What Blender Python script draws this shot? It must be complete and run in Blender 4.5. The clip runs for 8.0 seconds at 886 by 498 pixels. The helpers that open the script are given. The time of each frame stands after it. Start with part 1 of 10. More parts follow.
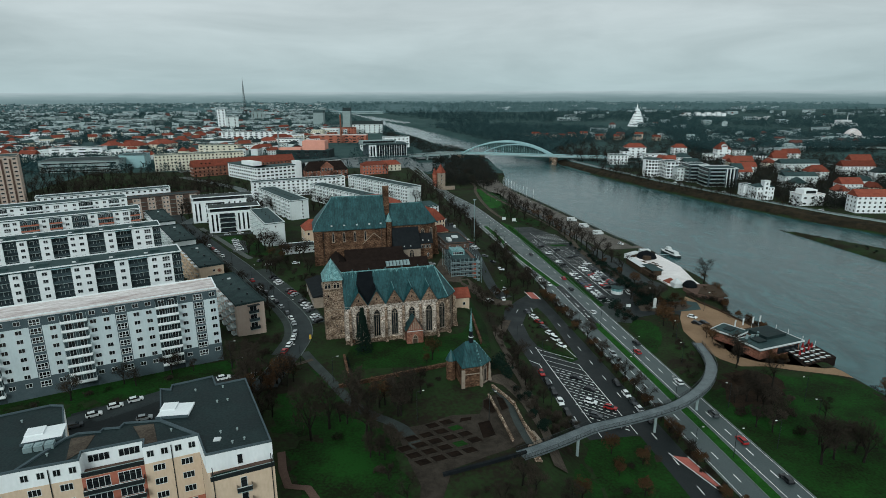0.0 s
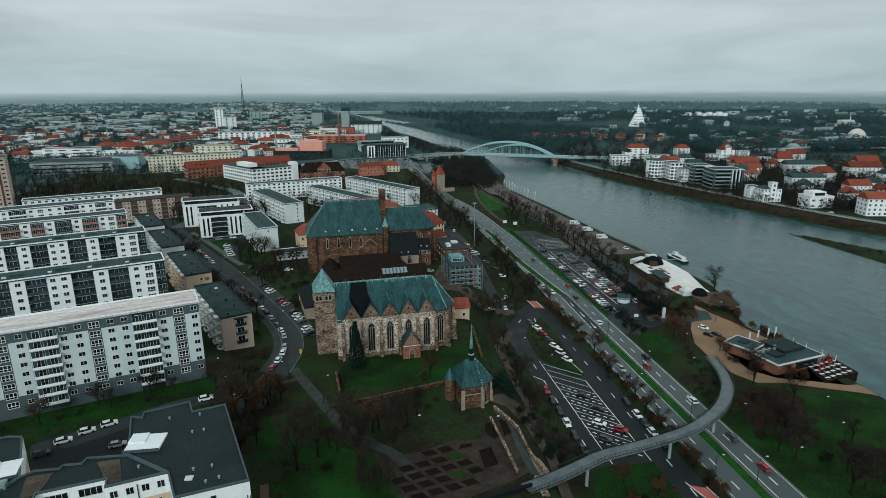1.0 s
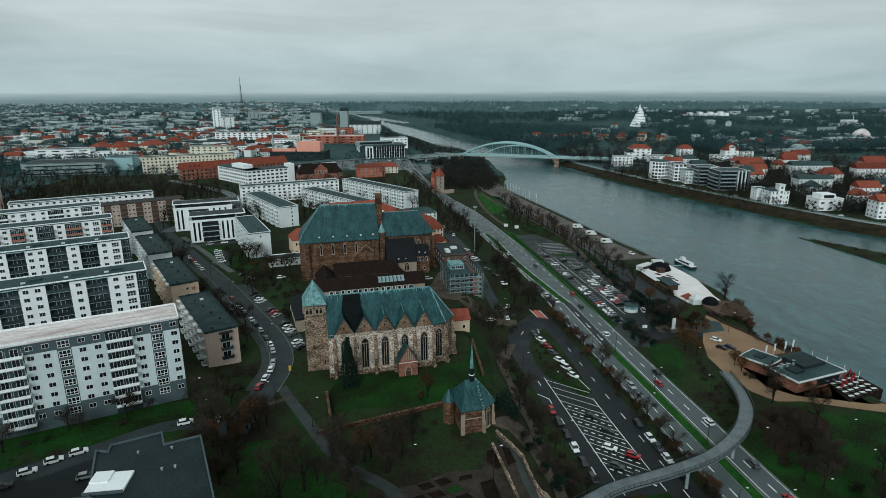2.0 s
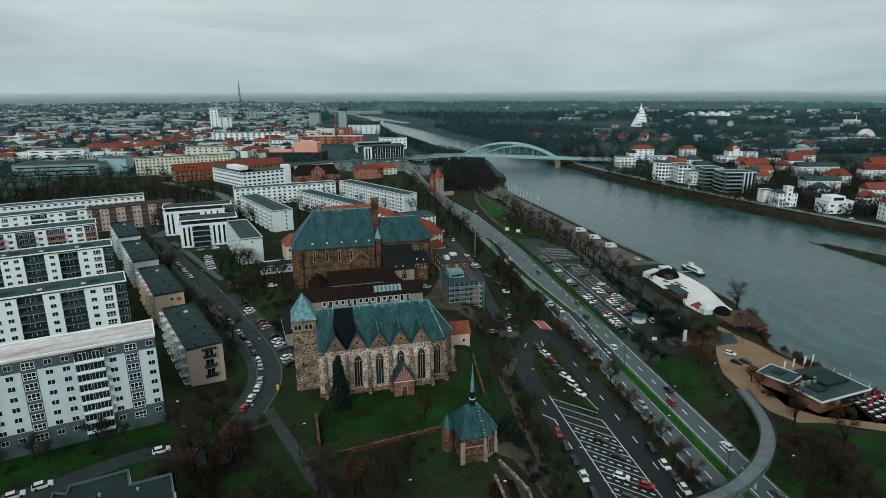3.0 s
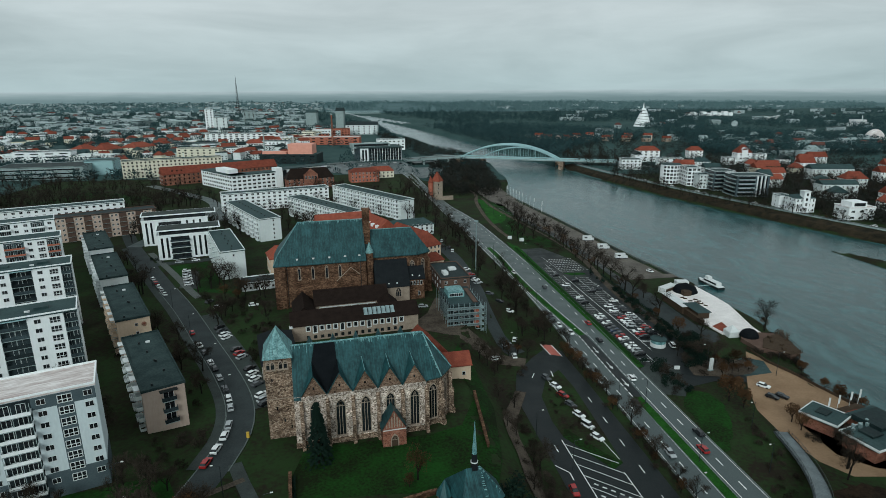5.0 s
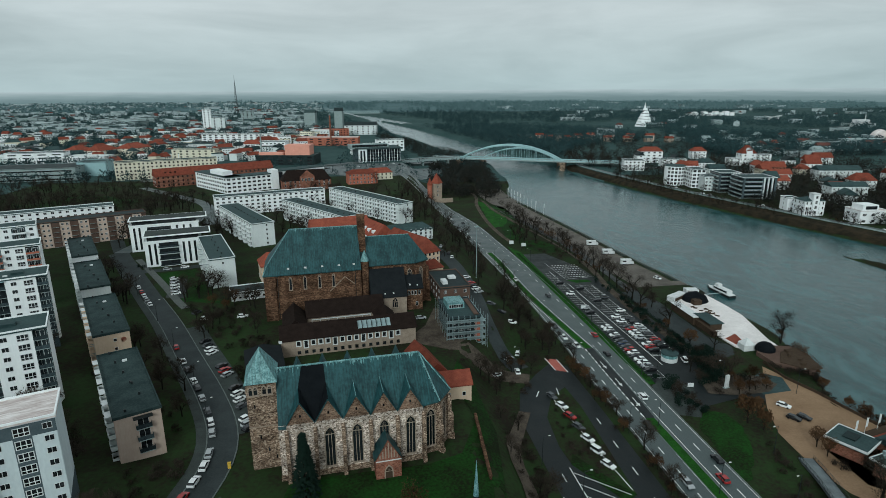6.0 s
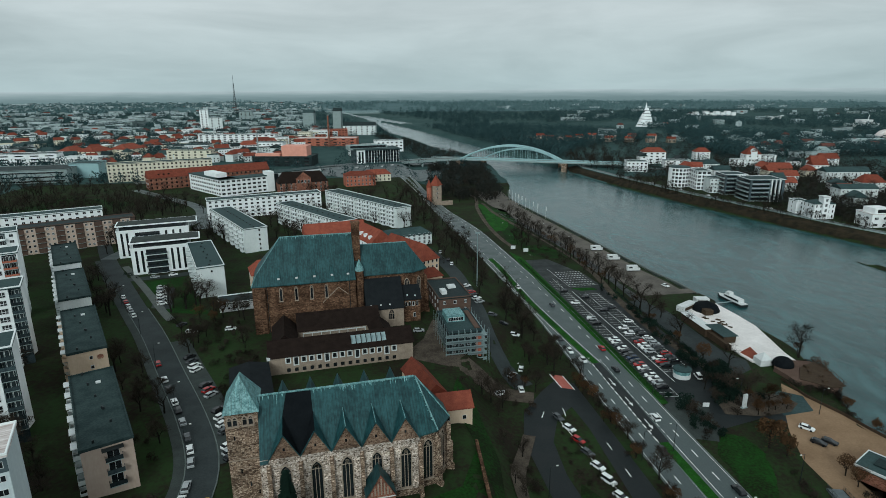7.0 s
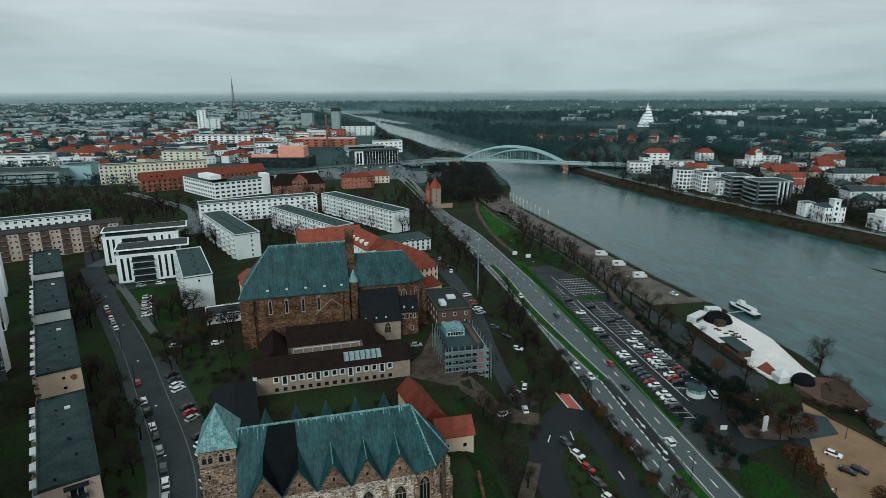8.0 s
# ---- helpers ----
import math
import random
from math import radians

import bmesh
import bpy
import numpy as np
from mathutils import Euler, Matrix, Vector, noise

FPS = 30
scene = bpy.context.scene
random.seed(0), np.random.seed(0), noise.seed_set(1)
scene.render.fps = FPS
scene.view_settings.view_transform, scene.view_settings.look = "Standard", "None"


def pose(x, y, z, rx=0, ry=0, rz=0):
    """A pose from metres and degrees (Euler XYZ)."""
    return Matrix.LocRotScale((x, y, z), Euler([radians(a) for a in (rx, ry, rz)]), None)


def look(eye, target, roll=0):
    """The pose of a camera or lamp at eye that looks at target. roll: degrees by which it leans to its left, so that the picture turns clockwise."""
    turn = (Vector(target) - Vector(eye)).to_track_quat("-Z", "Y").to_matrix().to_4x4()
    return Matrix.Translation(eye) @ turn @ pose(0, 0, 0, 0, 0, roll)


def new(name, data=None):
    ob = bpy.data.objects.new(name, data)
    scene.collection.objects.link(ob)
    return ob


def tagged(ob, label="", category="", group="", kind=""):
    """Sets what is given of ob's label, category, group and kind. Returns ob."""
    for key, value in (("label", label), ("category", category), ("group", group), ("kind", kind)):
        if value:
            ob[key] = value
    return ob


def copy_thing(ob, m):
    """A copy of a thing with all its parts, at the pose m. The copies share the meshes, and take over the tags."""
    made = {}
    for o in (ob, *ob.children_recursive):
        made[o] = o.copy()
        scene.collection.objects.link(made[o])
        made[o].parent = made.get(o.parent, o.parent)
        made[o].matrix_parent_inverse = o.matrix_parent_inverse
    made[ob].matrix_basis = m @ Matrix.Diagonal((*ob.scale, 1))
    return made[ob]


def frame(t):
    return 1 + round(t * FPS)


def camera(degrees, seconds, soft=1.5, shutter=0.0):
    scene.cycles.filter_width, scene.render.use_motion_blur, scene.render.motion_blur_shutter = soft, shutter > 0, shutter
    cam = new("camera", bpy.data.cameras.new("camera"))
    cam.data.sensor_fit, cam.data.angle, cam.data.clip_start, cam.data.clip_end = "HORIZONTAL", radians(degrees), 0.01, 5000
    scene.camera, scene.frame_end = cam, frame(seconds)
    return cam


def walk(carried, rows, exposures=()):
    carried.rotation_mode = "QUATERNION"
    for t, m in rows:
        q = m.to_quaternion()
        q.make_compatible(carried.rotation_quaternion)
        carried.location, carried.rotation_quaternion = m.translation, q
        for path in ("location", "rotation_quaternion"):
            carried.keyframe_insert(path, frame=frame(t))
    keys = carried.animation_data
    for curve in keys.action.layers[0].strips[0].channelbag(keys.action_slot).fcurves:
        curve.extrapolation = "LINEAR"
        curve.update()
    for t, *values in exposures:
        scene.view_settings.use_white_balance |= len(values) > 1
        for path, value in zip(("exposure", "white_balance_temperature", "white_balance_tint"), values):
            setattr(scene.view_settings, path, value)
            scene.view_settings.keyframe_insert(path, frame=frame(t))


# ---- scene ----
cam = camera(75.0, 8.0, soft=0.6)
FLIGHT = [  # seconds, eye, yaw, pitch, roll
    (0.0, 0.64, 2.869, 89.417, -7.991, -15.291, -0.201),
    (0.5, 1.676, 8.63, 89.357, -7.998, -15.3, -0.208),
    (1.0, 2.705, 14.387, 89.305, -8.005, -15.308, -0.214),
    (1.5, 3.729, 20.142, 89.262, -8.012, -15.317, -0.22),
    (3.0, 6.769, 37.39, 89.181, -8.033, -15.343, -0.24),
    (3.5, 7.772, 43.134, 89.171, -8.04, -15.352, -0.246),
    (4.0, 8.768, 48.875, 89.168, -8.047, -15.361, -0.253),
    (4.5, 9.76, 54.614, 89.175, -8.054, -15.37, -0.259),
    (6.0, 12.701, 71.813, 89.242, -8.075, -15.396, -0.279),
    (6.5, 13.671, 77.54, 89.282, -8.082, -15.405, -0.285),
    (7.0, 14.635, 83.265, 89.329, -8.089, -15.414, -0.292),
    (7.5, 15.593, 88.987, 89.385, -8.096, -15.423, -0.298),
    (8.0, 16.546, 94.707, 89.448, -8.103, -15.431, -0.305),
]
walk(cam, [(t, pose(x, y, z, 90 + pitch, -roll, yaw)) for t, x, y, z, yaw, pitch, roll in FLIGHT],
     exposures=[(0.0, 0.04, 6170, 4.6), (8.0, 0.04, 6170, 4.6)])

# ---- world, sun, exposure ----
world = bpy.data.worlds.new("overcast_sky")
scene.world = world
world.use_nodes = True
wn, wl = world.node_tree.nodes, world.node_tree.links
wn.clear()


def wnode(kind, **values):
    n = wn.new(kind)
    for k, v in values.items():
        n.inputs[k].default_value = v
    return n


SUN_UP, SUN_ROUND = 28.0, 200.0
sky = wn.new("ShaderNodeTexSky")
sky.sky_type, sky.sun_disc = "NISHITA", False
sky.sun_elevation, sky.sun_rotation = radians(SUN_UP), radians(SUN_ROUND)
sky.dust_density, sky.air_density = 4.0, 1.0
wcoord = wn.new("ShaderNodeTexCoord")
wmap = wn.new("ShaderNodeMapping")
wmap.inputs["Scale"].default_value = (2.2, 2.2, 11.0)
clouds = wnode("ShaderNodeTexNoise", Scale=1.7, Detail=6.0, Roughness=0.55, Distortion=0.4)
ramp = wn.new("ShaderNodeValToRGB")
ramp.color_ramp.elements[0].position, ramp.color_ramp.elements[1].position = 0.3, 0.72
ramp.color_ramp.elements[0].color = (0.314, 0.346, 0.350, 1)
ramp.color_ramp.elements[1].color = (0.414, 0.446, 0.449, 1)
dim = wn.new("ShaderNodeVectorMath")
dim.operation = "SCALE"
dim.inputs["Scale"].default_value = 0.03
blend = wn.new("ShaderNodeMixRGB")
blend.inputs[0].default_value = 0.94
back = wnode("ShaderNodeBackground", Strength=1.54)
out = wn.new("ShaderNodeOutputWorld")
wl.new(wcoord.outputs["Generated"], wmap.inputs["Vector"])
wl.new(wmap.outputs["Vector"], clouds.inputs["Vector"])
wl.new(clouds.outputs["Fac"], ramp.inputs["Fac"])
wl.new(sky.outputs["Color"], dim.inputs[0])
wl.new(dim.outputs["Vector"], blend.inputs[1])
wl.new(ramp.outputs["Color"], blend.inputs[2])
up_ = wn.new("ShaderNodeSeparateXYZ")
low = wn.new("ShaderNodeMapRange")
low.inputs["From Min"].default_value, low.inputs["From Max"].default_value = 0.01, 0.12
low.inputs["To Min"].default_value, low.inputs["To Max"].default_value = 1.0, 0.0
murk = wn.new("ShaderNodeMixRGB")
murk.blend_type, murk.inputs[2].default_value = "MULTIPLY", (0.80, 0.885, 0.895, 1)
wl.new(wcoord.outputs["Generated"], up_.inputs["Vector"])
wl.new(up_.outputs["Z"], low.inputs["Value"])
wl.new(low.outputs["Result"], murk.inputs[0])
wl.new(blend.outputs["Color"], murk.inputs[1])
wl.new(murk.outputs["Color"], back.inputs["Color"])
wl.new(back.outputs["Background"], out.inputs["Surface"])

sun = new("sun", bpy.data.lights.new("sun", "SUN"))
sun.data.energy, sun.data.angle, sun.data.color = 1.55, radians(25), (0.94, 1.0, 0.97)
sun.matrix_world = look((0, 0, 300), (0.35 * 300, 300, 300 - 0.56 * 300))

# ---- helpers of this scene ----
def lerp_at(x, table):
    """Straight-line interpolation in rows of (x, value)."""
    i = sum(r[0] <= x for r in table)
    if i <= 0 or i >= len(table):
        return table[0][1] if i <= 0 else table[-1][1]
    (a, p), (b, q) = table[i - 1], table[i]
    return p + (q - p) * (x - a) / (b - a)


def ease(a, b, x):
    t = min(1.0, max(0.0, (x - a) / (b - a)))
    return t * t * (3 - 2 * t)


class Geo:
    """Collects vertices and faces of one mesh, with a material slot for each face."""

    def __init__(self):
        self.v, self.f, self.m = [], [], []

    def face(self, pts, m=0):
        n = len(self.v)
        self.v.extend(tuple(p) for p in pts)
        self.f.append(tuple(range(n, n + len(pts))))
        self.m.append(m)
        return self

    def box(self, x0, y0, z0, x1, y1, z1, m=0, top=None, bottom=True):
        n = len(self.v)
        self.v.extend([(x0, y0, z0), (x1, y0, z0), (x1, y1, z0), (x0, y1, z0), (x0, y0, z1), (x1, y0, z1), (x1, y1, z1), (x0, y1, z1)])
        for q in ((0, 1, 5, 4), (1, 2, 6, 5), (2, 3, 7, 6), (3, 0, 4, 7)):
            self.f.append(tuple(n + i for i in q))
            self.m.append(m)
        self.f.append((n + 4, n + 5, n + 6, n + 7))
        self.m.append(m if top is None else top)
        if bottom:
            self.f.append((n + 3, n + 2, n + 1, n))
            self.m.append(m)
        return self

    def prism(self, poly, z0, z1, m=0, top=None):
        """An upright prism over an anticlockwise outline."""
        n, k = len(self.v), len(poly)
        self.v.extend([(p[0], p[1], z0) for p in poly] + [(p[0], p[1], z1) for p in poly])
        for i in range(k):
            j = (i + 1) % k
            self.f.append((n + i, n + j, n + k + j, n + k + i))
            self.m.append(m)
        self.f.append(tuple(range(n + k, n + 2 * k)))
        self.m.append(m if top is None else top)
        self.f.append(tuple(range(n + k - 1, n - 1, -1)))
        self.m.append(m)
        return self

    def tube(self, a, b, r0, r1, sides=6, m=0, cap=True):
        a, b = Vector(a), Vector(b)
        w = (b - a).normalized()
        u = w.orthogonal().normalized()
        s = w.cross(u)
        n = len(self.v)
        for c, r in ((a, r0), (b, r1)):
            for i in range(sides):
                t = 2 * math.pi * i / sides
                self.v.append(tuple(c + (u * math.cos(t) + s * math.sin(t)) * r))
        for i in range(sides):
            j = (i + 1) % sides
            self.f.append((n + i, n + j, n + sides + j, n + sides + i))
            self.m.append(m)
        if cap:
            self.f.append(tuple(range(n + sides, n + 2 * sides)))
            self.m.append(m)
        return self

    def moved(self, m4):
        self.v = [tuple(m4 @ Vector(p)) for p in self.v]
        return self

    def add(self, other, m4=None, shift=0):
        n = len(self.v)
        self.v.extend(other.v if m4 is None else [tuple(m4 @ Vector(p)) for p in other.v])
        self.f.extend(tuple(n + i for i in q) for q in other.f)
        self.m.extend(i + shift for i in other.m)
        return self

    def mesh(self, name, mats, smooth=False):
        me = bpy.data.meshes.new(name)
        me.from_pydata(self.v, [], self.f)
        for one in mats if isinstance(mats, (list, tuple)) else [mats]:
            me.materials.append(one)
        me.polygons.foreach_set("material_index", self.m)
        if smooth:
            me.polygons.foreach_set("use_smooth", [True] * len(self.f))
        me.update()
        return me


def part(name, geo, mats, parent=None, label="", at=None, smooth=False):
    """One mesh object under a thing or under a part. geo: a Geo, or a mesh to share."""
    ob = new(name, geo if isinstance(geo, bpy.types.Mesh) else geo.mesh(name, mats, smooth))
    if parent is not None:
        ob.parent = parent
    if at is not None:
        ob.matrix_basis = at
    if label:
        ob["label"] = label
    return ob


def thing(name, label, category, at=None, group="", kind=""):
    """An Empty at a thing's base, for its parts."""
    ob = new(name)
    ob.empty_display_size = 0.5
    if at is not None:
        ob.matrix_basis = at
    return tagged(ob, label, category, group, kind)


def piece(name, geo, mats, label="", category="", kind="", at=None, smooth=False, group=""):
    """A thing, or a piece of the setting, that is one mesh."""
    return tagged(part(name, geo, mats, None, "", at, smooth), label, category, group, kind)


# ---- materials ----
def material(name, low, high, scale=1.0, rough=0.8, bump=0.0, fine=8.0, metal=0.0, spec=None, streak=None, vary=0.0, wet=0.0, hard=0.18):
    """Colour between low and high by noise of two sizes. scale: patches to a metre. streak: stretch of the noise along an axis."""
    m = bpy.data.materials.new(name)
    m.use_nodes = True
    nodes, links = m.node_tree.nodes, m.node_tree.links
    bsdf = nodes["Principled BSDF"]
    coord = nodes.new("ShaderNodeTexCoord")
    mapping = nodes.new("ShaderNodeMapping")
    mapping.inputs["Scale"].default_value = streak or (1, 1, 1)
    big = nodes.new("ShaderNodeTexNoise")
    big.inputs["Scale"].default_value, big.inputs["Detail"].default_value, big.inputs["Roughness"].default_value = scale, 4.0, 0.6
    small = nodes.new("ShaderNodeTexNoise")
    small.inputs["Scale"].default_value, small.inputs["Detail"].default_value = scale * fine, 3.0
    mixer = nodes.new("ShaderNodeMath")
    mixer.operation = "MULTIPLY_ADD"
    mixer.inputs[1].default_value = 0.4
    half = nodes.new("ShaderNodeMath")
    half.operation = "MULTIPLY"
    half.inputs[1].default_value = 0.6
    ramp = nodes.new("ShaderNodeValToRGB")
    ramp.color_ramp.elements[0].position, ramp.color_ramp.elements[1].position = 0.5 - hard, 0.5 + hard
    ramp.color_ramp.elements[0].color, ramp.color_ramp.elements[1].color = (*low, 1), (*high, 1)
    links.new(coord.outputs["Object"], mapping.inputs["Vector"])
    links.new(mapping.outputs["Vector"], big.inputs["Vector"])
    links.new(mapping.outputs["Vector"], small.inputs["Vector"])
    links.new(big.outputs["Fac"], half.inputs[0])
    links.new(small.outputs["Fac"], mixer.inputs[0])
    links.new(half.outputs["Value"], mixer.inputs[2])
    links.new(mixer.outputs["Value"], ramp.inputs["Fac"])
    colour = ramp.outputs["Color"]
    if vary:
        info = nodes.new("ShaderNodeObjectInfo")
        span = nodes.new("ShaderNodeMapRange")
        span.inputs["To Min"].default_value, span.inputs["To Max"].default_value = 1 - vary, 1 + vary
        hsv = nodes.new("ShaderNodeHueSaturation")
        links.new(info.outputs["Random"], span.inputs["Value"])
        links.new(span.outputs["Result"], hsv.inputs["Value"])
        links.new(colour, hsv.inputs["Color"])
        colour = hsv.outputs["Color"]
    links.new(colour, bsdf.inputs["Base Color"])
    bsdf.inputs["Roughness"].default_value, bsdf.inputs["Metallic"].default_value = rough, metal
    bsdf.inputs["Specular IOR Level"].default_value = (0.07 if rough > 0.75 else 0.3) if spec is None else spec
    if wet:
        rr = nodes.new("ShaderNodeMapRange")
        rr.inputs["From Min"].default_value, rr.inputs["From Max"].default_value = 0.35, 0.65
        rr.inputs["To Min"].default_value, rr.inputs["To Max"].default_value = rough - wet, rough
        links.new(big.outputs["Fac"], rr.inputs["Value"])
        links.new(rr.outputs["Result"], bsdf.inputs["Roughness"])
    if bump:
        b = nodes.new("ShaderNodeBump")
        b.inputs["Strength"].default_value, b.inputs["Distance"].default_value = bump, 0.1
        links.new(mixer.outputs["Value"], b.inputs["Height"])
        links.new(b.outputs["Normal"], bsdf.inputs["Normal"])
    return m


def rubble(name, colours, size, mortar, joint=0.06, rough=0.9, bump=0.6, squash=(1, 1, 1.6)):
    """Rubble masonry: stones of several colours, with mortar between them."""
    m = bpy.data.materials.new(name)
    m.use_nodes = True
    nodes, links = m.node_tree.nodes, m.node_tree.links
    bsdf = nodes["Principled BSDF"]
    coord = nodes.new("ShaderNodeTexCoord")
    mapping = nodes.new("ShaderNodeMapping")
    mapping.inputs["Scale"].default_value = squash
    cells = nodes.new("ShaderNodeTexVoronoi")
    cells.inputs["Scale"].default_value = size
    edges = nodes.new("ShaderNodeTexVoronoi")
    edges.feature = "DISTANCE_TO_EDGE"
    edges.inputs["Scale"].default_value = size
    split = nodes.new("ShaderNodeSeparateColor")
    ramp = nodes.new("ShaderNodeValToRGB")
    els = ramp.color_ramp.elements
    for i, c in enumerate(colours):
        e = els[i] if i < 2 else els.new(i / (len(colours) - 1))
        e.position = i / (len(colours) - 1)
        e.color = (*c, 1)
    gap = nodes.new("ShaderNodeMath")
    gap.operation = "LESS_THAN"
    gap.inputs[1].default_value = joint
    stain = nodes.new("ShaderNodeTexNoise")
    stain.inputs["Scale"].default_value, stain.inputs["Detail"].default_value = 0.22, 6.0
    dirt = nodes.new("ShaderNodeMapRange")
    dirt.inputs["From Min"].default_value, dirt.inputs["From Max"].default_value = 0.35, 0.65
    dirt.inputs["To Min"].default_value, dirt.inputs["To Max"].default_value = 0.5, 1.2
    mixer = nodes.new("ShaderNodeMixRGB")
    mixer.inputs[2].default_value = (*mortar, 1)
    mul = nodes.new("ShaderNodeMixRGB")
    mul.blend_type, mul.inputs[0].default_value = "MULTIPLY", 1.0
    links.new(coord.outputs["Object"], mapping.inputs["Vector"])
    for n in (cells, edges, stain):
        links.new(mapping.outputs["Vector"], n.inputs["Vector"])
    links.new(cells.outputs["Color"], split.inputs["Color"])
    links.new(split.outputs["Red"], ramp.inputs["Fac"])
    links.new(edges.outputs["Distance"], gap.inputs[0])
    links.new(gap.outputs["Value"], mixer.inputs[0])
    links.new(ramp.outputs["Color"], mixer.inputs[1])
    links.new(stain.outputs["Fac"], dirt.inputs["Value"])
    links.new(mixer.outputs["Color"], mul.inputs[1])
    links.new(dirt.outputs["Result"], mul.inputs[2])
    links.new(mul.outputs["Color"], bsdf.inputs["Base Color"])
    b = nodes.new("ShaderNodeBump")
    b.inputs["Strength"].default_value, b.inputs["Distance"].default_value = bump, 0.12
    links.new(edges.outputs["Distance"], b.inputs["Height"])
    links.new(b.outputs["Normal"], bsdf.inputs["Normal"])
    bsdf.inputs["Roughness"].default_value, bsdf.inputs["Specular IOR Level"].default_value = rough, 0.07
    return m


def flowing_water(name):
    m = bpy.data.materials.new(name)
    m.use_nodes = True
    nodes, links = m.node_tree.nodes, m.node_tree.links
    bsdf = nodes["Principled BSDF"]
    coord = nodes.new("ShaderNodeTexCoord")
    mapping = nodes.new("ShaderNodeMapping")
    mapping.inputs["Scale"].default_value = (1.0, 0.55, 1.0)
    ripples = nodes.new("ShaderNodeTexNoise")
    ripples.inputs["Scale"].default_value, ripples.inputs["Detail"].default_value, ripples.inputs["Roughness"].default_value = 0.30, 6.0, 0.65
    swirl = nodes.new("ShaderNodeTexNoise")
    swirl.inputs["Scale"].default_value, swirl.inputs["Detail"].default_value, swirl.inputs["Distortion"].default_value = 0.05, 8.0, 2.2
    tone = nodes.new("ShaderNodeValToRGB")
    tone.color_ramp.elements[0].position, tone.color_ramp.elements[1].position = 0.38, 0.66
    tone.color_ramp.elements[0].color = (0.012, 0.050, 0.053, 1)
    tone.color_ramp.elements[1].color = (0.040, 0.106, 0.112, 1)
    gloss = nodes.new("ShaderNodeMapRange")
    gloss.inputs["From Min"].default_value, gloss.inputs["From Max"].default_value = 0.35, 0.65
    gloss.inputs["To Min"].default_value, gloss.inputs["To Max"].default_value = 0.10, 0.24
    b = nodes.new("ShaderNodeBump")
    b.inputs["Strength"].default_value, b.inputs["Distance"].default_value = 0.55, 0.5
    links.new(coord.outputs["Object"], mapping.inputs["Vector"])
    links.new(mapping.outputs["Vector"], ripples.inputs["Vector"])
    links.new(mapping.outputs["Vector"], swirl.inputs["Vector"])
    links.new(swirl.outputs["Fac"], tone.inputs["Fac"])
    links.new(swirl.outputs["Fac"], gloss.inputs["Value"])
    links.new(tone.outputs["Color"], bsdf.inputs["Base Color"])
    links.new(gloss.outputs["Result"], bsdf.inputs["Roughness"])
    links.new(ripples.outputs["Fac"], b.inputs["Height"])
    links.new(b.outputs["Normal"], bsdf.inputs["Normal"])
    bsdf.inputs["IOR"].default_value = 1.33
    return m


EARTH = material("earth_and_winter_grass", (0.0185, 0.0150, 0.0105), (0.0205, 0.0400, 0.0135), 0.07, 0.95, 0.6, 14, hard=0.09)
# Fields carry distance haze in their base colour: paler, bluer than near ground.
FAR_LAND = material("haze_tinted_fields", (0.0180, 0.0460, 0.0460), (0.0540, 0.0940, 0.0890), 0.006, 0.95, 0.0, 9)
LAWN = material("lawn", (0.0090, 0.0135, 0.0050), (0.0120, 0.0530, 0.0085), 0.085, 0.9, 0.5, 18, hard=0.10)
BED = material("leaf_strewn_soil", (0.0110, 0.0080, 0.0060), (0.0330, 0.0210, 0.0130), 0.25, 0.95, 0.6, 10, hard=0.1)
ASPHALT = material("road_asphalt", (0.0470, 0.0640, 0.0650), (0.0760, 0.0960, 0.0960), 0.16, 0.6, 0.15, 20, wet=0.25, hard=0.14)
DARK_ASPHALT = material("damp_asphalt", (0.0080, 0.0108, 0.0116), (0.0170, 0.0215, 0.0224), 0.12, 0.7, 0.15, 20, wet=0.25, hard=0.13, spec=0.18)
PAVING = material("grey_paving", (0.0318, 0.0378, 0.0360), (0.0590, 0.0702, 0.0666), 0.3, 0.8, 0.2, 10)
FLAGS = material("pale_flagstones", (0.0750, 0.0820, 0.0780), (0.1250, 0.1350, 0.1280), 0.35, 0.85, 0.2, 9)
STREET = material("grey_street_asphalt", (0.0210, 0.0270, 0.0280), (0.0400, 0.0490, 0.0500), 0.16, 0.75, 0.15, 18, hard=0.13, spec=0.15)
SAND = material("sandy_gravel", (0.1900, 0.1200, 0.0720), (0.3000, 0.2000, 0.1260), 0.12, 0.95, 0.2, 18)
PATH = material("trodden_path", (0.0440, 0.0350, 0.0280), (0.1050, 0.0860, 0.0680), 0.2, 0.95, 0.3, 12, hard=0.12)
BANK = material("stony_bank", (0.0110, 0.0110, 0.0075), (0.0380, 0.0290, 0.0180), 0.18, 0.95, 0.6, 9, hard=0.1)
QUAY = material("worn_quay_paving", (0.0800, 0.0720, 0.0640), (0.1500, 0.1340, 0.1180), 0.12, 0.85, 0.2, 14, hard=0.12)
PALE_SAND = material("pale_sand", (0.6000, 0.5600, 0.5450), (0.8400, 0.7950, 0.7800), 0.14, 0.95, 0.4, 12)
PEACH = material("peach_render", (0.5200, 0.3900, 0.2800), (0.6600, 0.5100, 0.3800), 0.25, 0.8, 0.05, 9, streak=(1, 1, 0.4))
LINE = material("road_paint", (0.52, 0.53, 0.52), (0.80, 0.81, 0.80), 0.9, 0.7, 0.0, 6)
VERGE = material("bright_verge_grass", (0.0090, 0.0420, 0.0065), (0.0200, 0.0900, 0.0120), 0.2, 0.9, 0.4, 14, hard=0.12)
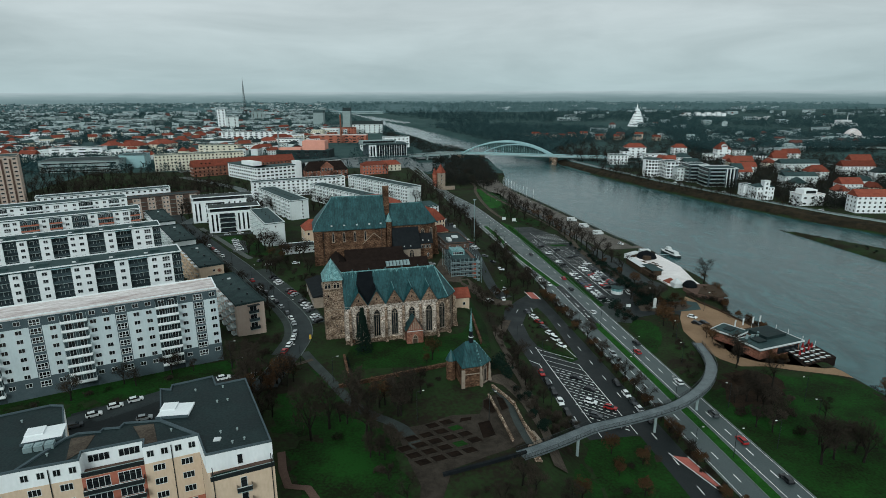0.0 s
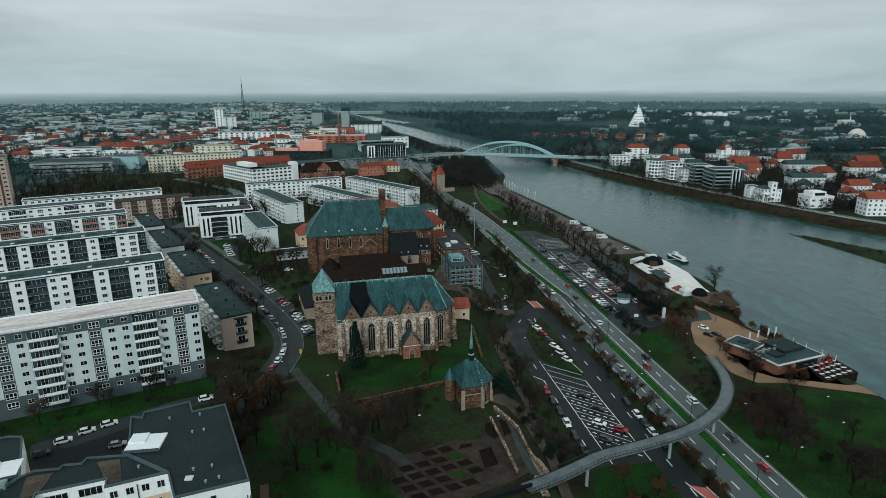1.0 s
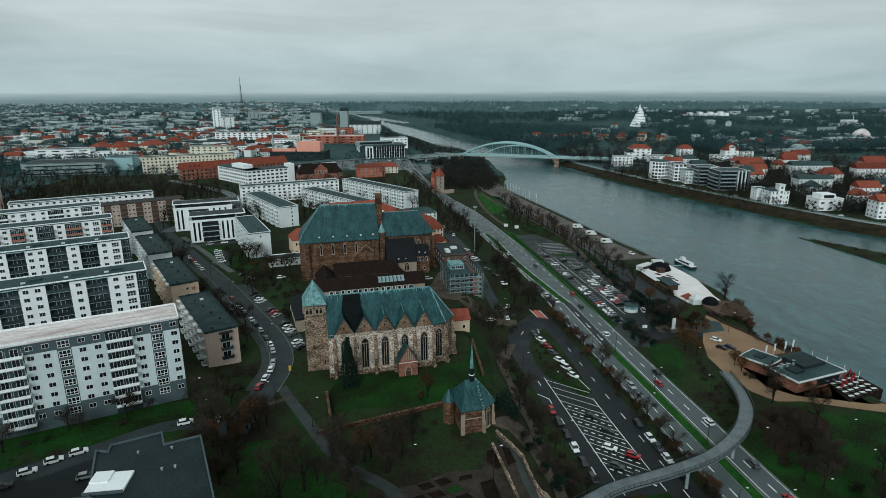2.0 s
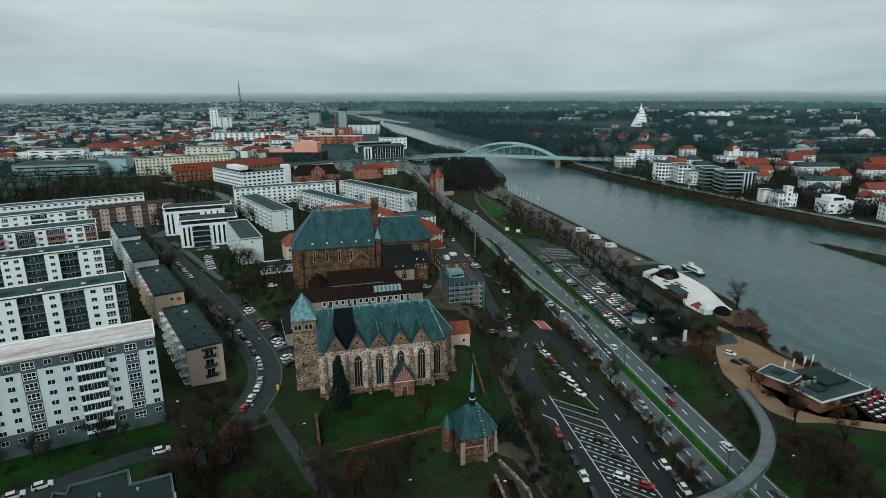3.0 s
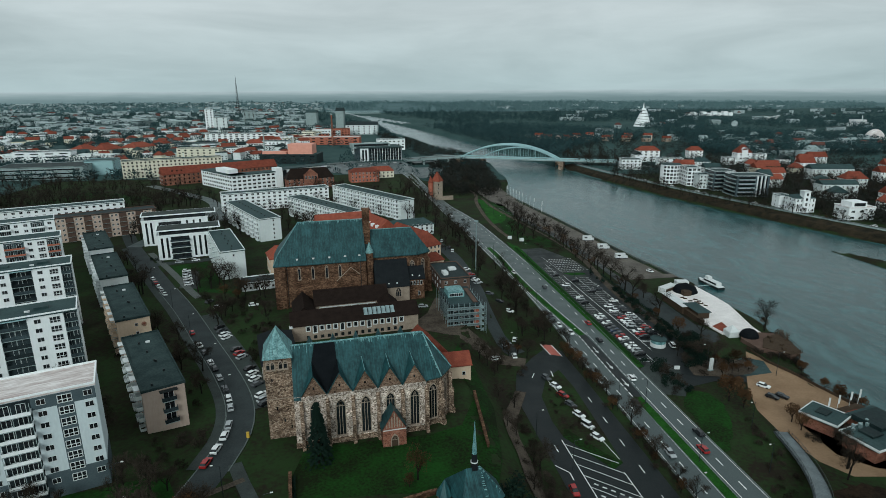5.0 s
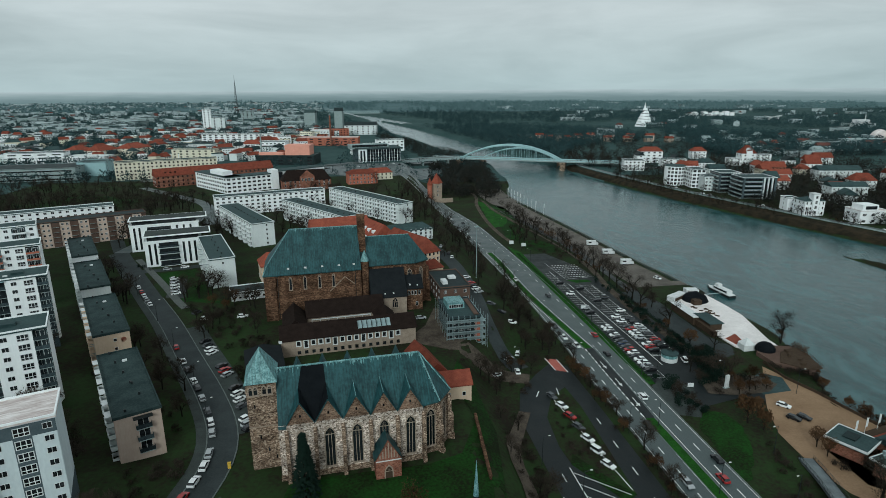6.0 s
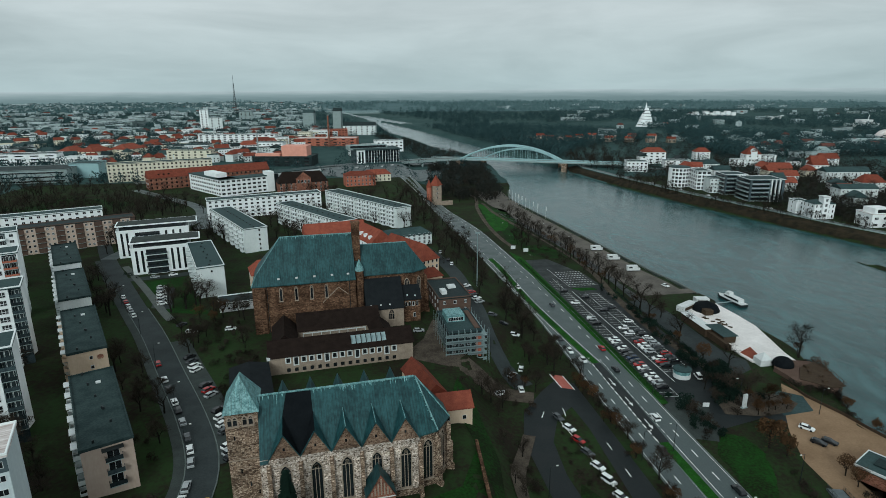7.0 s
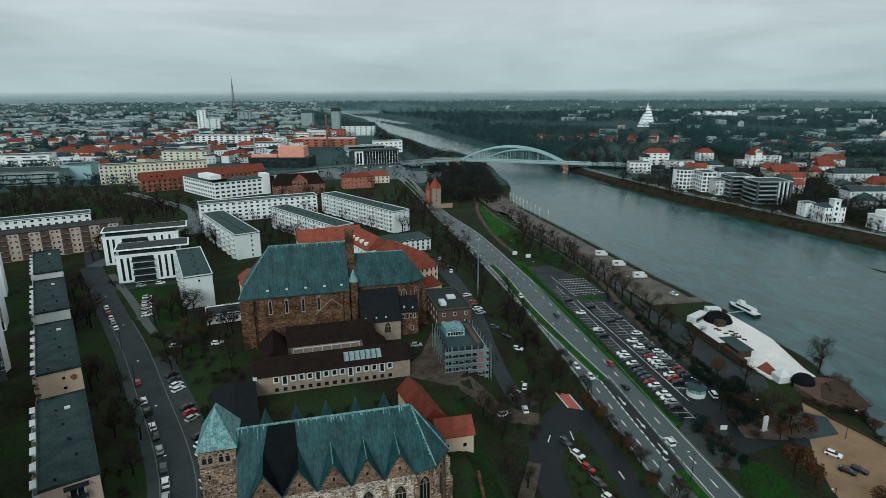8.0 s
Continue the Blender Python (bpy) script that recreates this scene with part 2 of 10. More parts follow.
RED_PAINT = material("red_road_paint", (0.3400, 0.0950, 0.0750), (0.4600, 0.1500, 0.1200), 0.5, 0.8, 0.0, 9)
PAINT_RED = material("dark_red_canvas", (0.2200, 0.0150, 0.0180), (0.3200, 0.0260, 0.0280), 1.0, 0.8, 0.0, 6)
KERB = material("kerb_stone", (0.0900, 0.1060, 0.1020), (0.1600, 0.1850, 0.1760), 0.5, 0.85, 0.1, 8)
WATER = flowing_water("river_water")
COPPER = material("green_copper_sheet", (0.0060, 0.0300, 0.0340), (0.0240, 0.0850, 0.0920), 0.20, 0.5, 0.25, 6, spec=0.25, streak=(1.4, 1.4, 0.6), hard=0.14)
COPPER_PALE = material("pale_copper_sheet", (0.0450, 0.1350, 0.1420), (0.2000, 0.3700, 0.3750), 0.9, 0.5, 0.2, 4, spec=0.3, hard=0.12)
TARP = material("black_roof_sheeting", (0.0040, 0.0055, 0.0068), (0.0085, 0.0105, 0.0125), 0.4, 0.8, 0.2, 6, spec=0.05)
SLATE = material("dark_slate", (0.0065, 0.0085, 0.0102), (0.0150, 0.0180, 0.0200), 0.5, 0.8, 0.3, 9, spec=0.08)
BROWN_TILE = material("dark_brown_tiles", (0.0095, 0.0062, 0.0052), (0.0205, 0.0135, 0.0110), 0.5, 0.85, 0.4, 9, hard=0.13)
RED_TILE = material("red_clay_tiles", (0.1250, 0.0330, 0.0230), (0.2500, 0.0700, 0.0430), 0.4, 0.85, 0.3, 9, vary=0.3)


def with_seams(m, pitch=0.62):
    """Standing seams and run-off streaks on sheet metal."""
    nodes, links = m.node_tree.nodes, m.node_tree.links
    bsdf = nodes["Principled BSDF"]
    coord = nodes.new("ShaderNodeTexCoord")
    wave = nodes.new("ShaderNodeTexWave")
    wave.bands_direction, wave.wave_profile = "X", "SAW"
    wave.inputs["Scale"].default_value = 0.314 / pitch
    thin = nodes.new("ShaderNodeMapRange")
    thin.inputs["From Min"].default_value, thin.inputs["From Max"].default_value = 0.80, 1.0
    thin.inputs["To Min"].default_value, thin.inputs["To Max"].default_value = 1.0, 0.55
    runs = nodes.new("ShaderNodeTexNoise")
    stretch = nodes.new("ShaderNodeMapping")
    stretch.inputs["Scale"].default_value = (3.0, 0.22, 0.22)
    runs.inputs["Scale"].default_value, runs.inputs["Detail"].default_value = 1.0, 4.0
    tone = nodes.new("ShaderNodeMapRange")
    tone.inputs["From Min"].default_value, tone.inputs["From Max"].default_value = 0.35, 0.7
    tone.inputs["To Min"].default_value, tone.inputs["To Max"].default_value = 0.78, 1.28
    both, out_ = nodes.new("ShaderNodeMath"), nodes.new("ShaderNodeMixRGB")
    both.operation, out_.blend_type = "MULTIPLY", "MULTIPLY"
    out_.inputs[0].default_value = 1.0
    base = bsdf.inputs["Base Color"].links[0].from_socket
    links.new(coord.outputs["Object"], wave.inputs["Vector"])
    links.new(coord.outputs["Object"], stretch.inputs["Vector"])
    links.new(stretch.outputs["Vector"], runs.inputs["Vector"])
    links.new(wave.outputs["Fac"], thin.inputs["Value"])
    links.new(runs.outputs["Fac"], tone.inputs["Value"])
    links.new(thin.outputs["Result"], both.inputs[0])
    links.new(tone.outputs["Result"], both.inputs[1])
    links.new(base, out_.inputs[1])
    links.new(both.outputs["Value"], out_.inputs[2])
    links.new(out_.outputs["Color"], bsdf.inputs["Base Color"])


with_seams(COPPER)
with_seams(COPPER_PALE)
RUBBLE = rubble("rubble_limestone", [(0.040, 0.025, 0.018), (0.17, 0.112, 0.078), (0.33, 0.24, 0.175), (0.52, 0.41, 0.32)], 2.9, (0.13, 0.092, 0.066))
RUBBLE_PALE = rubble("pale_rubble_limestone", [(0.055, 0.037, 0.028), (0.30, 0.235, 0.19), (0.66, 0.56, 0.49), (0.84, 0.76, 0.69)], 2.9, (0.44, 0.36, 0.295))
BROWN_STONE = rubble("brown_quarry_stone", [(0.050, 0.026, 0.016), (0.115, 0.062, 0.038), (0.20, 0.118, 0.075)], 1.6, (0.085, 0.050, 0.032), 0.04)
GABLE_BRICK = rubble("gable_brickwork", [(0.075, 0.042, 0.028), (0.17, 0.10, 0.065), (0.31, 0.21, 0.15)], 2.6, (0.22, 0.16, 0.12), 0.06)
RED_BRICK = rubble("red_brickwork", [(0.13, 0.046, 0.030), (0.26, 0.098, 0.064), (0.33, 0.15, 0.105)], 3.0, (0.22, 0.125, 0.09), 0.05)
DRESSED = material("dressed_sandstone", (0.2000, 0.1560, 0.1200), (0.3400, 0.2760, 0.2200), 0.6, 0.85, 0.2, 8)
GLASS = material("window_glass", (0.0072, 0.0090, 0.0108), (0.0192, 0.0240, 0.0264), 0.35, 0.08, 0.0, 3, spec=0.7, vary=0.35)
WHITE = material("white_window_frame", (0.50, 0.52, 0.52), (0.66, 0.68, 0.68), 1.0, 0.5)
WHITE_WALL = material("white_render", (0.7000, 0.7300, 0.7350), (0.8400, 0.8600, 0.8650), 0.25, 0.8, 0.05, 9, streak=(1, 1, 0.4))
GREY_WALL = material("blue_grey_render", (0.0520, 0.0740, 0.0840), (0.0850, 0.1120, 0.1230), 0.3, 0.8, 0.05, 9)
PALE_GREY = material("pale_grey_render", (0.5400, 0.5900, 0.5900), (0.7000, 0.7400, 0.7350), 0.25, 0.8, 0.05, 9, streak=(1, 1, 0.4))
CREAM = material("cream_render", (0.5600, 0.5300, 0.4200), (0.7200, 0.6800, 0.5500), 0.25, 0.8, 0.05, 9, streak=(1, 1, 0.4))
SALMON = material("salmon_red_cladding", (0.62, 0.27, 0.20), (0.74, 0.34, 0.26), 0.3, 0.7, 0.0, 6)
PINK = material("salmon_render", (0.4269, 0.3230, 0.2635), (0.5217, 0.4165, 0.3485), 0.25, 0.8, 0.05, 9, streak=(1, 1, 0.4))
TERRACOTTA = material("terracotta_render", (0.3200, 0.1040, 0.0680), (0.4000, 0.1440, 0.0960), 0.3, 0.8, 0.05, 9)
BROWN_WALL = material("brown_render", (0.0750, 0.0470, 0.0370), (0.1250, 0.0820, 0.0650), 0.3, 0.8, 0.05, 9)
BITUMEN = material("dark_roofing_felt", (0.0060, 0.0135, 0.0145), (0.0190, 0.0330, 0.0335), 0.22, 0.75, 0.1, 10, wet=0.2, hard=0.10, spec=0.15)
ROOF_FELT = material("grey_green_felt", (0.0150, 0.0290, 0.0295), (0.0340, 0.0550, 0.0545), 0.25, 0.8, 0.1, 9, hard=0.10, spec=0.12)
YELLOW = material("yellow_enamel", (0.5200, 0.3300, 0.0400), (0.6200, 0.4100, 0.0600), 1.0, 0.6, 0.0, 5)
GREY_ROOF = material("grey_green_roofing", (0.0200, 0.0420, 0.0440), (0.0460, 0.0760, 0.0760), 0.16, 0.78, 0.1, 9, wet=0.15, hard=0.12, spec=0.12)
WHITE_ROOF = material("weathered_white_roofing", (0.34, 0.26, 0.24), (0.82, 0.78, 0.77), 0.10, 0.8, 0.05, 9, streak=(0.5, 2.6, 1), hard=0.15)
PANEL_BLUE = material("pale_blue_grey_render", (0.4400, 0.5050, 0.5250), (0.5700, 0.6350, 0.6500), 0.25, 0.8, 0.05, 9, streak=(1, 1, 0.4))
CONCRETE = material("concrete", (0.2016, 0.2500, 0.2500), (0.3024, 0.3700, 0.3650), 0.25, 0.85, 0.1, 9)
# Colour of dark balcony panels, also painted into recesses as their shade.
DARK_LOGGIA = material("dark_panels_and_painted_shade", (0.0120, 0.0190, 0.0220), (0.0420, 0.0600, 0.0660), 0.9, 0.75, 0.0, 5, spec=0.1, vary=0.65)
STEEL = material("galvanised_steel", (0.2520, 0.3300, 0.3400), (0.3528, 0.4500, 0.4600), 1.5, 0.45, 0.0, 5, metal=0.6)
BLUE_STEEL = material("pale_blue_steel_paint", (0.2520, 0.4000, 0.4200), (0.3192, 0.4800, 0.5000), 0.5, 0.5, 0.0, 6)
DARK_METAL = material("dark_metal", (0.0176, 0.0224, 0.0238), (0.0323, 0.0406, 0.0420), 1.0, 0.5, 0.0, 5, metal=0.5)
TIMBER = material("dark_timber", (0.0400, 0.0260, 0.0180), (0.0698, 0.0500, 0.0340), 1.0, 0.8, 0.2, 6)
BARK = material("bark", (0.0091, 0.0084, 0.0070), (0.0221, 0.0203, 0.0161), 1.2, 0.95, 0.4, 6)
TWIGS = material("bare_twigs", (0.0160, 0.0132, 0.0102), (0.0520, 0.0420, 0.0320), 0.3, 0.95, 0.0, 6, vary=0.3)
RUSSET = material("withered_leaves", (0.0380, 0.0200, 0.0100), (0.0850, 0.0470, 0.0230), 0.4, 0.9, 0.0, 6, vary=0.25)
EVERGREEN = material("evergreen_needles", (0.0047, 0.0123, 0.0090), (0.0103, 0.0235, 0.0168), 0.5, 0.9, 0.0, 6)
HEDGE = material("hedge_leaves", (0.0101, 0.0300, 0.0084), (0.0202, 0.0540, 0.0156), 0.5, 0.9, 0.0, 6)
# Aerial haze is put into both woods colours as a paler teal.
WOODS = material("haze_tinted_woods", (0.0110, 0.0290, 0.0315), (0.0380, 0.0740, 0.0780), 0.03, 0.95, 0.0, 8)
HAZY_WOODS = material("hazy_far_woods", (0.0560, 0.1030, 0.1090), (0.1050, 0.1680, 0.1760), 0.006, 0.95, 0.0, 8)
FOOT_DECK = material("footbridge_deck", (0.0620, 0.0780, 0.0850), (0.1700, 0.2000, 0.2080), 0.3, 0.6, 0.1, 9, wet=0.2, hard=0.13)
# Pale render greyed and blued by haze painted into its colour.
HAZE_WALL = material("haze_tinted_render", (0.2600, 0.3200, 0.3300), (0.5200, 0.5900, 0.6000), 0.02, 0.9, 0.0, 9)
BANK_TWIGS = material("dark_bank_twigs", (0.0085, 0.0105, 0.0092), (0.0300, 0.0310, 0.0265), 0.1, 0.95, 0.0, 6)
# Red tiles dulled by painted-in distance haze.
DULL_TILE = material("haze_muted_tiles", (0.0750, 0.0380, 0.0330), (0.1500, 0.0620, 0.0500), 0.05, 0.9, 0.0, 9)
GARDEN_FLOOR = material("garden_gravel", (0.0240, 0.0195, 0.0155), (0.0520, 0.0430, 0.0345), 0.4, 0.95, 0.3, 9, hard=0.12)
DARK_SOIL = material("dark_bed_soil", (0.0055, 0.0038, 0.0030), (0.0165, 0.0100, 0.0068), 0.6, 0.95, 0.5, 6, hard=0.12)

# ---- ground, river ----
WATER_Z = -4.0
TERRACE = 8.5
WEST_BANK = [(-200, 170), (141, 161), (177, 160), (207, 153), (230, 162), (257, 171), (300, 168), (316, 165.5), (331, 164.6), (350, 161.3), (384, 158), (457, 151), (504, 146), (562, 141.5), (607, 152), (650, 162), (700, 168),
             (788, 178), (925, 172), (990, 142), (1205, 118), (1383, 83), (1618, 36), (2013, 7), (2409, -58), (2747, -129), (5000, -600)]
EAST_BANK = [(-200, 480), (200, 400), (333, 342), (391, 318), (497, 289), (580, 272), (702, 255), (744, 256), (897, 231), (1118, 209), (1309, 180), (1572, 140), (1885, 78), (2231, 30), (2725, -40), (3065, -101), (5000, -500)]


def land(x, y):
    """Height of the ground."""
    wl_, er = lerp_at(y, WEST_BANK), lerp_at(y, EAST_BANK)
    if x < (wl_ + er) / 2:
        xs = 45 + 21 * ease(228, 275, y)
        z = TERRACE * (1 - ease(xs - 9, xs + 9, x))
        z += 1.7 * (1 - ease(-44, -32, x)) * (1 - ease(184, 200, y)) * ease(140, 152, y)
        quay = ease(300, 325, y) * (1 - ease(600, 680, y))
        if quay > 0:
            z -= 1.5 * quay * ease(wl_ - 34, wl_ - 27, x)
            return z if x < wl_ - 0.6 else -7.0
        return z - 7.0 * ease(wl_ - 7, wl_ + 4, x)
    z = 2.0 * ease(er + 2, er + 16, x) - 6.5 * (1 - ease(er - 4, er + 5, x))
    if 100 < y < 362:
        left, right = 283 + (362 - y) * 0.05, 283 + (362 - y) * 0.47
        inside = min(x - left, right - x)
        if inside > -4:
            z = max(z, -7 + 4.4 * ease(-4, 4, inside))
    if y > 600:
        old = abs((x - 660) + 0.45 * (y - 700) * -1)
        if 600 < y < 830 and x > 560:
            d = abs(y - (705 - 0.35 * (x - 680)))
            z -= 7 * (1 - ease(22, 34, d)) * ease(600, 640, x)
        c = 157 - (y - 1737) * 0.235
        if 1700 < y < 2350:
            z -= 7 * (1 - ease(24, 40, abs(x - c))) * ease(1700, 1760, y)
    return z


def spread(lo, hi, step, far_lo, far_hi, grow=1.16):
    mid = list(np.arange(lo, hi + 0.01, step))
    a, s = [], step
    x = lo
    while x > far_lo:
        s *= grow
        x -= s
        a.append(max(x, far_lo))
    b, s, x = [], step, hi
    while x < far_hi:
        s *= grow
        x += s
        b.append(min(x, far_hi))
    return a[::-1] + mid + b


def ground_sheet():
    xs, ys = spread(-150, 345, 3.0, -4600, 4600), spread(70, 700, 3.0, -600, 4700, 1.06)
    verts = [(x, y, land(x, y)) for y in ys for x in xs]
    n = len(xs)
    faces = [(j * n + i, j * n + i + 1, (j + 1) * n + i + 1, (j + 1) * n + i) for j in range(len(ys) - 1) for i in range(n - 1)]
    me = bpy.data.meshes.new("ground")
    me.from_pydata(verts, [], faces)
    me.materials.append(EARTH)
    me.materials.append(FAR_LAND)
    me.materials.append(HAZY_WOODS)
    # Ground changes to haze-coloured materials in two steps with distance.
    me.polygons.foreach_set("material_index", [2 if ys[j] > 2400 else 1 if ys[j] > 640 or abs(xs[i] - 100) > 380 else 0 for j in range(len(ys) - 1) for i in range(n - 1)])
    me.polygons.foreach_set("use_smooth", [True] * len(faces))
    return tagged(new("ground", me), "winter ground of grass, soil and fields", "ground", kind="structure")


ground_sheet()
piece("water", Geo().face([(-1500, -400, WATER_Z), (1500, -400, WATER_Z), (1500, 4650, WATER_Z), (-1500, 4650, WATER_Z)]), WATER, "wide grey-green river, faintly rippled", "river", "structure")


def drape(name, poly, mats, dz=0.06, longest=6.0, label="", category="", kind="structure", loose=0.0):
    """A flat outline laid on the ground. loose: how far its edge wavers."""
    if loose:
        ring = curve_points([*poly, poly[0]], 2.0)[:-1]
        poly = [(p.x + loose * noise.noise(Vector((p.x * 0.35, p.y * 0.35, 1))), p.y + loose * noise.noise(Vector((p.x * 0.35, p.y * 0.35, 7)))) for p in ring]
    bm = bmesh.new()
    bm.faces.new([bm.verts.new((x, y, 0)) for x, y in poly])
    bmesh.ops.triangulate(bm, faces=bm.faces[:])
    for _ in range(6):
        long = [e for e in bm.edges if e.calc_length() > longest]
        if not long:
            break
        bmesh.ops.subdivide_edges(bm, edges=long, cuts=1)
        bmesh.ops.triangulate(bm, faces=bm.faces[:])
    for v in bm.verts:
        v.co.z = land(v.co.x, v.co.y) + dz
    bmesh.ops.recalc_face_normals(bm, faces=bm.faces[:])
    if sum(f.normal.z for f in bm.faces) < 0:
        bmesh.ops.reverse_faces(bm, faces=bm.faces[:])
    me = bpy.data.meshes.new(name)
    bm.to_mesh(me)
    bm.free()
    me.materials.append(mats)
    return tagged(new(name, me), label, category, kind=kind)


def curve_points(pts, step=4.0):
    """A smooth line through the points, with a point every few metres."""
    out_, n = [], len(pts)
    for i in range(n - 1):
        p0, p1, p2, p3 = (Vector(pts[max(0, min(n - 1, k))]) for k in (i - 1, i, i + 1, i + 2))
        k = max(1, int((p2 - p1).length / step))
        for j in range(k):
            t = j / k
            out_.append(0.5 * (2 * p1 + (p2 - p0) * t + (2 * p0 - 5 * p1 + 4 * p2 - p3) * t * t + (3 * p1 - p0 - 3 * p2 + p3) * t ** 3))
    return out_ + [Vector(pts[-1])]


def ribbon(pts, left, right, dz=0.08, step=4.0, cross=3, level=None, thick=0.0):
    """A band along a line, between two offsets (to the right of it), laid on the ground."""
    line = curve_points(pts, step)
    g, rows = Geo(), []
    for i, p in enumerate(line):
        d = line[min(i + 1, len(line) - 1)] - line[max(i - 1, 0)]
        side = Vector((d.y, -d.x)).normalized()
        row = []
        for k in range(cross + 1):
            q = p.xy + side * (left + (right - left) * k / cross)
            row.append((q.x, q.y, (land(q.x, q.y) if level is None else level) + dz))
        rows.append(row)
    for a, b in zip(rows, rows[1:]):
        for k in range(cross):
            g.face([a[k], a[k + 1], b[k + 1], b[k]])
    if thick:
        for a, b in zip(rows, rows[1:]):
            for k in (0, cross):
                q = [a[k], b[k]] if k == 0 else [b[k], a[k]]
                g.face([q[0], q[1], (*q[1][:2], q[1][2] - thick), (*q[0][:2], q[0][2] - thick)])
    return g


ROAD = [(92.0, 10), (91.6, 80), (90.9, 150), (90.5, 220), (91.0, 290), (88.2, 350), (85.2, 400), (82.0, 444), (76.9, 478), (72.2, 505), (69, 535), (66.2, 567), (63.6, 598), (60.7, 629), (56.2, 661), (48.5, 684), (28, 712), (0, 730)]
piece("road", ribbon(ROAD, -8.3, 8.1), ASPHALT, "wide four-lane riverside road of damp grey asphalt", "road", "structure")


# ---- kinds of building ----
def frame_at(x, y, z, yaw):
    return pose(x, y, z, 0, 0, yaw)


WINDOW_MESHES = {}


def window_mesh(w, h, lights=2, depth=0.07, bar=0.075, frame_mat=None, sill=True, transom=False):
    """A window that stands on a wall's face: x across, z up, its face towards -y. Slot 0 the frame, slot 1 the glass."""
    key = (w, h, lights, depth, bar, frame_mat.name if frame_mat else "", sill, transom)
    if key not in WINDOW_MESHES:
        xs = [-w / 2]
        for i in range(lights):
            p, q = -w / 2 + w * i / lights, -w / 2 + w * (i + 1) / lights
            xs += [p + (bar if i == 0 else bar / 2), q - (bar if i == lights - 1 else bar / 2)]
        xs.append(w / 2)
        zs = [0, bar] + ([h * 0.36, h * 0.36 + bar] if transom else []) + [h - bar, h]
        g, ids = Geo(), {}

        def at(x, y, z):
            k = (round(x, 4), round(y, 4), round(z, 4))
            if k not in ids:
                ids[k] = len(g.v)
                g.v.append(k)
            return ids[k]

        def quad(pts, m=0):
            g.f.append(tuple(at(*p) for p in pts))
            g.m.append(m)

        d, e = -depth, -0.015
        for i in range(len(xs) - 1):
            for j in range(len(zs) - 1):
                p, q, r, t = xs[i], xs[i + 1], zs[j], zs[j + 1]
                if i % 2 and j % 2:
                    quad([(p, e, r), (q, e, r), (q, e, t), (p, e, t)], 1)
                    quad([(p, d, r), (q, d, r), (q, e, r), (p, e, r)])
                    quad([(p, e, t), (q, e, t), (q, d, t), (p, d, t)])
                    quad([(p, d, r), (p, e, r), (p, e, t), (p, d, t)])
                    quad([(q, e, r), (q, d, r), (q, d, t), (q, e, t)])
                else:
                    quad([(p, d, r), (q, d, r), (q, d, t), (p, d, t)])
        for i in range(len(xs) - 1):
            quad([(xs[i], 0, 0), (xs[i + 1], 0, 0), (xs[i + 1], d, 0), (xs[i], d, 0)])
            quad([(xs[i], d, h), (xs[i + 1], d, h), (xs[i + 1], 0, h), (xs[i], 0, h)])
        for j in range(len(zs) - 1):
            quad([(xs[0], 0, zs[j]), (xs[0], d, zs[j]), (xs[0], d, zs[j + 1]), (xs[0], 0, zs[j + 1])])
            quad([(xs[-1], d, zs[j]), (xs[-1], 0, zs[j]), (xs[-1], 0, zs[j + 1]), (xs[-1], d, zs[j + 1])])
        WINDOW_MESHES[key] = g.mesh("window", [frame_mat or WHITE, GLASS])
    return WINDOW_MESHES[key]


def put_window(parent, x, y, z, w, h, lights=2, yaw=0, **more):
    return part("window", window_mesh(w, h, lights, **more), None, parent, at=pose(x, y, z, 0, 0, yaw))


def balcony_mesh(w, deep, mats, rail=1.0, key_name="", posts=False):
    key = ("balcony", w, deep, key_name, rail, posts)
    if key not in WINDOW_MESHES:
        g = Geo()
        g.box(-w / 2, -deep, -0.14, w / 2, 0, 0, 1)
        g.box(-w / 2, -deep, 0.05, w / 2, -deep + 0.06, rail)
        g.box(-w / 2, -deep + 0.06, 0.05, -w / 2 + 0.06, 0, rail).box(w / 2 - 0.06, -deep + 0.06, 0.05, w / 2, 0, rail)
        if posts:
            for x in (-w / 2 + 0.05, 0, w / 2 - 0.05):
                g.box(x - 0.05, -deep + 0.07, rail, x + 0.05, -deep + 0.15, 2.4, 1)
        WINDOW_MESHES[key] = g.mesh("balcony", mats)
    return WINDOW_MESHES[key]


def flat_roof(parent, x0, y0, x1, y1, z, mat, edge_mat, rim=0.35, over=0.25, thick=0.35):
    """A roof deck with a raised rim."""
    x0, y0, x1, y1 = x0 - over, y0 - over, x1 + over, y1 + over
    part("roof", Geo().box(x0, y0, z, x1, y1, z + thick), mat, parent)
    g = Geo()
    for a in ((x0, y0, x1, y0 + 0.3), (x0, y1 - 0.3, x1, y1), (x0, y0 + 0.3, x0 + 0.3, y1 - 0.3), (x1 - 0.3, y0 + 0.3, x1, y1 - 0.3)):
        g.box(a[0], a[1], z + thick, a[2], a[3], z + thick + rim)
    part("parapet", g, edge_mat, parent)


def roof_vent(parent, x, y, z, size=0.5, tall=0.6, mat=None):
    part("roof_vent", Geo().box(x - size / 2, y - size / 2, z, x + size / 2, y + size / 2, z + tall), mat or DARK_METAL, parent)


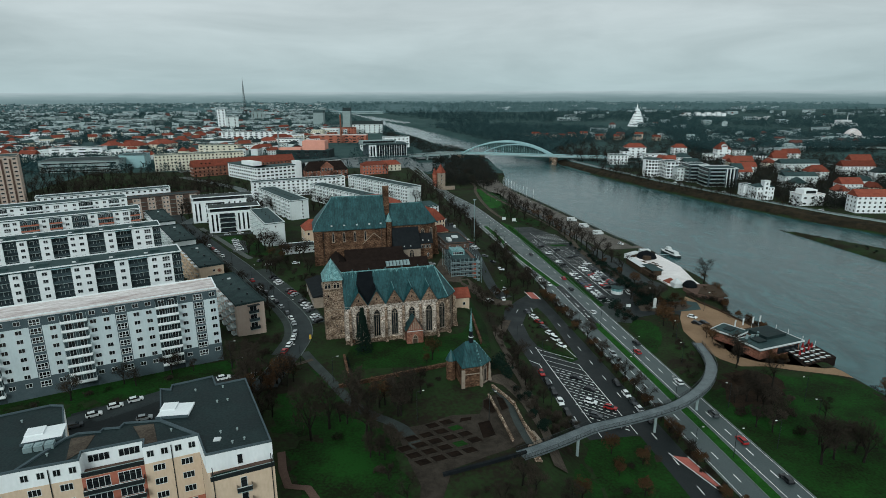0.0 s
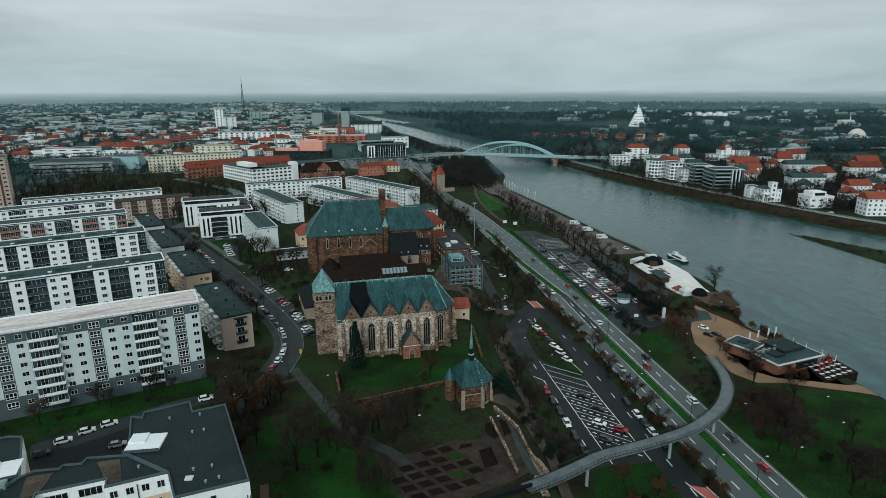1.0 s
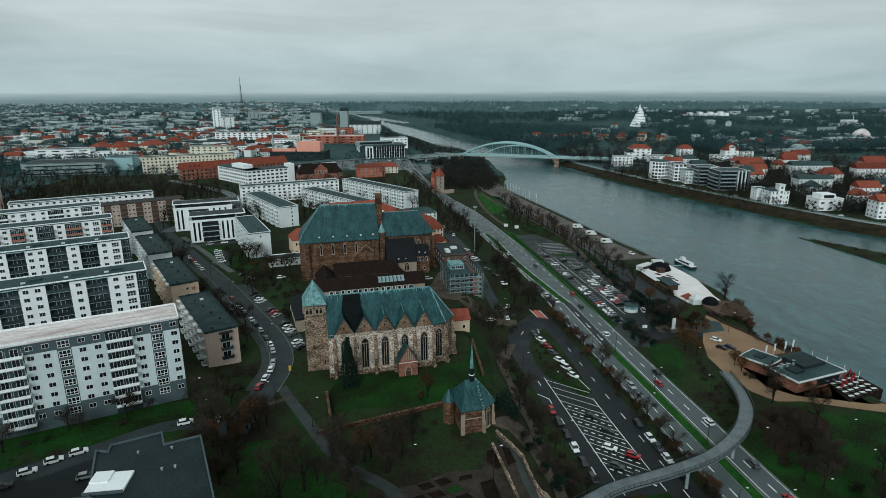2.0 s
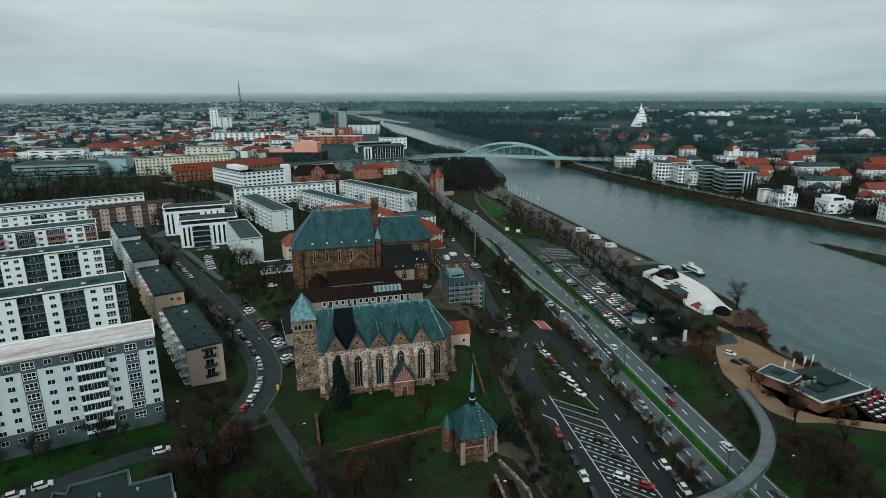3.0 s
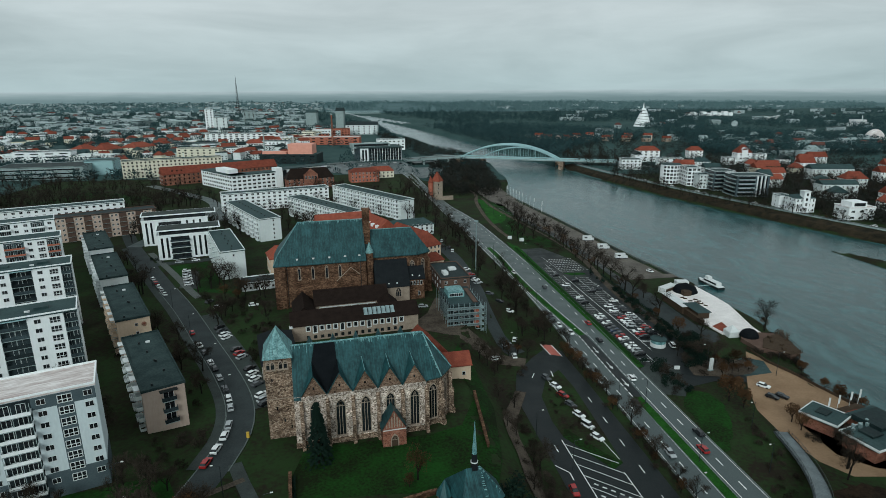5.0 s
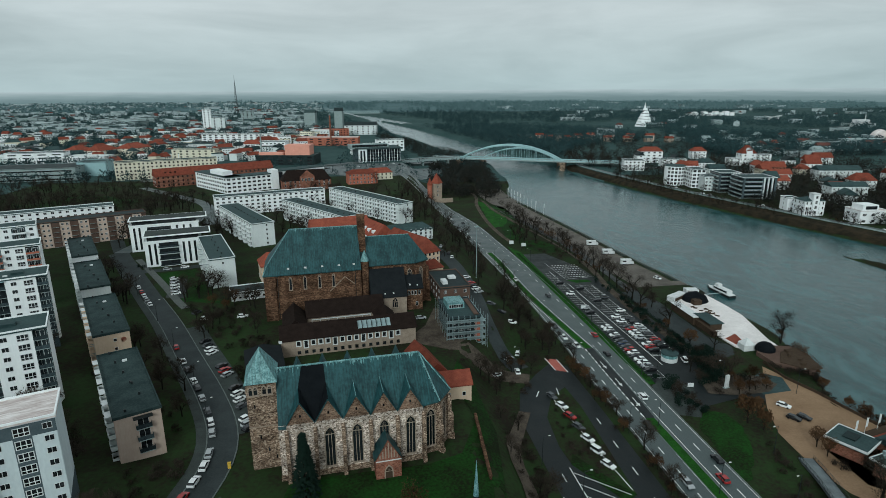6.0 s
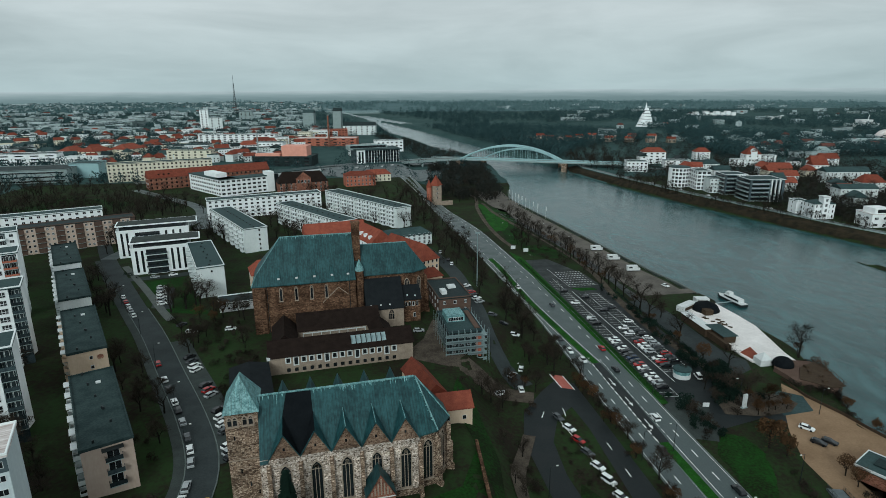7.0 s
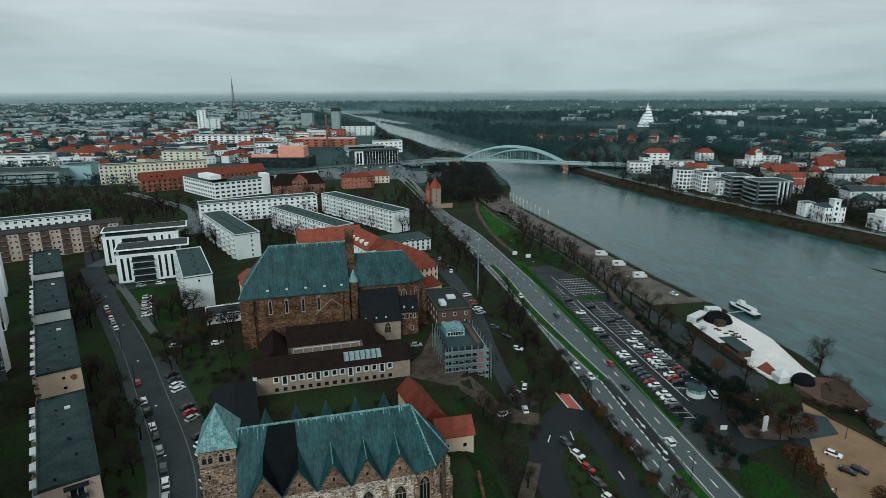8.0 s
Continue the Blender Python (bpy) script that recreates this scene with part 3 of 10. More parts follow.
def gable_roof_geo(x0, y0, x1, y1, z, rise, over=0.4, along="x", hip=0.0, thick=0.25):
    """A pitched roof with thickness. hip: how far the ridge stays back from the ends."""
    g = Geo()
    x0, y0, x1, y1 = x0 - over, y0 - over, x1 + over, y1 + over
    if along == "x":
        ym = (y0 + y1) / 2
        a, b = (x0 + hip, ym, z + rise), (x1 - hip, ym, z + rise)
        c = [(x0, y0, z), (x1, y0, z), (x1, y1, z), (x0, y1, z)]
        g.face([c[0], c[1], b, a]).face([c[2], c[3], a, b]).face([c[3], c[0], a]).face([c[1], c[2], b])
    else:
        xm = (x0 + x1) / 2
        a, b = (xm, y0 + hip, z + rise), (xm, y1 - hip, z + rise)
        c = [(x0, y0, z), (x1, y0, z), (x1, y1, z), (x0, y1, z)]
        g.face([c[3], c[0], a, b]).face([c[1], c[2], b, a]).face([c[0], c[1], a]).face([c[2], c[3], b])
    g.box(x0, y0, z - thick, x1, y1, z)
    return g


def panel_block(label, corner, yaw, length, depth, top, storeys, storey, columns, wall, roof, rim, base=TERRACE, group="panel blocks of flats", end_windows=()):
    """A slab of flats. corner: its front right corner; columns: (kind, metres left of the corner) or (kind, from, to)."""
    t = thing("apartment_building", label, "building", frame_at(corner[0], corner[1], base, yaw), group)
    tall = top - base
    cuts = sorted(((c[1], c[2]) for c in columns if c[0] == "loggia"))
    outline, deep = [(-length, depth)], 1.3
    x = 0.0
    front = [(0.0, 0.0)]
    for a, b in cuts:
        front += [(-a, 0.0), (-a, deep), (-b, deep), (-b, 0.0)]
    front.append((-length, 0.0))
    clean = [p for i, p in enumerate(front) if i == 0 or p != front[i - 1]]
    if cuts and cuts[0][0] == 0:
        clean = clean[2:] if clean[0] == (0.0, 0.0) and clean[1][1] == deep else clean
    outline = clean[::-1] + [(0.0, depth), (-length, depth)]
    seen_, ring = set(), []
    for p in outline:
        k = (round(p[0], 3), round(p[1], 3))
        if k not in seen_:
            seen_.add(k)
            ring.append(p)
    part("wall", Geo().prism(ring, 0, tall), wall, t)
    flat_roof(t, -length, 0, 0, depth, tall, roof, rim)
    first = tall - storeys * storey - 0.35
    for c in columns:
        for i in range(storeys):
            z = first + i * storey + 0.95
            if c[0] == "pair":
                put_window(t, -c[1], 0, z, 1.5, 1.2, 2)
            elif c[0] == "single":
                put_window(t, -c[1], 0, z, 0.9, 1.2, 1)
            elif c[0] == "stair":
                if i == 0 and wall == PANEL_BLUE:
                    part("stair_strip", Geo().box(-c[1] - 1.45, -0.011, 0, -c[1] + 1.45, -0.003, tall - 0.2), GREY_WALL, t)
                put_window(t, -c[1], 0, z - 0.5, 2.5, 1.75, 3, transom=True, bar=0.13)
            elif c[0] == "loggia":
                a, b = c[1], c[2]
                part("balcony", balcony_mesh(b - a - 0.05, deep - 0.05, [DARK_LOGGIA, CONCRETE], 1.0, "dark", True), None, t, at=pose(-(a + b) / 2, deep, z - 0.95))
                put_window(t, -(a + b) / 2, deep, z - 0.85, min(2.4, (b - a) * 0.6), 2.0, 2, sill=False)
            elif c[0] == "balcony":
                a, b = c[1], c[2]
                if i == 0:
                    # Flat dark sheet on the wall, in place of a recess's shade.
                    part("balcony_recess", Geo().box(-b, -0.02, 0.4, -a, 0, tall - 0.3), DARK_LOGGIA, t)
                part("balcony", balcony_mesh(b - a, 1.5, [c[3], CONCRETE], 0.75, c[3].name, True), None, t, at=pose(-(a + b) / 2, 0, z - 0.95))
                for s in (0.27, 0.73):
                    put_window(t, -(a + (b - a) * s), -0.03, z - 0.85, 1.6, 2.0, 2, sill=False, frame_mat=PALE_GREY)
        if c[0] == "loggia":
            # Dark sheet over the pale back wall paints the loggia's shade.
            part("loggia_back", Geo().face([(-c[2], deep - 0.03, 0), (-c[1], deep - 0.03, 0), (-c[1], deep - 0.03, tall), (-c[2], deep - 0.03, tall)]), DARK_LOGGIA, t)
    return t


def house(name, label, corner, yaw, W, D, top, storeys, wall, roof, kind="flat", along="x", rise=5.0, hip=0.0, base=TERRACE, front=0, left=0, right=0, back=0, win=(1.3, 1.5, 2), first=0.9, rim=None, group="",
          category="building", frame_mat=None, over=0.4, skip=()):
    """A house with rows of windows on the named sides. corner: its front left corner."""
    t = thing(name, label, category, frame_at(corner[0], corner[1], base, yaw), group)
    tall = top - base
    walls = Geo().box(0, 0, -2.0, W, D, tall)
    if kind == "gable":
        if along == "x":
            for x in (0, W):
                p = [(x, 0, tall), (x, D, tall), (x, D / 2, tall + rise * D / (D + 2 * over))]
                walls.face(p if x else p[::-1])
        else:
            for y in (0, D):
                p = [(0, y, tall), (W, y, tall), (W / 2, y, tall + rise * W / (W + 2 * over))]
                walls.face(p if y == 0 else p[::-1])
    part("wall", walls, wall, t)
    if kind == "flat":
        flat_roof(t, 0, 0, W, D, tall, roof, rim or wall)
    else:
        part("roof", gable_roof_geo(0, 0, W, D, tall, rise, over, along, hip if kind == "hip" else 0.0), roof, t)
    sh = tall / storeys
    w, h, lights = win
    if corner[1] > 690:
        front, left, right, w = -(-front // 2), -(-left // 2), -(-right // 2), w * 1.7
    for side, n, span, put in (("front", front, W, lambda s: (s, 0, 0)), ("left", left, D, lambda s: (0, D - s, -90)), ("right", right, D, lambda s: (W, s, 90)), ("back", back, W, lambda s: (W - s, D, 180))):
        if corner[1] > 590 and n > 5:
            for k in range(storeys):
                g, (x, y, turn) = Geo(), put(0.0)
                for i in range(n):
                    c = span * (i + 0.5) / n
                    g.box(c - w / 2, -0.05, 0, c + w / 2, 0.02, h)
                part("window_row", g, GLASS, t, at=pose(x, y, k * sh + first, 0, 0, turn))["kind"] = "stuff"
            continue
        for i in range(n):
            for k in range(storeys):
                if (side, i) in skip:
                    continue
                x, y, turn = put(span * (i + 0.5) / n)
                put_window(t, x, y, k * sh + first, w, h, lights, turn, frame_mat=frame_mat)
    return t


def side_balconies(t, D, storeys, sh, ys, w=3.2, mat=None, deep=1.3, canopy=True, x=0.0, turn=-90):
    """Stacks of balconies on a long side."""
    for y in ys:
        for k in range(storeys):
            part("balcony", balcony_mesh(w, deep, [mat or PALE_GREY, CONCRETE], 1.0, (mat or PALE_GREY).name), None, t, at=pose(x, y, k * sh + 0.25, 0, 0, turn))
            put_window(t, x, y, k * sh + 0.3, 1.5, 2.0, 2, turn, sill=False)
        if canopy:
            part("balcony_canopy", Geo().box(-w / 2 - 0.1, -deep - 0.15, 0, w / 2 + 0.1, 0, 0.18), WHITE, t, at=pose(x, y, storeys * sh - 0.1, 0, 0, turn))


# ---- flats on the west side ----
def west_flats():
    white_cols = [("pair", 1.3), ("stair", 5.2), ("pair", 9.1), ("balcony", 10.7, 16.5, WHITE_WALL), ("pair", 18.3), ("pair", 21.5), ("stair", 25.2), ("pair", 28.8), ("pair", 32.0),
                  ("balcony", 33.2, 39.4, WHITE_WALL), ("pair", 41.2), ("stair", 45.0), ("pair", 48.8), ("pair", 52.5), ("balcony", 54, 60, WHITE_WALL), ("pair", 62)]
    t = panel_block("tall white panel flats, grey base, white balconies, pale flat roof", (-43.8, 172.8), 20.5, 66, 10.5, 33.0, 8, 2.52, white_cols, PANEL_BLUE, WHITE_ROOF, WHITE_WALL)
    part("base_band", Geo().box(-66.02, -0.008, 0.0, 0.03, 0, 7.4), GREY_WALL, t, "blue-grey painted lower storeys")
    part("top_band", Geo().box(-66.02, -0.008, 21.75, 0.03, 0, 24.3), GREY_WALL, t, "blue-grey painted top storey")
    part("end_band", Geo().box(0, 0, 0.0, 0.03, 10.5, 7.4), GREY_WALL, t)
    dark = [("loggia", 0, 3), ("stair", 5.0), ("pair", 8.8), ("loggia", 11, 17), ("pair", 19), ("loggia", 21.2, 27.4), ("pair", 29.4), ("pair", 32.4), ("loggia", 34, 39.6), ("pair", 41.5), ("loggia", 43.6, 47.6),
            ("pair", 49.3), ("loggia", 51, 55.5), ("pair", 57.5), ("pair", 61)]
    for corner, top in (((-66.0, 216.5), 33.2), ((-87.2, 261.5), 33.4)):
        t = panel_block("white panel flats with bands of dark recessed balconies", corner, 23, 64, 11, top, 8, 2.55, dark, WHITE_WALL, GREY_ROOF, WHITE_WALL)
        for x in (8, 19, 30, 42, 53):
            part("roof_hatch", Geo().box(-x - 1.6, 4.5, top - TERRACE + 0.3, -x + 1.6, 6.5, top - TERRACE + 1.0), GREY_ROOF, t)
            part("roof_vent", Geo().box(-x - 3.6, 3.5, top - TERRACE + 0.3, -x - 2.4, 4.3, top - TERRACE + 0.7), WHITE, t)
        for a, b in ((11, 17), (34, 39.6)):
            part("glass_canopy", Geo().box(-b, -0.7, top - TERRACE - 0.2, -a, 0.9, top - TERRACE - 0.05), BLUE_STEEL, t)
    bright = [("balcony", 0.4, 4.6, TERRACOTTA), ("stair", 6.6), ("pair", 10.2), ("balcony", 12, 18.4, TERRACOTTA), ("pair", 20.6), ("balcony", 22.5, 29, DARK_LOGGIA), ("pair", 31), ("balcony", 33, 38, TERRACOTTA), ("pair", 40),
              ("balcony", 42, 49, TERRACOTTA), ("pair", 51), ("stair", 54), ("pair", 58)]
    panel_block("white panel flats with terracotta balcony fronts", (-109.5, 303.0), 24, 62, 11, 33.4, 8, 2.55, bright, WHITE_WALL, GREY_ROOF, WHITE_WALL)
    plain = [("pair", 2.0), ("balcony", 4, 9, WHITE_WALL), ("pair", 11), ("pair", 14.5), ("balcony", 16.5, 23, WHITE_WALL), ("pair", 25), ("pair", 29), ("stair", 33), ("pair", 37), ("balcony", 39, 46, WHITE_WALL), ("pair", 48), ("pair", 52), ("balcony", 54, 60, WHITE_WALL)]
    panel_block("white panel flats with white balconies and grey-green roof", (-129.5, 341.0), 26, 64, 11, 33.0, 8, 2.55, plain, WHITE_WALL, GREY_ROOF, WHITE_WALL)


west_flats()


def street_row():
    """Four low blocks of flats, end to end along the street."""
    rows = [((-43.0, 192.0), 26.5, 9.4, 37.5, PINK, "low block of flats with salmon gable end and dark flat roof"),
            ((-66.6, 239.6), 26.5, 9.4, 38.5, PEACH, "low block of flats with cream gable end and dark flat roof"),
            ((-89.4, 285.0), 26.5, 9.4, 39.5, PALE_GREY, "low block of flats with pale grey gable end and dark roof"),
            ((-112.2, 330.6), 26.5, 9.6, 38.0, WHITE_WALL, "low block of flats with white gable end and dark roof")]
    for n, (corner, yaw, W, D, wall, label) in enumerate(rows):
        t = house("apartment_building", label, corner, yaw, W, D, 20.2, 4, wall, ROOF_FELT, rim=ROOF_FELT, right=10, group="low blocks along the street", win=(1.3, 1.3, 2))
        sh = 11.7 / 4
        side_balconies(t, D, 4, sh, [3.5 + 6.2 * i for i in range(6)], 2.6, wall if wall is not PINK else PALE_GREY)
        for i in range(6):
            for k in range(4):
                put_window(t, 0, 6.6 + 6.2 * i - 0.2, k * sh + 0.9, 0.9, 1.3, 1, -90)
        for i in range(7):
            x, y = 2.5 + 4.6 * ((i * 0.61) % 1), 2 + D * ((i * 0.377) % 0.95)
            roof_vent(t, x, y, 12.0, 0.45, 0.7)
        part("roof_light", Geo().box(W * 0.55, D * 0.8, 12.05, W * 0.55 + 1.1, D * 0.8 + 0.8, 12.45), WHITE, t)
        if n == 0:
            for k in range(3):
                part("balcony", balcony_mesh(3.2, 1.2, [DARK_LOGGIA, CONCRETE], 1.0, "dark"), None, t, at=pose(5.6, 0, 2.6 + k * sh))
                put_window(t, 5.6, 0, 2.7 + k * sh, 2.3, 2.1, 2, sill=False)
            part("balcony_roof", Geo().box(3.6, -1.4, 11.0, 7.6, 0, 11.2), DARK_METAL, t)
        if n == 1:
            put_window(t, 5.4, 0, 9.2, 0.9, 1.0, 1)
            put_window(t, 5.4, 0, 6.4, 0.9, 1.0, 1)
            part("wall_emblem", Geo().tube((7.6, -0.05, 9.4), (7.6, 0, 9.4), 0.8, 0.8, 10), TERRACOTTA, t, "round dark relief on the gable")


street_row()


def modern_flats():
    """Two white modern blocks with banded balconies."""
    for corner, W, D, top in (((-107.0, 381.0), 33, 12, 24.5), ((-90.0, 351.2), 25, 13, 23.0)):
        t = house("apartment_building", "white modern flats with dark banded balconies and flat roof", corner, 15, W, D, top - 2.6, 4, WHITE_WALL, WHITE_WALL, group="white modern flats", left=3, win=(0.8, 1.7, 1))
        z0 = top - 2.6 - TERRACE
        sh = z0 / 4
        part("penthouse", Geo().box(1.2, 1.8, z0 + 0.35, W - 1, D - 1, z0 + 2.6), GLASS, t, "set-back top storey of dark glass")
        part("roof_slab", Geo().box(-0.3, -0.4, z0 + 2.6, W + 4.5, D, z0 + 3.1), WHITE_WALL, t)
        part("roof_deck", Geo().box(0.3, 0.3, z0 + 3.1, W + 3.9, D - 0.6, z0 + 3.16), PAVING, t)
        for k in range(4):
            part("balcony", balcony_mesh(W * 0.36, 1.2, [DARK_LOGGIA, WHITE_WALL], 0.9, "dark"), None, t, at=pose(W * 0.42, 0, k * sh + 0.2))
            part("window_band", Geo().box(W * 0.25, -0.04, k * sh + 0.5, W * 0.59, 0, k * sh + 2.5), GLASS, t)
        for x in (2.2, 4.6, W * 0.68, W * 0.78, W * 0.88):
            part("stair_window", Geo().box(x - 0.5, -0.05, 1.0, x + 0.5, 0, z0 - 0.8), GLASS, t)


modern_flats()


def long_slabs():
    t = house("apartment_building", "long grey-white slab of flats with pale gable end", (-52.0, 314.7), 19.5, 10.3, 45, 20.8, 5, PALE_GREY, GREY_ROOF, group="grey slabs of flats", right=9, win=(1.2, 1.3, 2))
    sh = (20.8 - TERRACE) / 5
    side_balconies(t, 45, 5, sh, [5, 14, 23, 32, 41], 3.4, PALE_GREY, canopy=False)
    for i in range(9):
        for k in range(5):
            put_window(t, 0, 2.2 + 4.6 * i, k * sh + 0.9, 1.1, 1.2, 2, -90)
    put_window(t, 5.4, 0, 10.2, 0.8, 1.0, 1)
    for i in range(8):
        roof_vent(t, 5 + (i % 2), 3 + 5.4 * i, 12.6, 0.5, 0.6)
    for corner, yaw, W, D, right, top in (((-46.0, 381.0), 27, 12, 66, 0, 20.8), ((2.0, 391.5), 34, 11, 74, 0, 20.8), ((34.5, 424.0), 33, 11, 84, 0, 20.8)):
        t = house("apartment_building", "long grey-white slab of flats with rows of balconies", corner, yaw, W, D, top, 5, PALE_GREY, GREY_ROOF, group="grey slabs of flats", right=right, win=(1.2, 1.3, 2))
        n = int(D / 9)
        sh = (top - TERRACE) / 5
        side_balconies(t, D, 5, sh, [4 + 9 * i for i in range(n)], 3.6, WHITE_WALL, canopy=False)
        for i in range(n):
            for k in range(5):
                for d in (3.2, 5.6):
                    put_window(t, 0, 4 + 9 * i + d, k * sh + 0.9, 1.2, 1.2, 2, -90)
        for k in range(5):
            put_window(t, W * 0.65, 0, k * sh + 0.9, 0.9, 1.2, 1)
        for i in range(int(D / 6)):
            roof_vent(t, W / 2, 3 + 6 * i, top - TERRACE + 0.3, 0.6, 0.6)
    t = house("apartment_building", "long white slab of flats with grey roof", (-84.6, 466.9), 17, 74, 11, 20.8, 5, WHITE_WALL, GREY_ROOF, group="grey slabs of flats", front=20, win=(1.7, 1.3, 2))
    t = house("apartment_building", "brown and cream flats with rusty-brown balconies", (-190, 379.0), 26.5, 88, 11, 22.0, 5, BROWN_WALL, BITUMEN, front=0, group="brown flats")
    sh = (22 - TERRACE) / 5
    for i in range(10):
        x = 5 + 8.7 * i
        part("pale_panel", Geo().box(x - 2.4, -0.05, 0, x + 2.4, 0, 13.5), PINK, t)
        for k in range(5):
            put_window(t, x - 1.1, -0.05, k * sh + 0.9, 1.1, 1.2, 2)
            put_window(t, x + 1.1, -0.05, k * sh + 0.9, 1.1, 1.2, 2)
            if i < 9:
                part("balcony", balcony_mesh(3.6, 1.0, [BROWN_WALL, CONCRETE], 0.9, "brown"), None, t, at=pose(x + 4.35, 0, k * sh + 0.2))
    house("apartment_building", "white slab of flats behind the brown row", (-215, 415.0), 23, 82, 11, 21.5, 5, WHITE_WALL, GREY_ROOF, front=22, win=(1.6, 1.3, 2), group="grey slabs of flats")
    t = house("tower_block", "pale pink residential tower with ribbed balconies", (-266, 452), 24, 22, 22, 45, 12, PINK, GREY_ROOF, group="", right=1, win=(0.9, 1.3, 1), front=0)
    for i in range(4):
        part("balcony_bay", Geo().box(1.4 + 5.2 * i, -0.5, 0, 2.6 + 5.2 * i, 0, 35), BROWN_WALL, t)
        for k in range(12):
            put_window(t, 4.6 + 5.2 * i, 0, 0.9 + 3.04 * k, 2.0, 1.3, 2)


long_slabs()


def inset(ring, d):
    """An anticlockwise outline drawn in by d."""
    out_, k = [], len(ring)
    for i in range(k):
        p, q, r = Vector(ring[i - 1]), Vector(ring[i]), Vector(ring[(i + 1) % k])
        u, v = (q - p).normalized(), (r - q).normalized()
        m, n = Vector((-u.y, u.x)), Vector((-v.y, v.x))
        out_.append(tuple(q + (m + n) * (d / max(0.35, 1 + m.dot(n)))))
    return out_


def courtyard_block():
    """The flats with roof terraces round a yard."""
    t = thing("apartment_building", "cream and terracotta flats with dark flat roofs and roof terraces", "building", pose(0, 0, 0))
    Z, A, G0 = 25.0, 21.8, TERRACE - 0.5
    east = [(-30.0, 100.1), (-18.5, 103.0), (-28.1, 129.6), (-34.2, 127.6), (-35.9, 131.9), (-44.2, 128.7), (-43.9, 126.7), (-46.3, 127.3), (-42.0, 113.7), (-33.1, 107.2)]
    south = [(-62.1, 100.0), (-52.3, 102.0), (-52.9, 104.5), (-43.0, 106.9), (-42.4, 104.6), (-33.1, 107.2), (-42.0, 113.7), (-48.9, 113.8), (-49.2, 112.2), (-52.2, 112.2), (-52.4, 111.2), (-56.4, 111.2), (-58.0, 109.7)]
    west = [(-58.0, 109.7), (-64.3, 122.8), (-67.1, 123.3), (-75.0, 120.4), (-95.0, 116.0), (-91.0, 92.0), (-62.1, 100.0)]
    for ring in (east, south, west):
        part("attic_wall", Geo().prism(ring, A - 0.4, Z), WHITE_WALL, t, "white top storey")
        inner = inset(ring, 0.3)
        part("roof", Geo().prism(inner, Z, Z + 0.06), BITUMEN, t, "dark roofing felt, faintly puddled")
        g = Geo()
        k = len(ring)
        for i in range(k):
            p, q, r, u = ring[i], ring[(i + 1) % k], inner[(i + 1) % k], inner[i]
            g.face([(*p, Z + 0.4), (*q, Z + 0.4), (*r, Z + 0.4), (*u, Z + 0.4)])
            g.face([(*p, Z - 0.02), (*q, Z - 0.02), (*q, Z + 0.4), (*p, Z + 0.4)])
            g.face([(*u, Z + 0.4), (*r, Z + 0.4), (*r, Z), (*u, Z)])
        part("parapet", g, GREY_WALL, t)
    part("wall", Geo().prism([(-28.7, 97.3), (-17.9, 100.5), (-27.9, 129.7), (-34.1, 127.8), (-35.8, 132.0), (-44.3, 128.8), (-46.4, 127.4), (-42.1, 113.6), (-33.0, 107.1)], G0, A - 0.4), PEACH, t, "cream rendered wall")
    part("wall", Geo().prism([(-62.2, 99.9), (-52.4, 101.9), (-42.4, 104.5), (-33.0, 107.1), (-42.1, 113.6), (-58.1, 109.6)], G0, A - 0.4), PEACH, t)
    part("wall", Geo().prism([(-58.1, 109.6), (-64.4, 122.9), (-95.2, 116.1), (-91.2, 91.9), (-62.2, 99.9)], G0, A - 0.4), PEACH, t)

    def run(p, q):
        p, q = Vector(p), Vector(q)
        return p, q - p, (q - p).length, math.degrees(math.atan2(q.y - p.y, q.x - p.x))

    def row(p, q, z, n, w, h, lights=2, out_=0.0):
        o, d, length, yaw = run(p, q)
        side = Vector((d.y, -d.x)).normalized() * out_
        for i in range(n):
            c = o + d * ((i + 0.5) / n) + side
            put_window(t, c.x, c.y, z, w, h, lights, yaw)

    left, bay, right_, end = ((-62.2, 99.9), (-52.4, 101.9)), ((-52.4, 101.9), (-42.4, 104.5)), ((-42.4, 104.5), (-33.0, 107.1)), ((-28.7, 97.3), (-17.9, 100.5))
    # top storey windows
    row((-62.1, 100.0), (-52.3, 102.0), A + 0.9, 4, 1.25, 1.4)
    row((-52.9, 104.5), (-43.0, 106.9), A + 0.9, 2, 3.6, 1.6, 4)
    row((-42.4, 104.6), (-33.1, 107.2), A + 0.9, 4, 1.25, 1.4)
    row((-91.0, 92.0), (-64.0, 99.4), A + 0.9, 10, 1.25, 1.4)
    row((-30.0, 100.1), (-18.5, 103.0), A + 0.1, 1, 1.0, 2.1, 1)
    # painted bay, painted lower storeys
    o, d, length, yaw = run(*bay)
    part("painted_bay", Geo().box(0, -0.05, 0, length, 0, A - 0.45 - G0), TERRACOTTA, t, "terracotta painted bay", at=pose(o.x, o.y, G0, 0, 0, yaw))
    o, d, length, yaw = run(*right_)
    part("painted_base", Geo().box(0, -0.008, 0, length, 0, 3.9), TERRACOTTA, t, "terracotta painted lower storey", at=pose(o.x, o.y, G0, 0, 0, yaw))
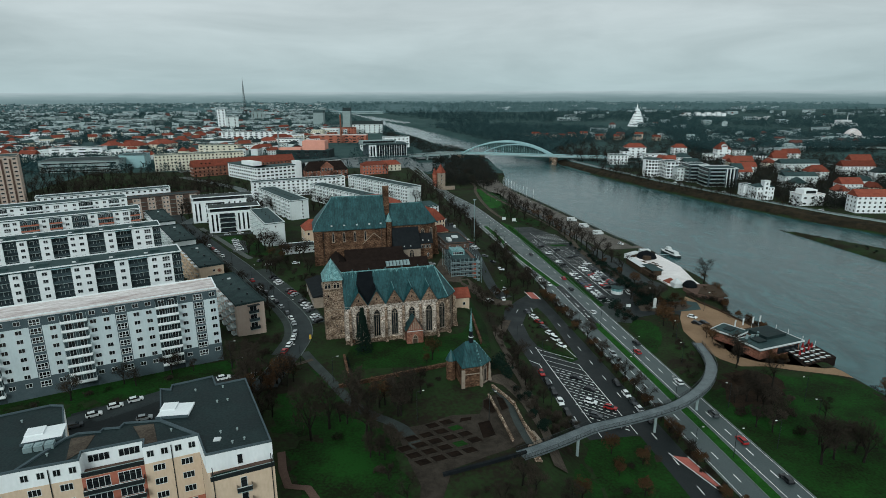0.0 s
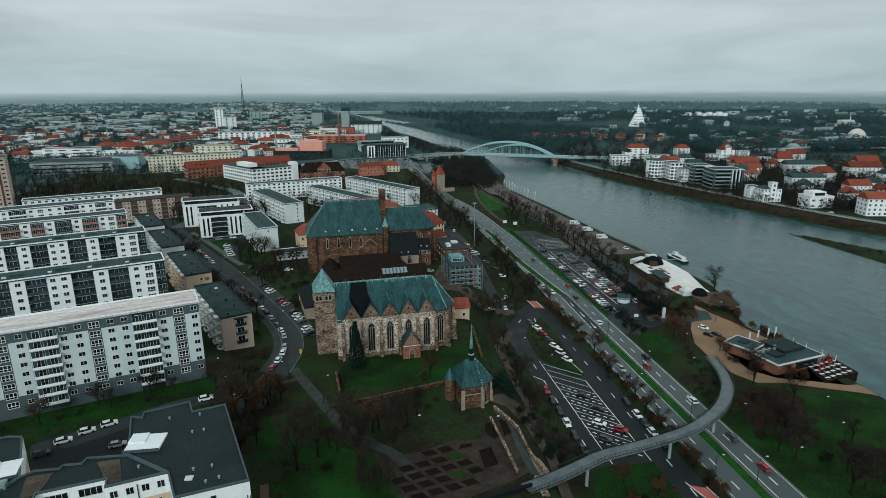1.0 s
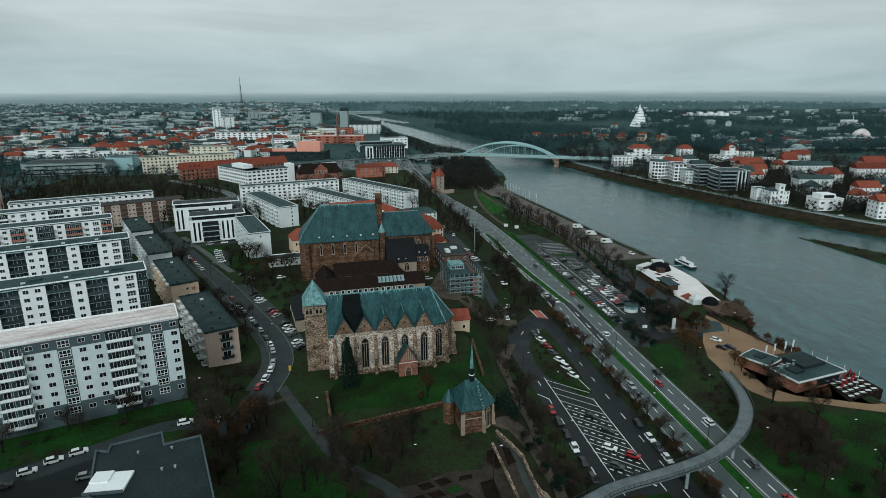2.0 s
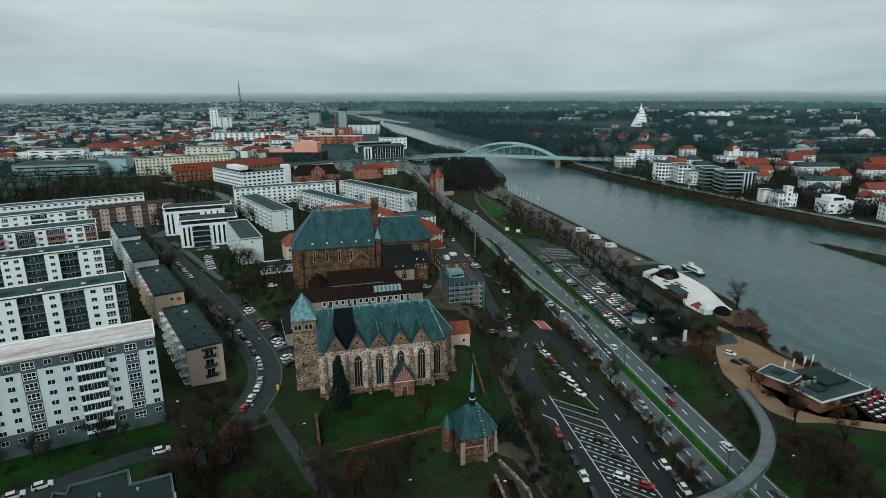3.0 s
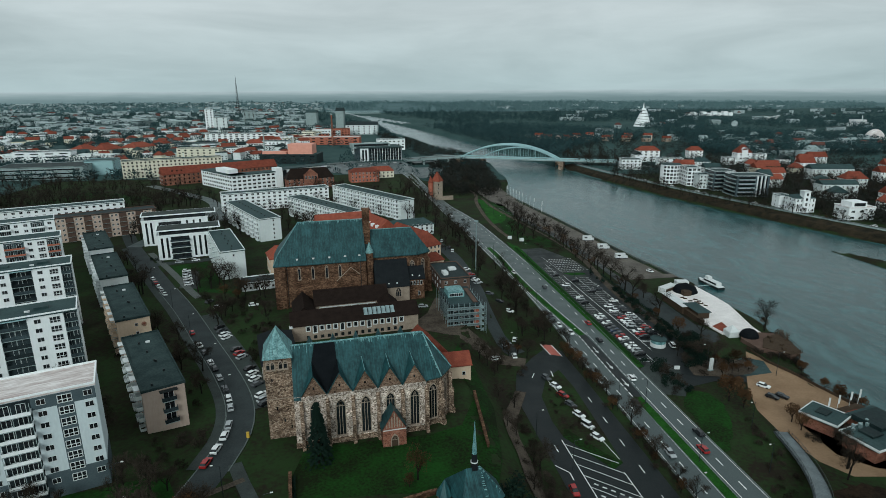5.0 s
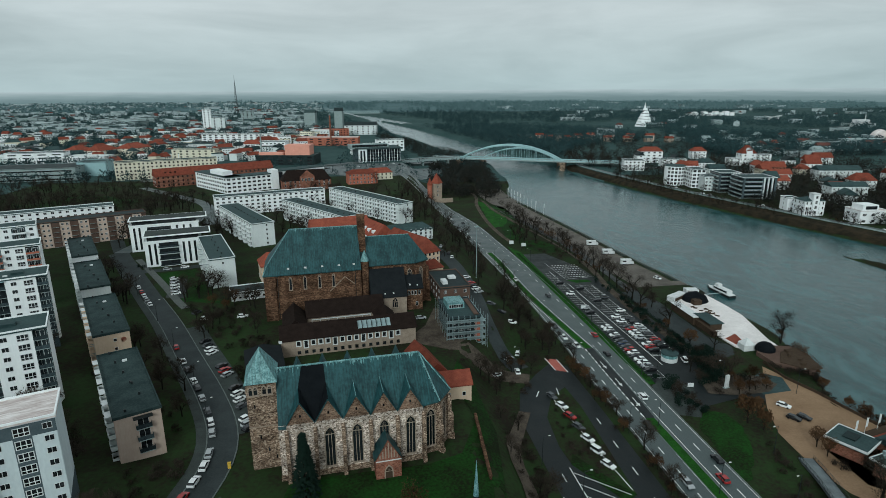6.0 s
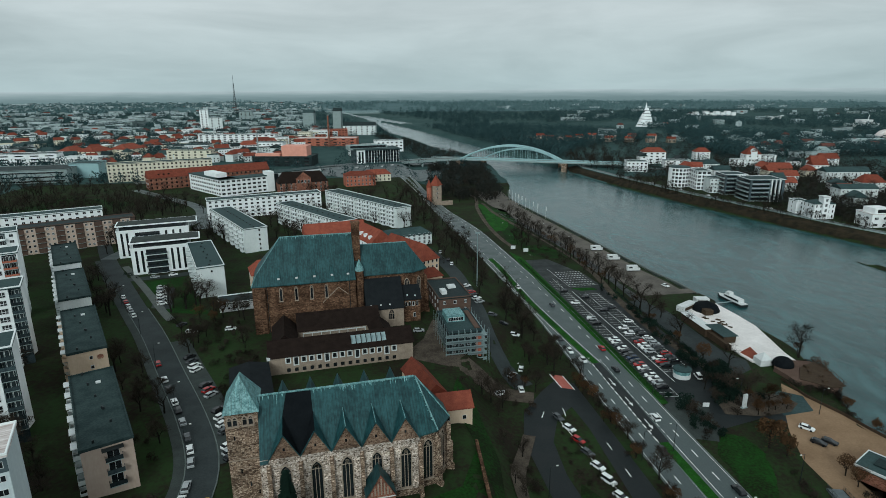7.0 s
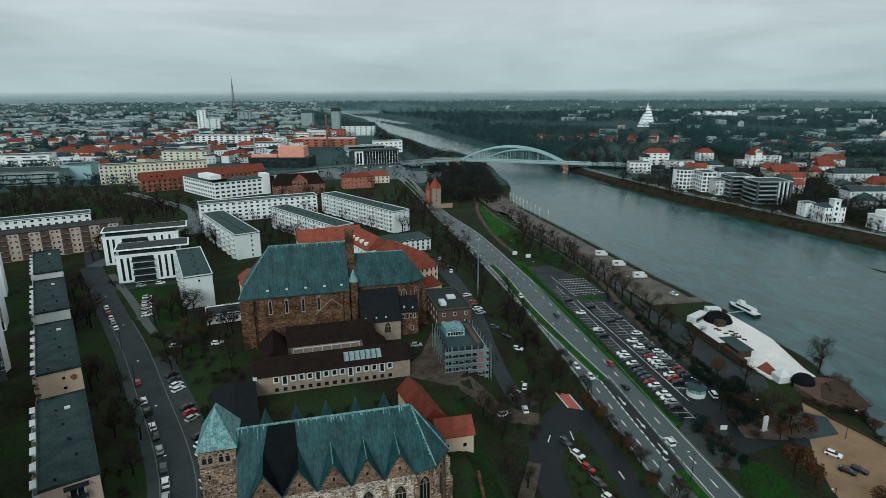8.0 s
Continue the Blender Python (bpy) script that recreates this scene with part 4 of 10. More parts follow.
    # storeys below
    for k in range(4):
        z = A - 2.3 - 3.05 * k
        row(*left, z, 2, 2.1, 1.4, 3)
        row(*right_, z, 2, 2.1, 1.4, 3)
        row(*bay, z - 0.7, 2, 3.9, 2.2, 4, 0.05)
        row((-91.2, 91.9), (-63.6, 99.5), z, 8, 1.9, 1.4, 3)
        row(*end, z - 0.8, 1, 1.2, 2.2, 1)
        for (p, q), w, deep in ((bay, 9.9, 1.5), (end, 2.7, 1.2)):
            o, d, length, yaw = run(p, q)
            c = o + d * 0.5
            b = part("balcony", balcony_mesh(w, deep, [DARK_METAL, CONCRETE], 0.95, "iron"), None, t, at=pose(c.x, c.y, z - 1.0, 0, 0, yaw))
            part("handrail", Geo().box(-w / 2, -deep - 0.03, 0.95, w / 2, -deep + 0.08, 1.02), WHITE, b)
    # terraces: floors and railings
    for (p, q), deep in ((end, 2.7), (bay, 2.6)):
        o, d, length, yaw = run(p, q)
        part("terrace_floor", Geo().box(0.1, 0.1, A - 0.4, length - 0.1, deep, A - 0.32), BROWN_WALL, t, "brown planted terrace floor", at=pose(o.x, o.y, 0, 0, 0, yaw))
        part("terrace_rail", Geo().box(0, 0.02, A - 0.4, length, 0.1, A + 0.55), DARK_METAL, t, at=pose(o.x, o.y, 0, 0, 0, yaw))
        part("handrail", Geo().box(0, 0.0, A + 0.55, length, 0.14, A + 0.62), CONCRETE, t, at=pose(o.x, o.y, 0, 0, 0, yaw))
    o, d, length, yaw = run(*end)
    part("planter", Geo().box(0.3, 0.3, A - 0.3, length * 0.42, 1.0, A + 0.35), EVERGREEN, t, "dark green planting along the terrace", at=pose(o.x, o.y, 0, 0, 0, yaw))
    part("terrace_rail", Geo().box(0, 0.02, A - 0.4, 2.6, 0.1, A + 0.55), DARK_METAL, t, at=pose(-17.9, 100.5, 0, 0, 0, 105))
    # white stair heads, each with a lower step
    for x0, y0, w, d, turn in ((-43.0, 114.4, 6.2, 5.4, 0), (-65.2, 108.2, 6.6, 5.4, 14)):
        m = pose(x0, y0, 0, 0, 0, turn)
        part("stair_head", Geo().box(0, 0, Z + 0.05, w, d, Z + 0.45).box(0, d * 0.45, Z + 0.45, w * 0.48, d, Z + 0.75), WHITE_WALL, t, "white stair head", at=m)
        part("stair_head_rim", Geo().box(-0.12, -0.12, Z + 0.05, w + 0.12, -0.002, Z + 0.65), GREY_WALL, t, at=m)
    for i in range(3):
        part("ventilation_unit", Geo().box(0.1 + 1.7 * i, -2.1, Z + 0.05, 1.6 + 1.7 * i, -0.5, Z + 1.1).tube((0.85 + 1.7 * i, -1.3, Z + 1.1), (0.85 + 1.7 * i, -1.3, Z + 1.25), 0.5, 0.5, 10), STEEL, t, at=pose(-64.0, 107.6, 0, 0, 0, 12))
    for ring in ([(-42.4, 105.6), (-40.2, 106.2), (-42.9, 112.7), (-46.6, 112.2)], [(-54.6, 102.4), (-52.6, 105.4), (-52.9, 110.2), (-57.0, 109.6)]):
        part("planted_roof", Geo().prism(ring, Z + 0.06, Z + 0.16), PATH, t, "brown planted roof bed")
    for x, y in ((-38.1, 125.3), (-32.4, 126.0), (-32.2, 119.6), (-30.1, 120.0), (-28.8, 107.4), (-25.8, 108.0), (-38.6, 109.5), (-69.5, 117.1), (-58.7, 104.3), (-23.8, 104.5), (-25.8, 103.6), (-75, 104)):
        part("roof_vent", Geo().tube((x, y, Z + 0.05), (x, y, Z + 0.45), 0.15, 0.15, 8).tube((x, y, Z + 0.45), (x, y, Z + 0.6), 0.24, 0.24, 8), CONCRETE, t)
    part("roof_light", Geo().box(-29.6, 104.6, Z + 0.05, -28.3, 105.7, Z + 0.3), WHITE, t)
    for p in ((-28.2, 97.35), (-18.4, 100.25), (-32.9, 107.0), (-57.2, 100.85), (-37.7, 105.75)):
        part("drainpipe", Geo().tube((*p, G0), (*p, A + 2.6), 0.09, 0.09), DARK_METAL, t)


courtyard_block()


# ---- houses round the churches ----
def minor_houses():
    house("annex_building", "low annex with dark slate roof beside the tower", (-19.8, 217.0), 12, 10.2, 23, 13.2, 1, DRESSED, SLATE, "gable", "y", 1.2, base=TERRACE, left=4, win=(1.0, 1.3, 1))
    house("cottage", "low house with red tiled roof beside the chancel", (28.4, 215.6), 16, 6.0, 17, 13.2, 1, PEACH, RED_TILE, "gable", "y", 3.2, left=3, win=(1.0, 1.2, 1), group="red-roofed cottages")
    house("cottage", "small house with red tiled roof and pale walls", (31.4, 209.6), 4, 8.4, 7.4, 12.6, 1, PEACH, RED_TILE, "gable", "x", 2.8, front=2, win=(1.0, 1.2, 1), group="red-roofed cottages")
    house("town_house", "orange-washed house with steep red tiled roof", (38.6, 318.0), 30, 9, 34, 19.0, 4, PEACH, RED_TILE, "hip", "y", 6.0, 4.0, front=4, right=9, win=(1.0, 1.6, 1), group="old houses")
    house("town_house", "small house with red tiled roof below the church", (39.4, 306.0), 20, 7, 7, 15.5, 2, PEACH, RED_TILE, "hip", "x", 3.0, 2.4, front=3, win=(1.0, 1.4, 1), group="old houses")
    house("town_house", "white house with bright red tiled roof", (-13.5, 365.0), 14, 30, 12, 19.5, 3, WHITE_WALL, RED_TILE, "gable", "x", 5.5, front=8, win=(1.0, 1.4, 2), group="old houses")
    t = house("town_house", "white house with red tiled roof and dormers", (17.5, 352.0), 24, 12, 30, 18.5, 3, WHITE_WALL, RED_TILE, "gable", "y", 6.0, front=4, left=8, win=(1.0, 1.4, 2), group="old houses")
    for i in range(5):
        part("dormer", Geo().box(1.0, 3 + 5.2 * i, 11.4, 3.2, 4.8 + 5.2 * i, 12.9), WHITE_WALL, t)
    house("town_house", "low pale building with grey metal roof", (26.0, 378.0), 16, 26, 14, 14.6, 3, PALE_GREY, GREY_ROOF, "hip", "x", 2.6, 4.0, front=9, win=(1.2, 1.6, 2), group="old houses")
    t = house("villa", "cream villa with dark red roof by the copper-roofed church", (-31.5, 317.0), 16, 11, 12, 16.5, 2, PEACH, RED_TILE, "hip", "x", 4.6, 3.6, front=3, left=3, win=(1.0, 1.5, 1), group="old houses")
    house("shed", "low white shed with flat dark roof", (-40.5, 297.0), 14, 16, 9, 11.6, 1, WHITE_WALL, BITUMEN, front=7, win=(1.0, 0.9, 1))
    # scaffolded building
    # Wall colour is darkened to stand for shade in the scaffold's gaps.
    t = house("scaffolded_building", "flat-roofed building wrapped in steel scaffolding", (39.8, 249.0), 4, 10.5, 18, 15.6, 4, DARK_LOGGIA, GREY_ROOF, base=5.5, front=0, left=0)
    g = Geo()
    for i in range(8):
        x = -1.2 + 14 * i / 7
        g.box(x - 0.05, -1.5, -1, x + 0.05, -1.4, 11.2).box(x - 0.05, -0.5, -1, x + 0.05, -0.4, 11.2)
    for i in range(7):
        y = -1.4 + i * 3.2
        for x in (-1.4, -0.4, 11.0, 12.0):
            g.box(x - 0.05, y - 0.05, -1, x + 0.05, y + 0.05, 11.2)
    part("scaffold_frame", g, STEEL, t, "upright scaffold tubes")
    for k in range(5):
        part("scaffold_deck", Geo().box(-1.4, -1.5, 0.6 + 2.1 * k, 12.0, -0.3, 0.72 + 2.1 * k).box(-1.45, -1.52, 1.3 + 2.1 * k, 12.05, -1.48, 1.7 + 2.1 * k), STEEL, t)
        part("scaffold_deck", Geo().box(10.8, -0.3, 0.6 + 2.1 * k, 12.1, 18, 0.72 + 2.1 * k), STEEL, t)
    for i in range(4):
        for k in range(4):
            put_window(t, 1.5 + 2.5 * i, 0, 0.9 + 2.4 * k, 1.2, 1.3, 2)
    part("roof_house", Geo().box(1.0, 8, 10.4, 7.0, 15, 12.6), COPPER_PALE, t, "greenish roof-top storey")
    put_window(t, 4.0, 8, 10.8, 5.0, 1.2, 6)
    for k in range(4):
        part("repair_panel", Geo().box(8.6, -0.35, 0.9 + 2.1 * k, 10.4, -0.28, 2.5 + 2.1 * k), TERRACOTTA, t, "orange boards behind the scaffold")
    part("chute", Geo().box(8.6, 1, 10.6, 10.2, 16, 10.9), BROWN_WALL, t, "orange-brown roof edge under repair")
    t = house("annex_building", "low flat-roofed annex of brown brick", (41.0, 281.0), 6, 12, 22, 15.0, 3, BROWN_WALL, BITUMEN, base=6.0, front=3, left=5, win=(1.1, 1.3, 2))
    part("duct", Geo().box(2, 4, 9.2, 4, 8, 10.6), WHITE, t)
    part("duct", Geo().box(6, 10, 9.2, 9, 13, 10.2), WHITE, t)


minor_houses()


# ---- churches ----
def lancet_geo(w, h, lights=3, depth=0.12):
    """A pointed window with stone tracery; slot 0 the stone, slot 1 the glass. It stands on a wall's face and looks to -y."""
    g = Geo()
    spring = h - w * 0.87

    def edge(half, n=7):
        rise = half / (w / 2) * w * 0.87
        right = [(half, 0)] + [(half - 2 * half * (1 - math.cos(t)), spring + rise * math.sin(t) / math.sin(math.pi / 3)) for t in [math.pi / 3 * i / n for i in range(n + 1)]]
        left = [(-x, z) for x, z in right[::-1]]
        return right + left[1:]

    outer, inner = edge(w / 2 + 0.22), edge(w / 2)
    for i in range(len(outer) - 1):
        a, b, c, d = outer[i], outer[i + 1], inner[i + 1], inner[i]
        g.face([(a[0], -depth, a[1]), (b[0], -depth, b[1]), (c[0], -depth, c[1]), (d[0], -depth, d[1])][::-1])
        g.face([(a[0], -depth, a[1]), (a[0], 0, a[1]), (b[0], 0, b[1]), (b[0], -depth, b[1])])
    g.face([(x, -0.03, z) for x, z in inner[::-1]][::-1], 1)
    for i in range(1, lights):
        x = -w / 2 + w * i / lights
        g.box(x - 0.06, -depth, 0, x + 0.06, -0.03, spring + w * 0.25)
    g.box(-w / 2, -depth, spring + 0.1, w / 2, -0.03, spring + 0.22)
    g.tube((0, -depth, spring + w * 0.42), (0, -0.03, spring + w * 0.42), w * 0.2, w * 0.2, 8)
    g.box(-w / 2 - 0.3, -0.4, -0.25, w / 2 + 0.3, 0, 0)
    return g


def buttress_geo(w, deep, tall):
    g = Geo()
    g.box(-w / 2, -deep * 1.25, 0, w / 2, 0, 1.2)
    g.box(-w / 2, -deep, 1.2, w / 2, 0, tall * 0.6)
    g.face([(-w / 2, -deep, tall * 0.6), (w / 2, -deep, tall * 0.6), (w / 2, -deep * 0.65, tall * 0.6 + 0.6), (-w / 2, -deep * 0.65, tall * 0.6 + 0.6)])
    g.box(-w / 2, -deep * 0.65, tall * 0.6, w / 2, 0, tall)
    g.face([(-w / 2, -deep * 0.65, tall), (w / 2, -deep * 0.65, tall), (w / 2, 0, tall + 0.9), (-w / 2, 0, tall + 0.9)])
    g.face([(-w / 2, -deep * 0.65, tall), (-w / 2, 0, tall + 0.9), (-w / 2, 0, tall)]).face([(w / 2, -deep * 0.65, tall), (w / 2, 0, tall), (w / 2, 0, tall + 0.9)])
    return g


def runoff(a, b, down, count, longest, seed):
    """Narrow tapering streaks that run down a slope from a ridge."""
    rng = random.Random(seed)
    a, b, d = Vector(a), Vector(b), Vector(down).normalized()
    e = (b - a).normalized()
    n = e.cross(d).normalized()
    if n.z < 0:
        n = -n
    g = Geo()
    for i in range(count):
        p = a + (b - a) * ((i + rng.random()) / count) + n * 0.02
        w, k = rng.uniform(0.06, 0.20), longest * rng.uniform(0.15, 1.0) ** 1.6
        g.face([p - e * w, p + e * w, p + e * w * 0.6 + d * k * 0.7, p + d * k, p - e * w * 0.5 + d * k * 0.6])
    return g


def hall_church():
    t = thing("church", "pale rubble-stone hall church with copper roof, gables and tower", "church", frame_at(-5.2, 182.2, TERRACE, 6.5))
    L, W, E_, R = 29.5, 17.5, 13.1, 22.2
    bay, up, run = L / 5, 5.0, 5.5
    back = run * (R - E_) / 8.75  # height at which the little ridges meet the main slope
    north, north_run = 7.4, 8.75 * 7.4 / (R - E_)
    walls = Geo()
    walls.box(-1.6, 0, 0, L, W, E_)
    part("nave_wall", walls, RUBBLE_PALE, t, "pale mottled rubble wall")
    part("plinth", Geo().box(-1.75, -0.25, 0, L + 0.1, -0.003, 1.3), RUBBLE, t)
    # the main slopes, the gables and their little roofs
    roof = Geo()
    roof.face([(-1.6, -0.5, E_ - 0.6), (0, -0.5, E_ - 0.6), (0, W / 2, R), (-1.6, W / 2, R)])
    for i in range(5):
        a, b = i * bay, (i + 1) * bay
        m = (a + b) / 2
        if i == 0:
            roof.face([(a, 0, E_), (m, run, E_ + back), (3.9, W / 2, R), (a, W / 2, R)])
        elif i == 1:
            roof.face([(m, run, E_ + back), (b, 0, E_), (b, W / 2, R), (8.7, W / 2, R)])
        else:
            roof.face([(a, 0, E_), (m, run, E_ + back), (m, W / 2, R), (a, W / 2, R)])
            roof.face([(m, run, E_ + back), (b, 0, E_), (b, W / 2, R), (m, W / 2, R)])
        roof.face([(a, W / 2, R), (b, W / 2, R), (b, W + 0.4, E_), (a, W + 0.4, E_)])
        for side, first in ((0, -0.35), (1, W + 0.35)):
            y2 = run if side == 0 else W - run
            left = [(a, first, E_ - 0.05), (m, first, E_ + up), (m, y2, E_ + up), (a, y2 if side else 0, E_)]
            if side == 0:
                if i != 1:
                    roof.face([(a, first, E_), (m, first, E_ + up), (m, run, E_ + back), (a, 0, E_)][::-1])
                if i != 0:
                    roof.face([(m, first, E_ + up), (b, first, E_), (b, 0, E_), (m, run, E_ + back)][::-1])
            else:
                roof.face([(a, first, E_), (m, first, E_ + north), (m, W - north_run, E_ + north), (a, W, E_)])
                roof.face([(m, first, E_ + north), (b, first, E_), (b, W, E_), (m, W - north_run, E_ + north)])
    part("roof", roof, COPPER, t, "green copper roof with standing seams")
    for i in range(5):
        a, m, b = i * bay, (i + 0.5) * bay, (i + 1) * bay
        part("gable", Geo().face([(a + 0.05, -0.05, E_), (b - 0.05, -0.05, E_), (m, -0.05, E_ + up - 0.1)]).face([(a + 0.05, 0.4, E_), (m, 0.4, E_ + up - 0.1), (b - 0.05, 0.4, E_)])
             .face([(a + 0.05, -0.05, E_), (a + 0.05, 0.4, E_), (b - 0.05, 0.4, E_), (b - 0.05, -0.05, E_)]), GABLE_BRICK, t, "brown brick gable")
        part("gable", Geo().face([(b - 0.05, W + 0.05, E_), (a + 0.05, W + 0.05, E_), (m, W + 0.05, E_ + north - 0.1)]).face([(a + 0.05, W - 0.3, E_), (b - 0.05, W - 0.3, E_), (m, W - 0.3, E_ + north - 0.1)]), GABLE_BRICK, t)
        part("gable_opening", Geo().box(m - 0.2, -0.09, E_ + 1.5, m + 0.2, -0.05, E_ + 2.1), GLASS, t)
    # black sheeting over one valley
    k = 0.06
    part("roof_sheeting", Geo().face([(3.9, W / 2, R + k), (bay / 2, run, E_ + back + k), (bay, 0, E_ + k), (bay * 1.5, run, E_ + back + k), (8.7, W / 2, R + k)])
         .face([(bay / 2, -0.38, E_ + up + k), (bay, -0.38, E_ + k), (bay, 0, E_ + k), (bay / 2, run, E_ + back + k)][::-1])
         .face([(bay, -0.38, E_ + k), (bay * 1.5, -0.38, E_ + up + k), (bay * 1.5, run, E_ + back + k), (bay, 0, E_ + k)][::-1]), TARP, t, "black sheeting over a repaired roof valley")
    ridge = Geo().tube((-1.6, W / 2, R), (30.2, W / 2, R), 0.24, 0.24, 8)
    part("ridge_cap", ridge, COPPER_PALE, t)
    runs = runoff((-1.4, W / 2, R), (4.0, W / 2, R), (0, -8.75, E_ - R), 9, 3.2, 1).add(runoff((8.8, W / 2, R), (29.6, W / 2, R), (0, -8.75, E_ - R), 46, 1.5, 2))
    part("pale_runoff", runs, COPPER_PALE, t, "pale weathered streaks below the ridge")
    # chancel
    plan = [(L, 1.2), (33.4, 2.0), (36.7, 6.2), (36.7, 11.3), (33.4, 15.5), (L, 16.3)]
    part("chancel_wall", Geo().prism(plan, 0, E_ - 0.4), RUBBLE, t)
    eave = [(L - 0.05, 0.3), (33.6, 1.3), (37.3, 5.9), (37.3, 11.6), (33.6, 16.2), (L - 0.05, 17.2)]
    top = (L + 0.9, W / 2, R)
    choir = Geo()
    for p, q in zip(eave, eave[1:]):
        choir.face([(*p, E_), (*q, E_), top])
    choir.face([(L - 0.05, W / 2, R), (*eave[0], E_), top]).face([(*eave[-1], E_), (L - 0.05, W / 2, R), top])
    choir.prism(eave, E_ - 0.25, E_)
    part("chancel_roof", choir, COPPER, t)
    for p in (eave[1], eave[2]):
        part("hip_cap", Geo().tube((*p, E_ + 0.05), (top[0], top[1], R + 0.05), 0.16, 0.16, 6), COPPER_PALE, t)
    part("pale_runoff", runoff(eave[1] + (E_ + 0.08,), (top[0], top[1], R + 0.03), (-0.75, -0.2, -0.05), 26, 0.7, 3).add(runoff(eave[1] + (E_ + 0.08,), (top[0], top[1], R + 0.03), (0.5, 0.6, -0.3), 22, 0.6, 4)), COPPER_PALE, t)
    for i in range(5):
        m = (i + 0.5) * bay
        if i != 0:
            part("ridge_cap", Geo().tube((m, -0.4, E_ + up + 0.03), (m, run, E_ + back + 0.03), 0.10, 0.07, 6), TARP if i == 1 else COPPER_PALE, t)
        part("verge_cap", Geo().tube((m - bay / 2, -0.38, E_ + 0.02), (m, -0.38, E_ + up + 0.04), 0.11, 0.11, 5).tube((m, -0.38, E_ + up + 0.04), (m + bay / 2, -0.38, E_ + 0.02), 0.11, 0.11, 5), COPPER, t)
    lancet = lancet_geo(2.0, 9.2).mesh("lancet_window", [DRESSED, GLASS])
    short = lancet_geo(1.9, 4.0).mesh("lancet_window", [DRESSED, GLASS])
    but = buttress_geo(0.8, 1.4, 11.0).mesh("buttress", [RUBBLE])
    for i in range(5):
        m = (i + 0.5) * bay
        part("window", short if i == 3 else lancet, None, t, at=pose(m, 0, 7.2 if i == 3 else 2.0))
        part("buttress", but, None, t, at=pose(i * bay, 0, 0))
    part("buttress", but, None, t, at=pose(L, 0, 0))
    for p, q in zip(plan, plan[1:]):
        yaw = math.degrees(math.atan2(q[1] - p[1], q[0] - p[0]))
        part("window", lancet, None, t, at=pose((p[0] + q[0]) / 2, (p[1] + q[1]) / 2, 2.0, 0, 0, yaw))
        part("buttress", but, None, t, at=pose(q[0], q[1], 0, 0, 0, yaw + 25))
    # tower
    x0, x1, y0, y1, H = -7.8, -1.6, 5.3, 14.0, 20.8
    part("tower", Geo().box(x0, y0, 0, x1, y1, H), RUBBLE, t, "square rubble-stone tower")
    g = Geo()
    a, b, c, d = (x0 - 0.35, y0 - 0.35, H), (x1 + 0.35, y0 - 0.35, H), (x1 + 0.35, y1 + 0.35, H), (x0 - 0.35, y1 + 0.35, H)
    xm = (x0 + x1) / 2
    e, f = (xm, y0 + 3.4, H + 6.2), (xm, y1 - 3.4, H + 6.2)
    g.face([a, b, e]).face([b, c, f, e]).face([c, d, f]).face([d, a, e, f]).face([d, c, b, a])
    part("tower_roof", g, COPPER_PALE, t, "pale green copper hipped roof")
    arch = lancet_geo(0.75, 1.7, 1, 0.06).mesh("belfry_opening", [DRESSED, GLASS])
    for x in (-6.9, -5.9, -4.1, -3.0):
        part("belfry_opening", arch, None, t, at=pose(x, y0, H - 2.6))
    for y in (7.5, 8.6, 10.6, 11.7):
        part("belfry_opening", arch, None, t, at=pose(x0, y, H - 2.6, 0, 0, -90))
    for x, z in ((-6.3, 15.0), (-4.1, 4.2), (-2.6, 2.2), (-5.6, 7.5)):
        part("slit_window", Geo().box(x - 0.15, y0 - 0.02, z, x + 0.15, y0, z + 0.9), GLASS, t)
    part("string_course", Geo().box(x0 - 0.1, y0 - 0.1, 10.4, x1 + 0.1, y0, 10.65), DRESSED, t)
    # south porch
    px0, px1, py = 3 * bay + 0.2, 4 * bay - 0.2, -5.0
    pm = (px0 + px1) / 2
    part("porch_wall", Geo().box(px0, py, 0, px1, 0, 4.4), RED_BRICK, t, "red brick porch")
    part("porch_gable", Geo().face([(px0, py - 0.05, 4.4), (px1, py - 0.05, 4.4), (pm, py - 0.05, 9.2)]).face([(px1, py + 0.4, 4.4), (px0, py + 0.4, 4.4), (pm, py + 0.4, 9.2)])
         .face([(px0, py - 0.05, 4.4), (pm, py - 0.05, 9.2), (pm, py + 0.4, 9.2), (px0, py + 0.4, 4.4)]).face([(pm, py - 0.05, 9.2), (px1, py - 0.05, 4.4), (px1, py + 0.4, 4.4), (pm, py + 0.4, 9.2)]), RED_BRICK, t)
    part("porch_roof", Geo().face([(px0 - 0.3, py + 0.4, 4.2), (pm, py + 0.4, 8.9), (pm, 0, 8.9), (px0 - 0.3, 0, 4.2)][::-1]).face([(pm, py + 0.4, 8.9), (px1 + 0.3, py + 0.4, 4.2), (px1 + 0.3, 0, 4.2), (pm, 0, 8.9)][::-1]), COPPER, t)
    part("porch_door", lancet_geo(1.5, 2.9, 1, 0.1), [DRESSED, TIMBER], t, at=pose(pm, py, 0))
    part("cornice", Geo().box(px0, py - 0.16, 4.3, px1, py - 0.06, 4.5), WHITE, t)
    for i in range(-3, 4):
        tall = 3.6 - abs(i) * 0.95
        if tall > 0.5:
            part("blind_niche", Geo().box(pm + i * 0.62 - 0.14, py - 0.1, 5.0, pm + i * 0.62 + 0.14, py - 0.05, 5.0 + tall), DRESSED, t)
    return t


hall_church()


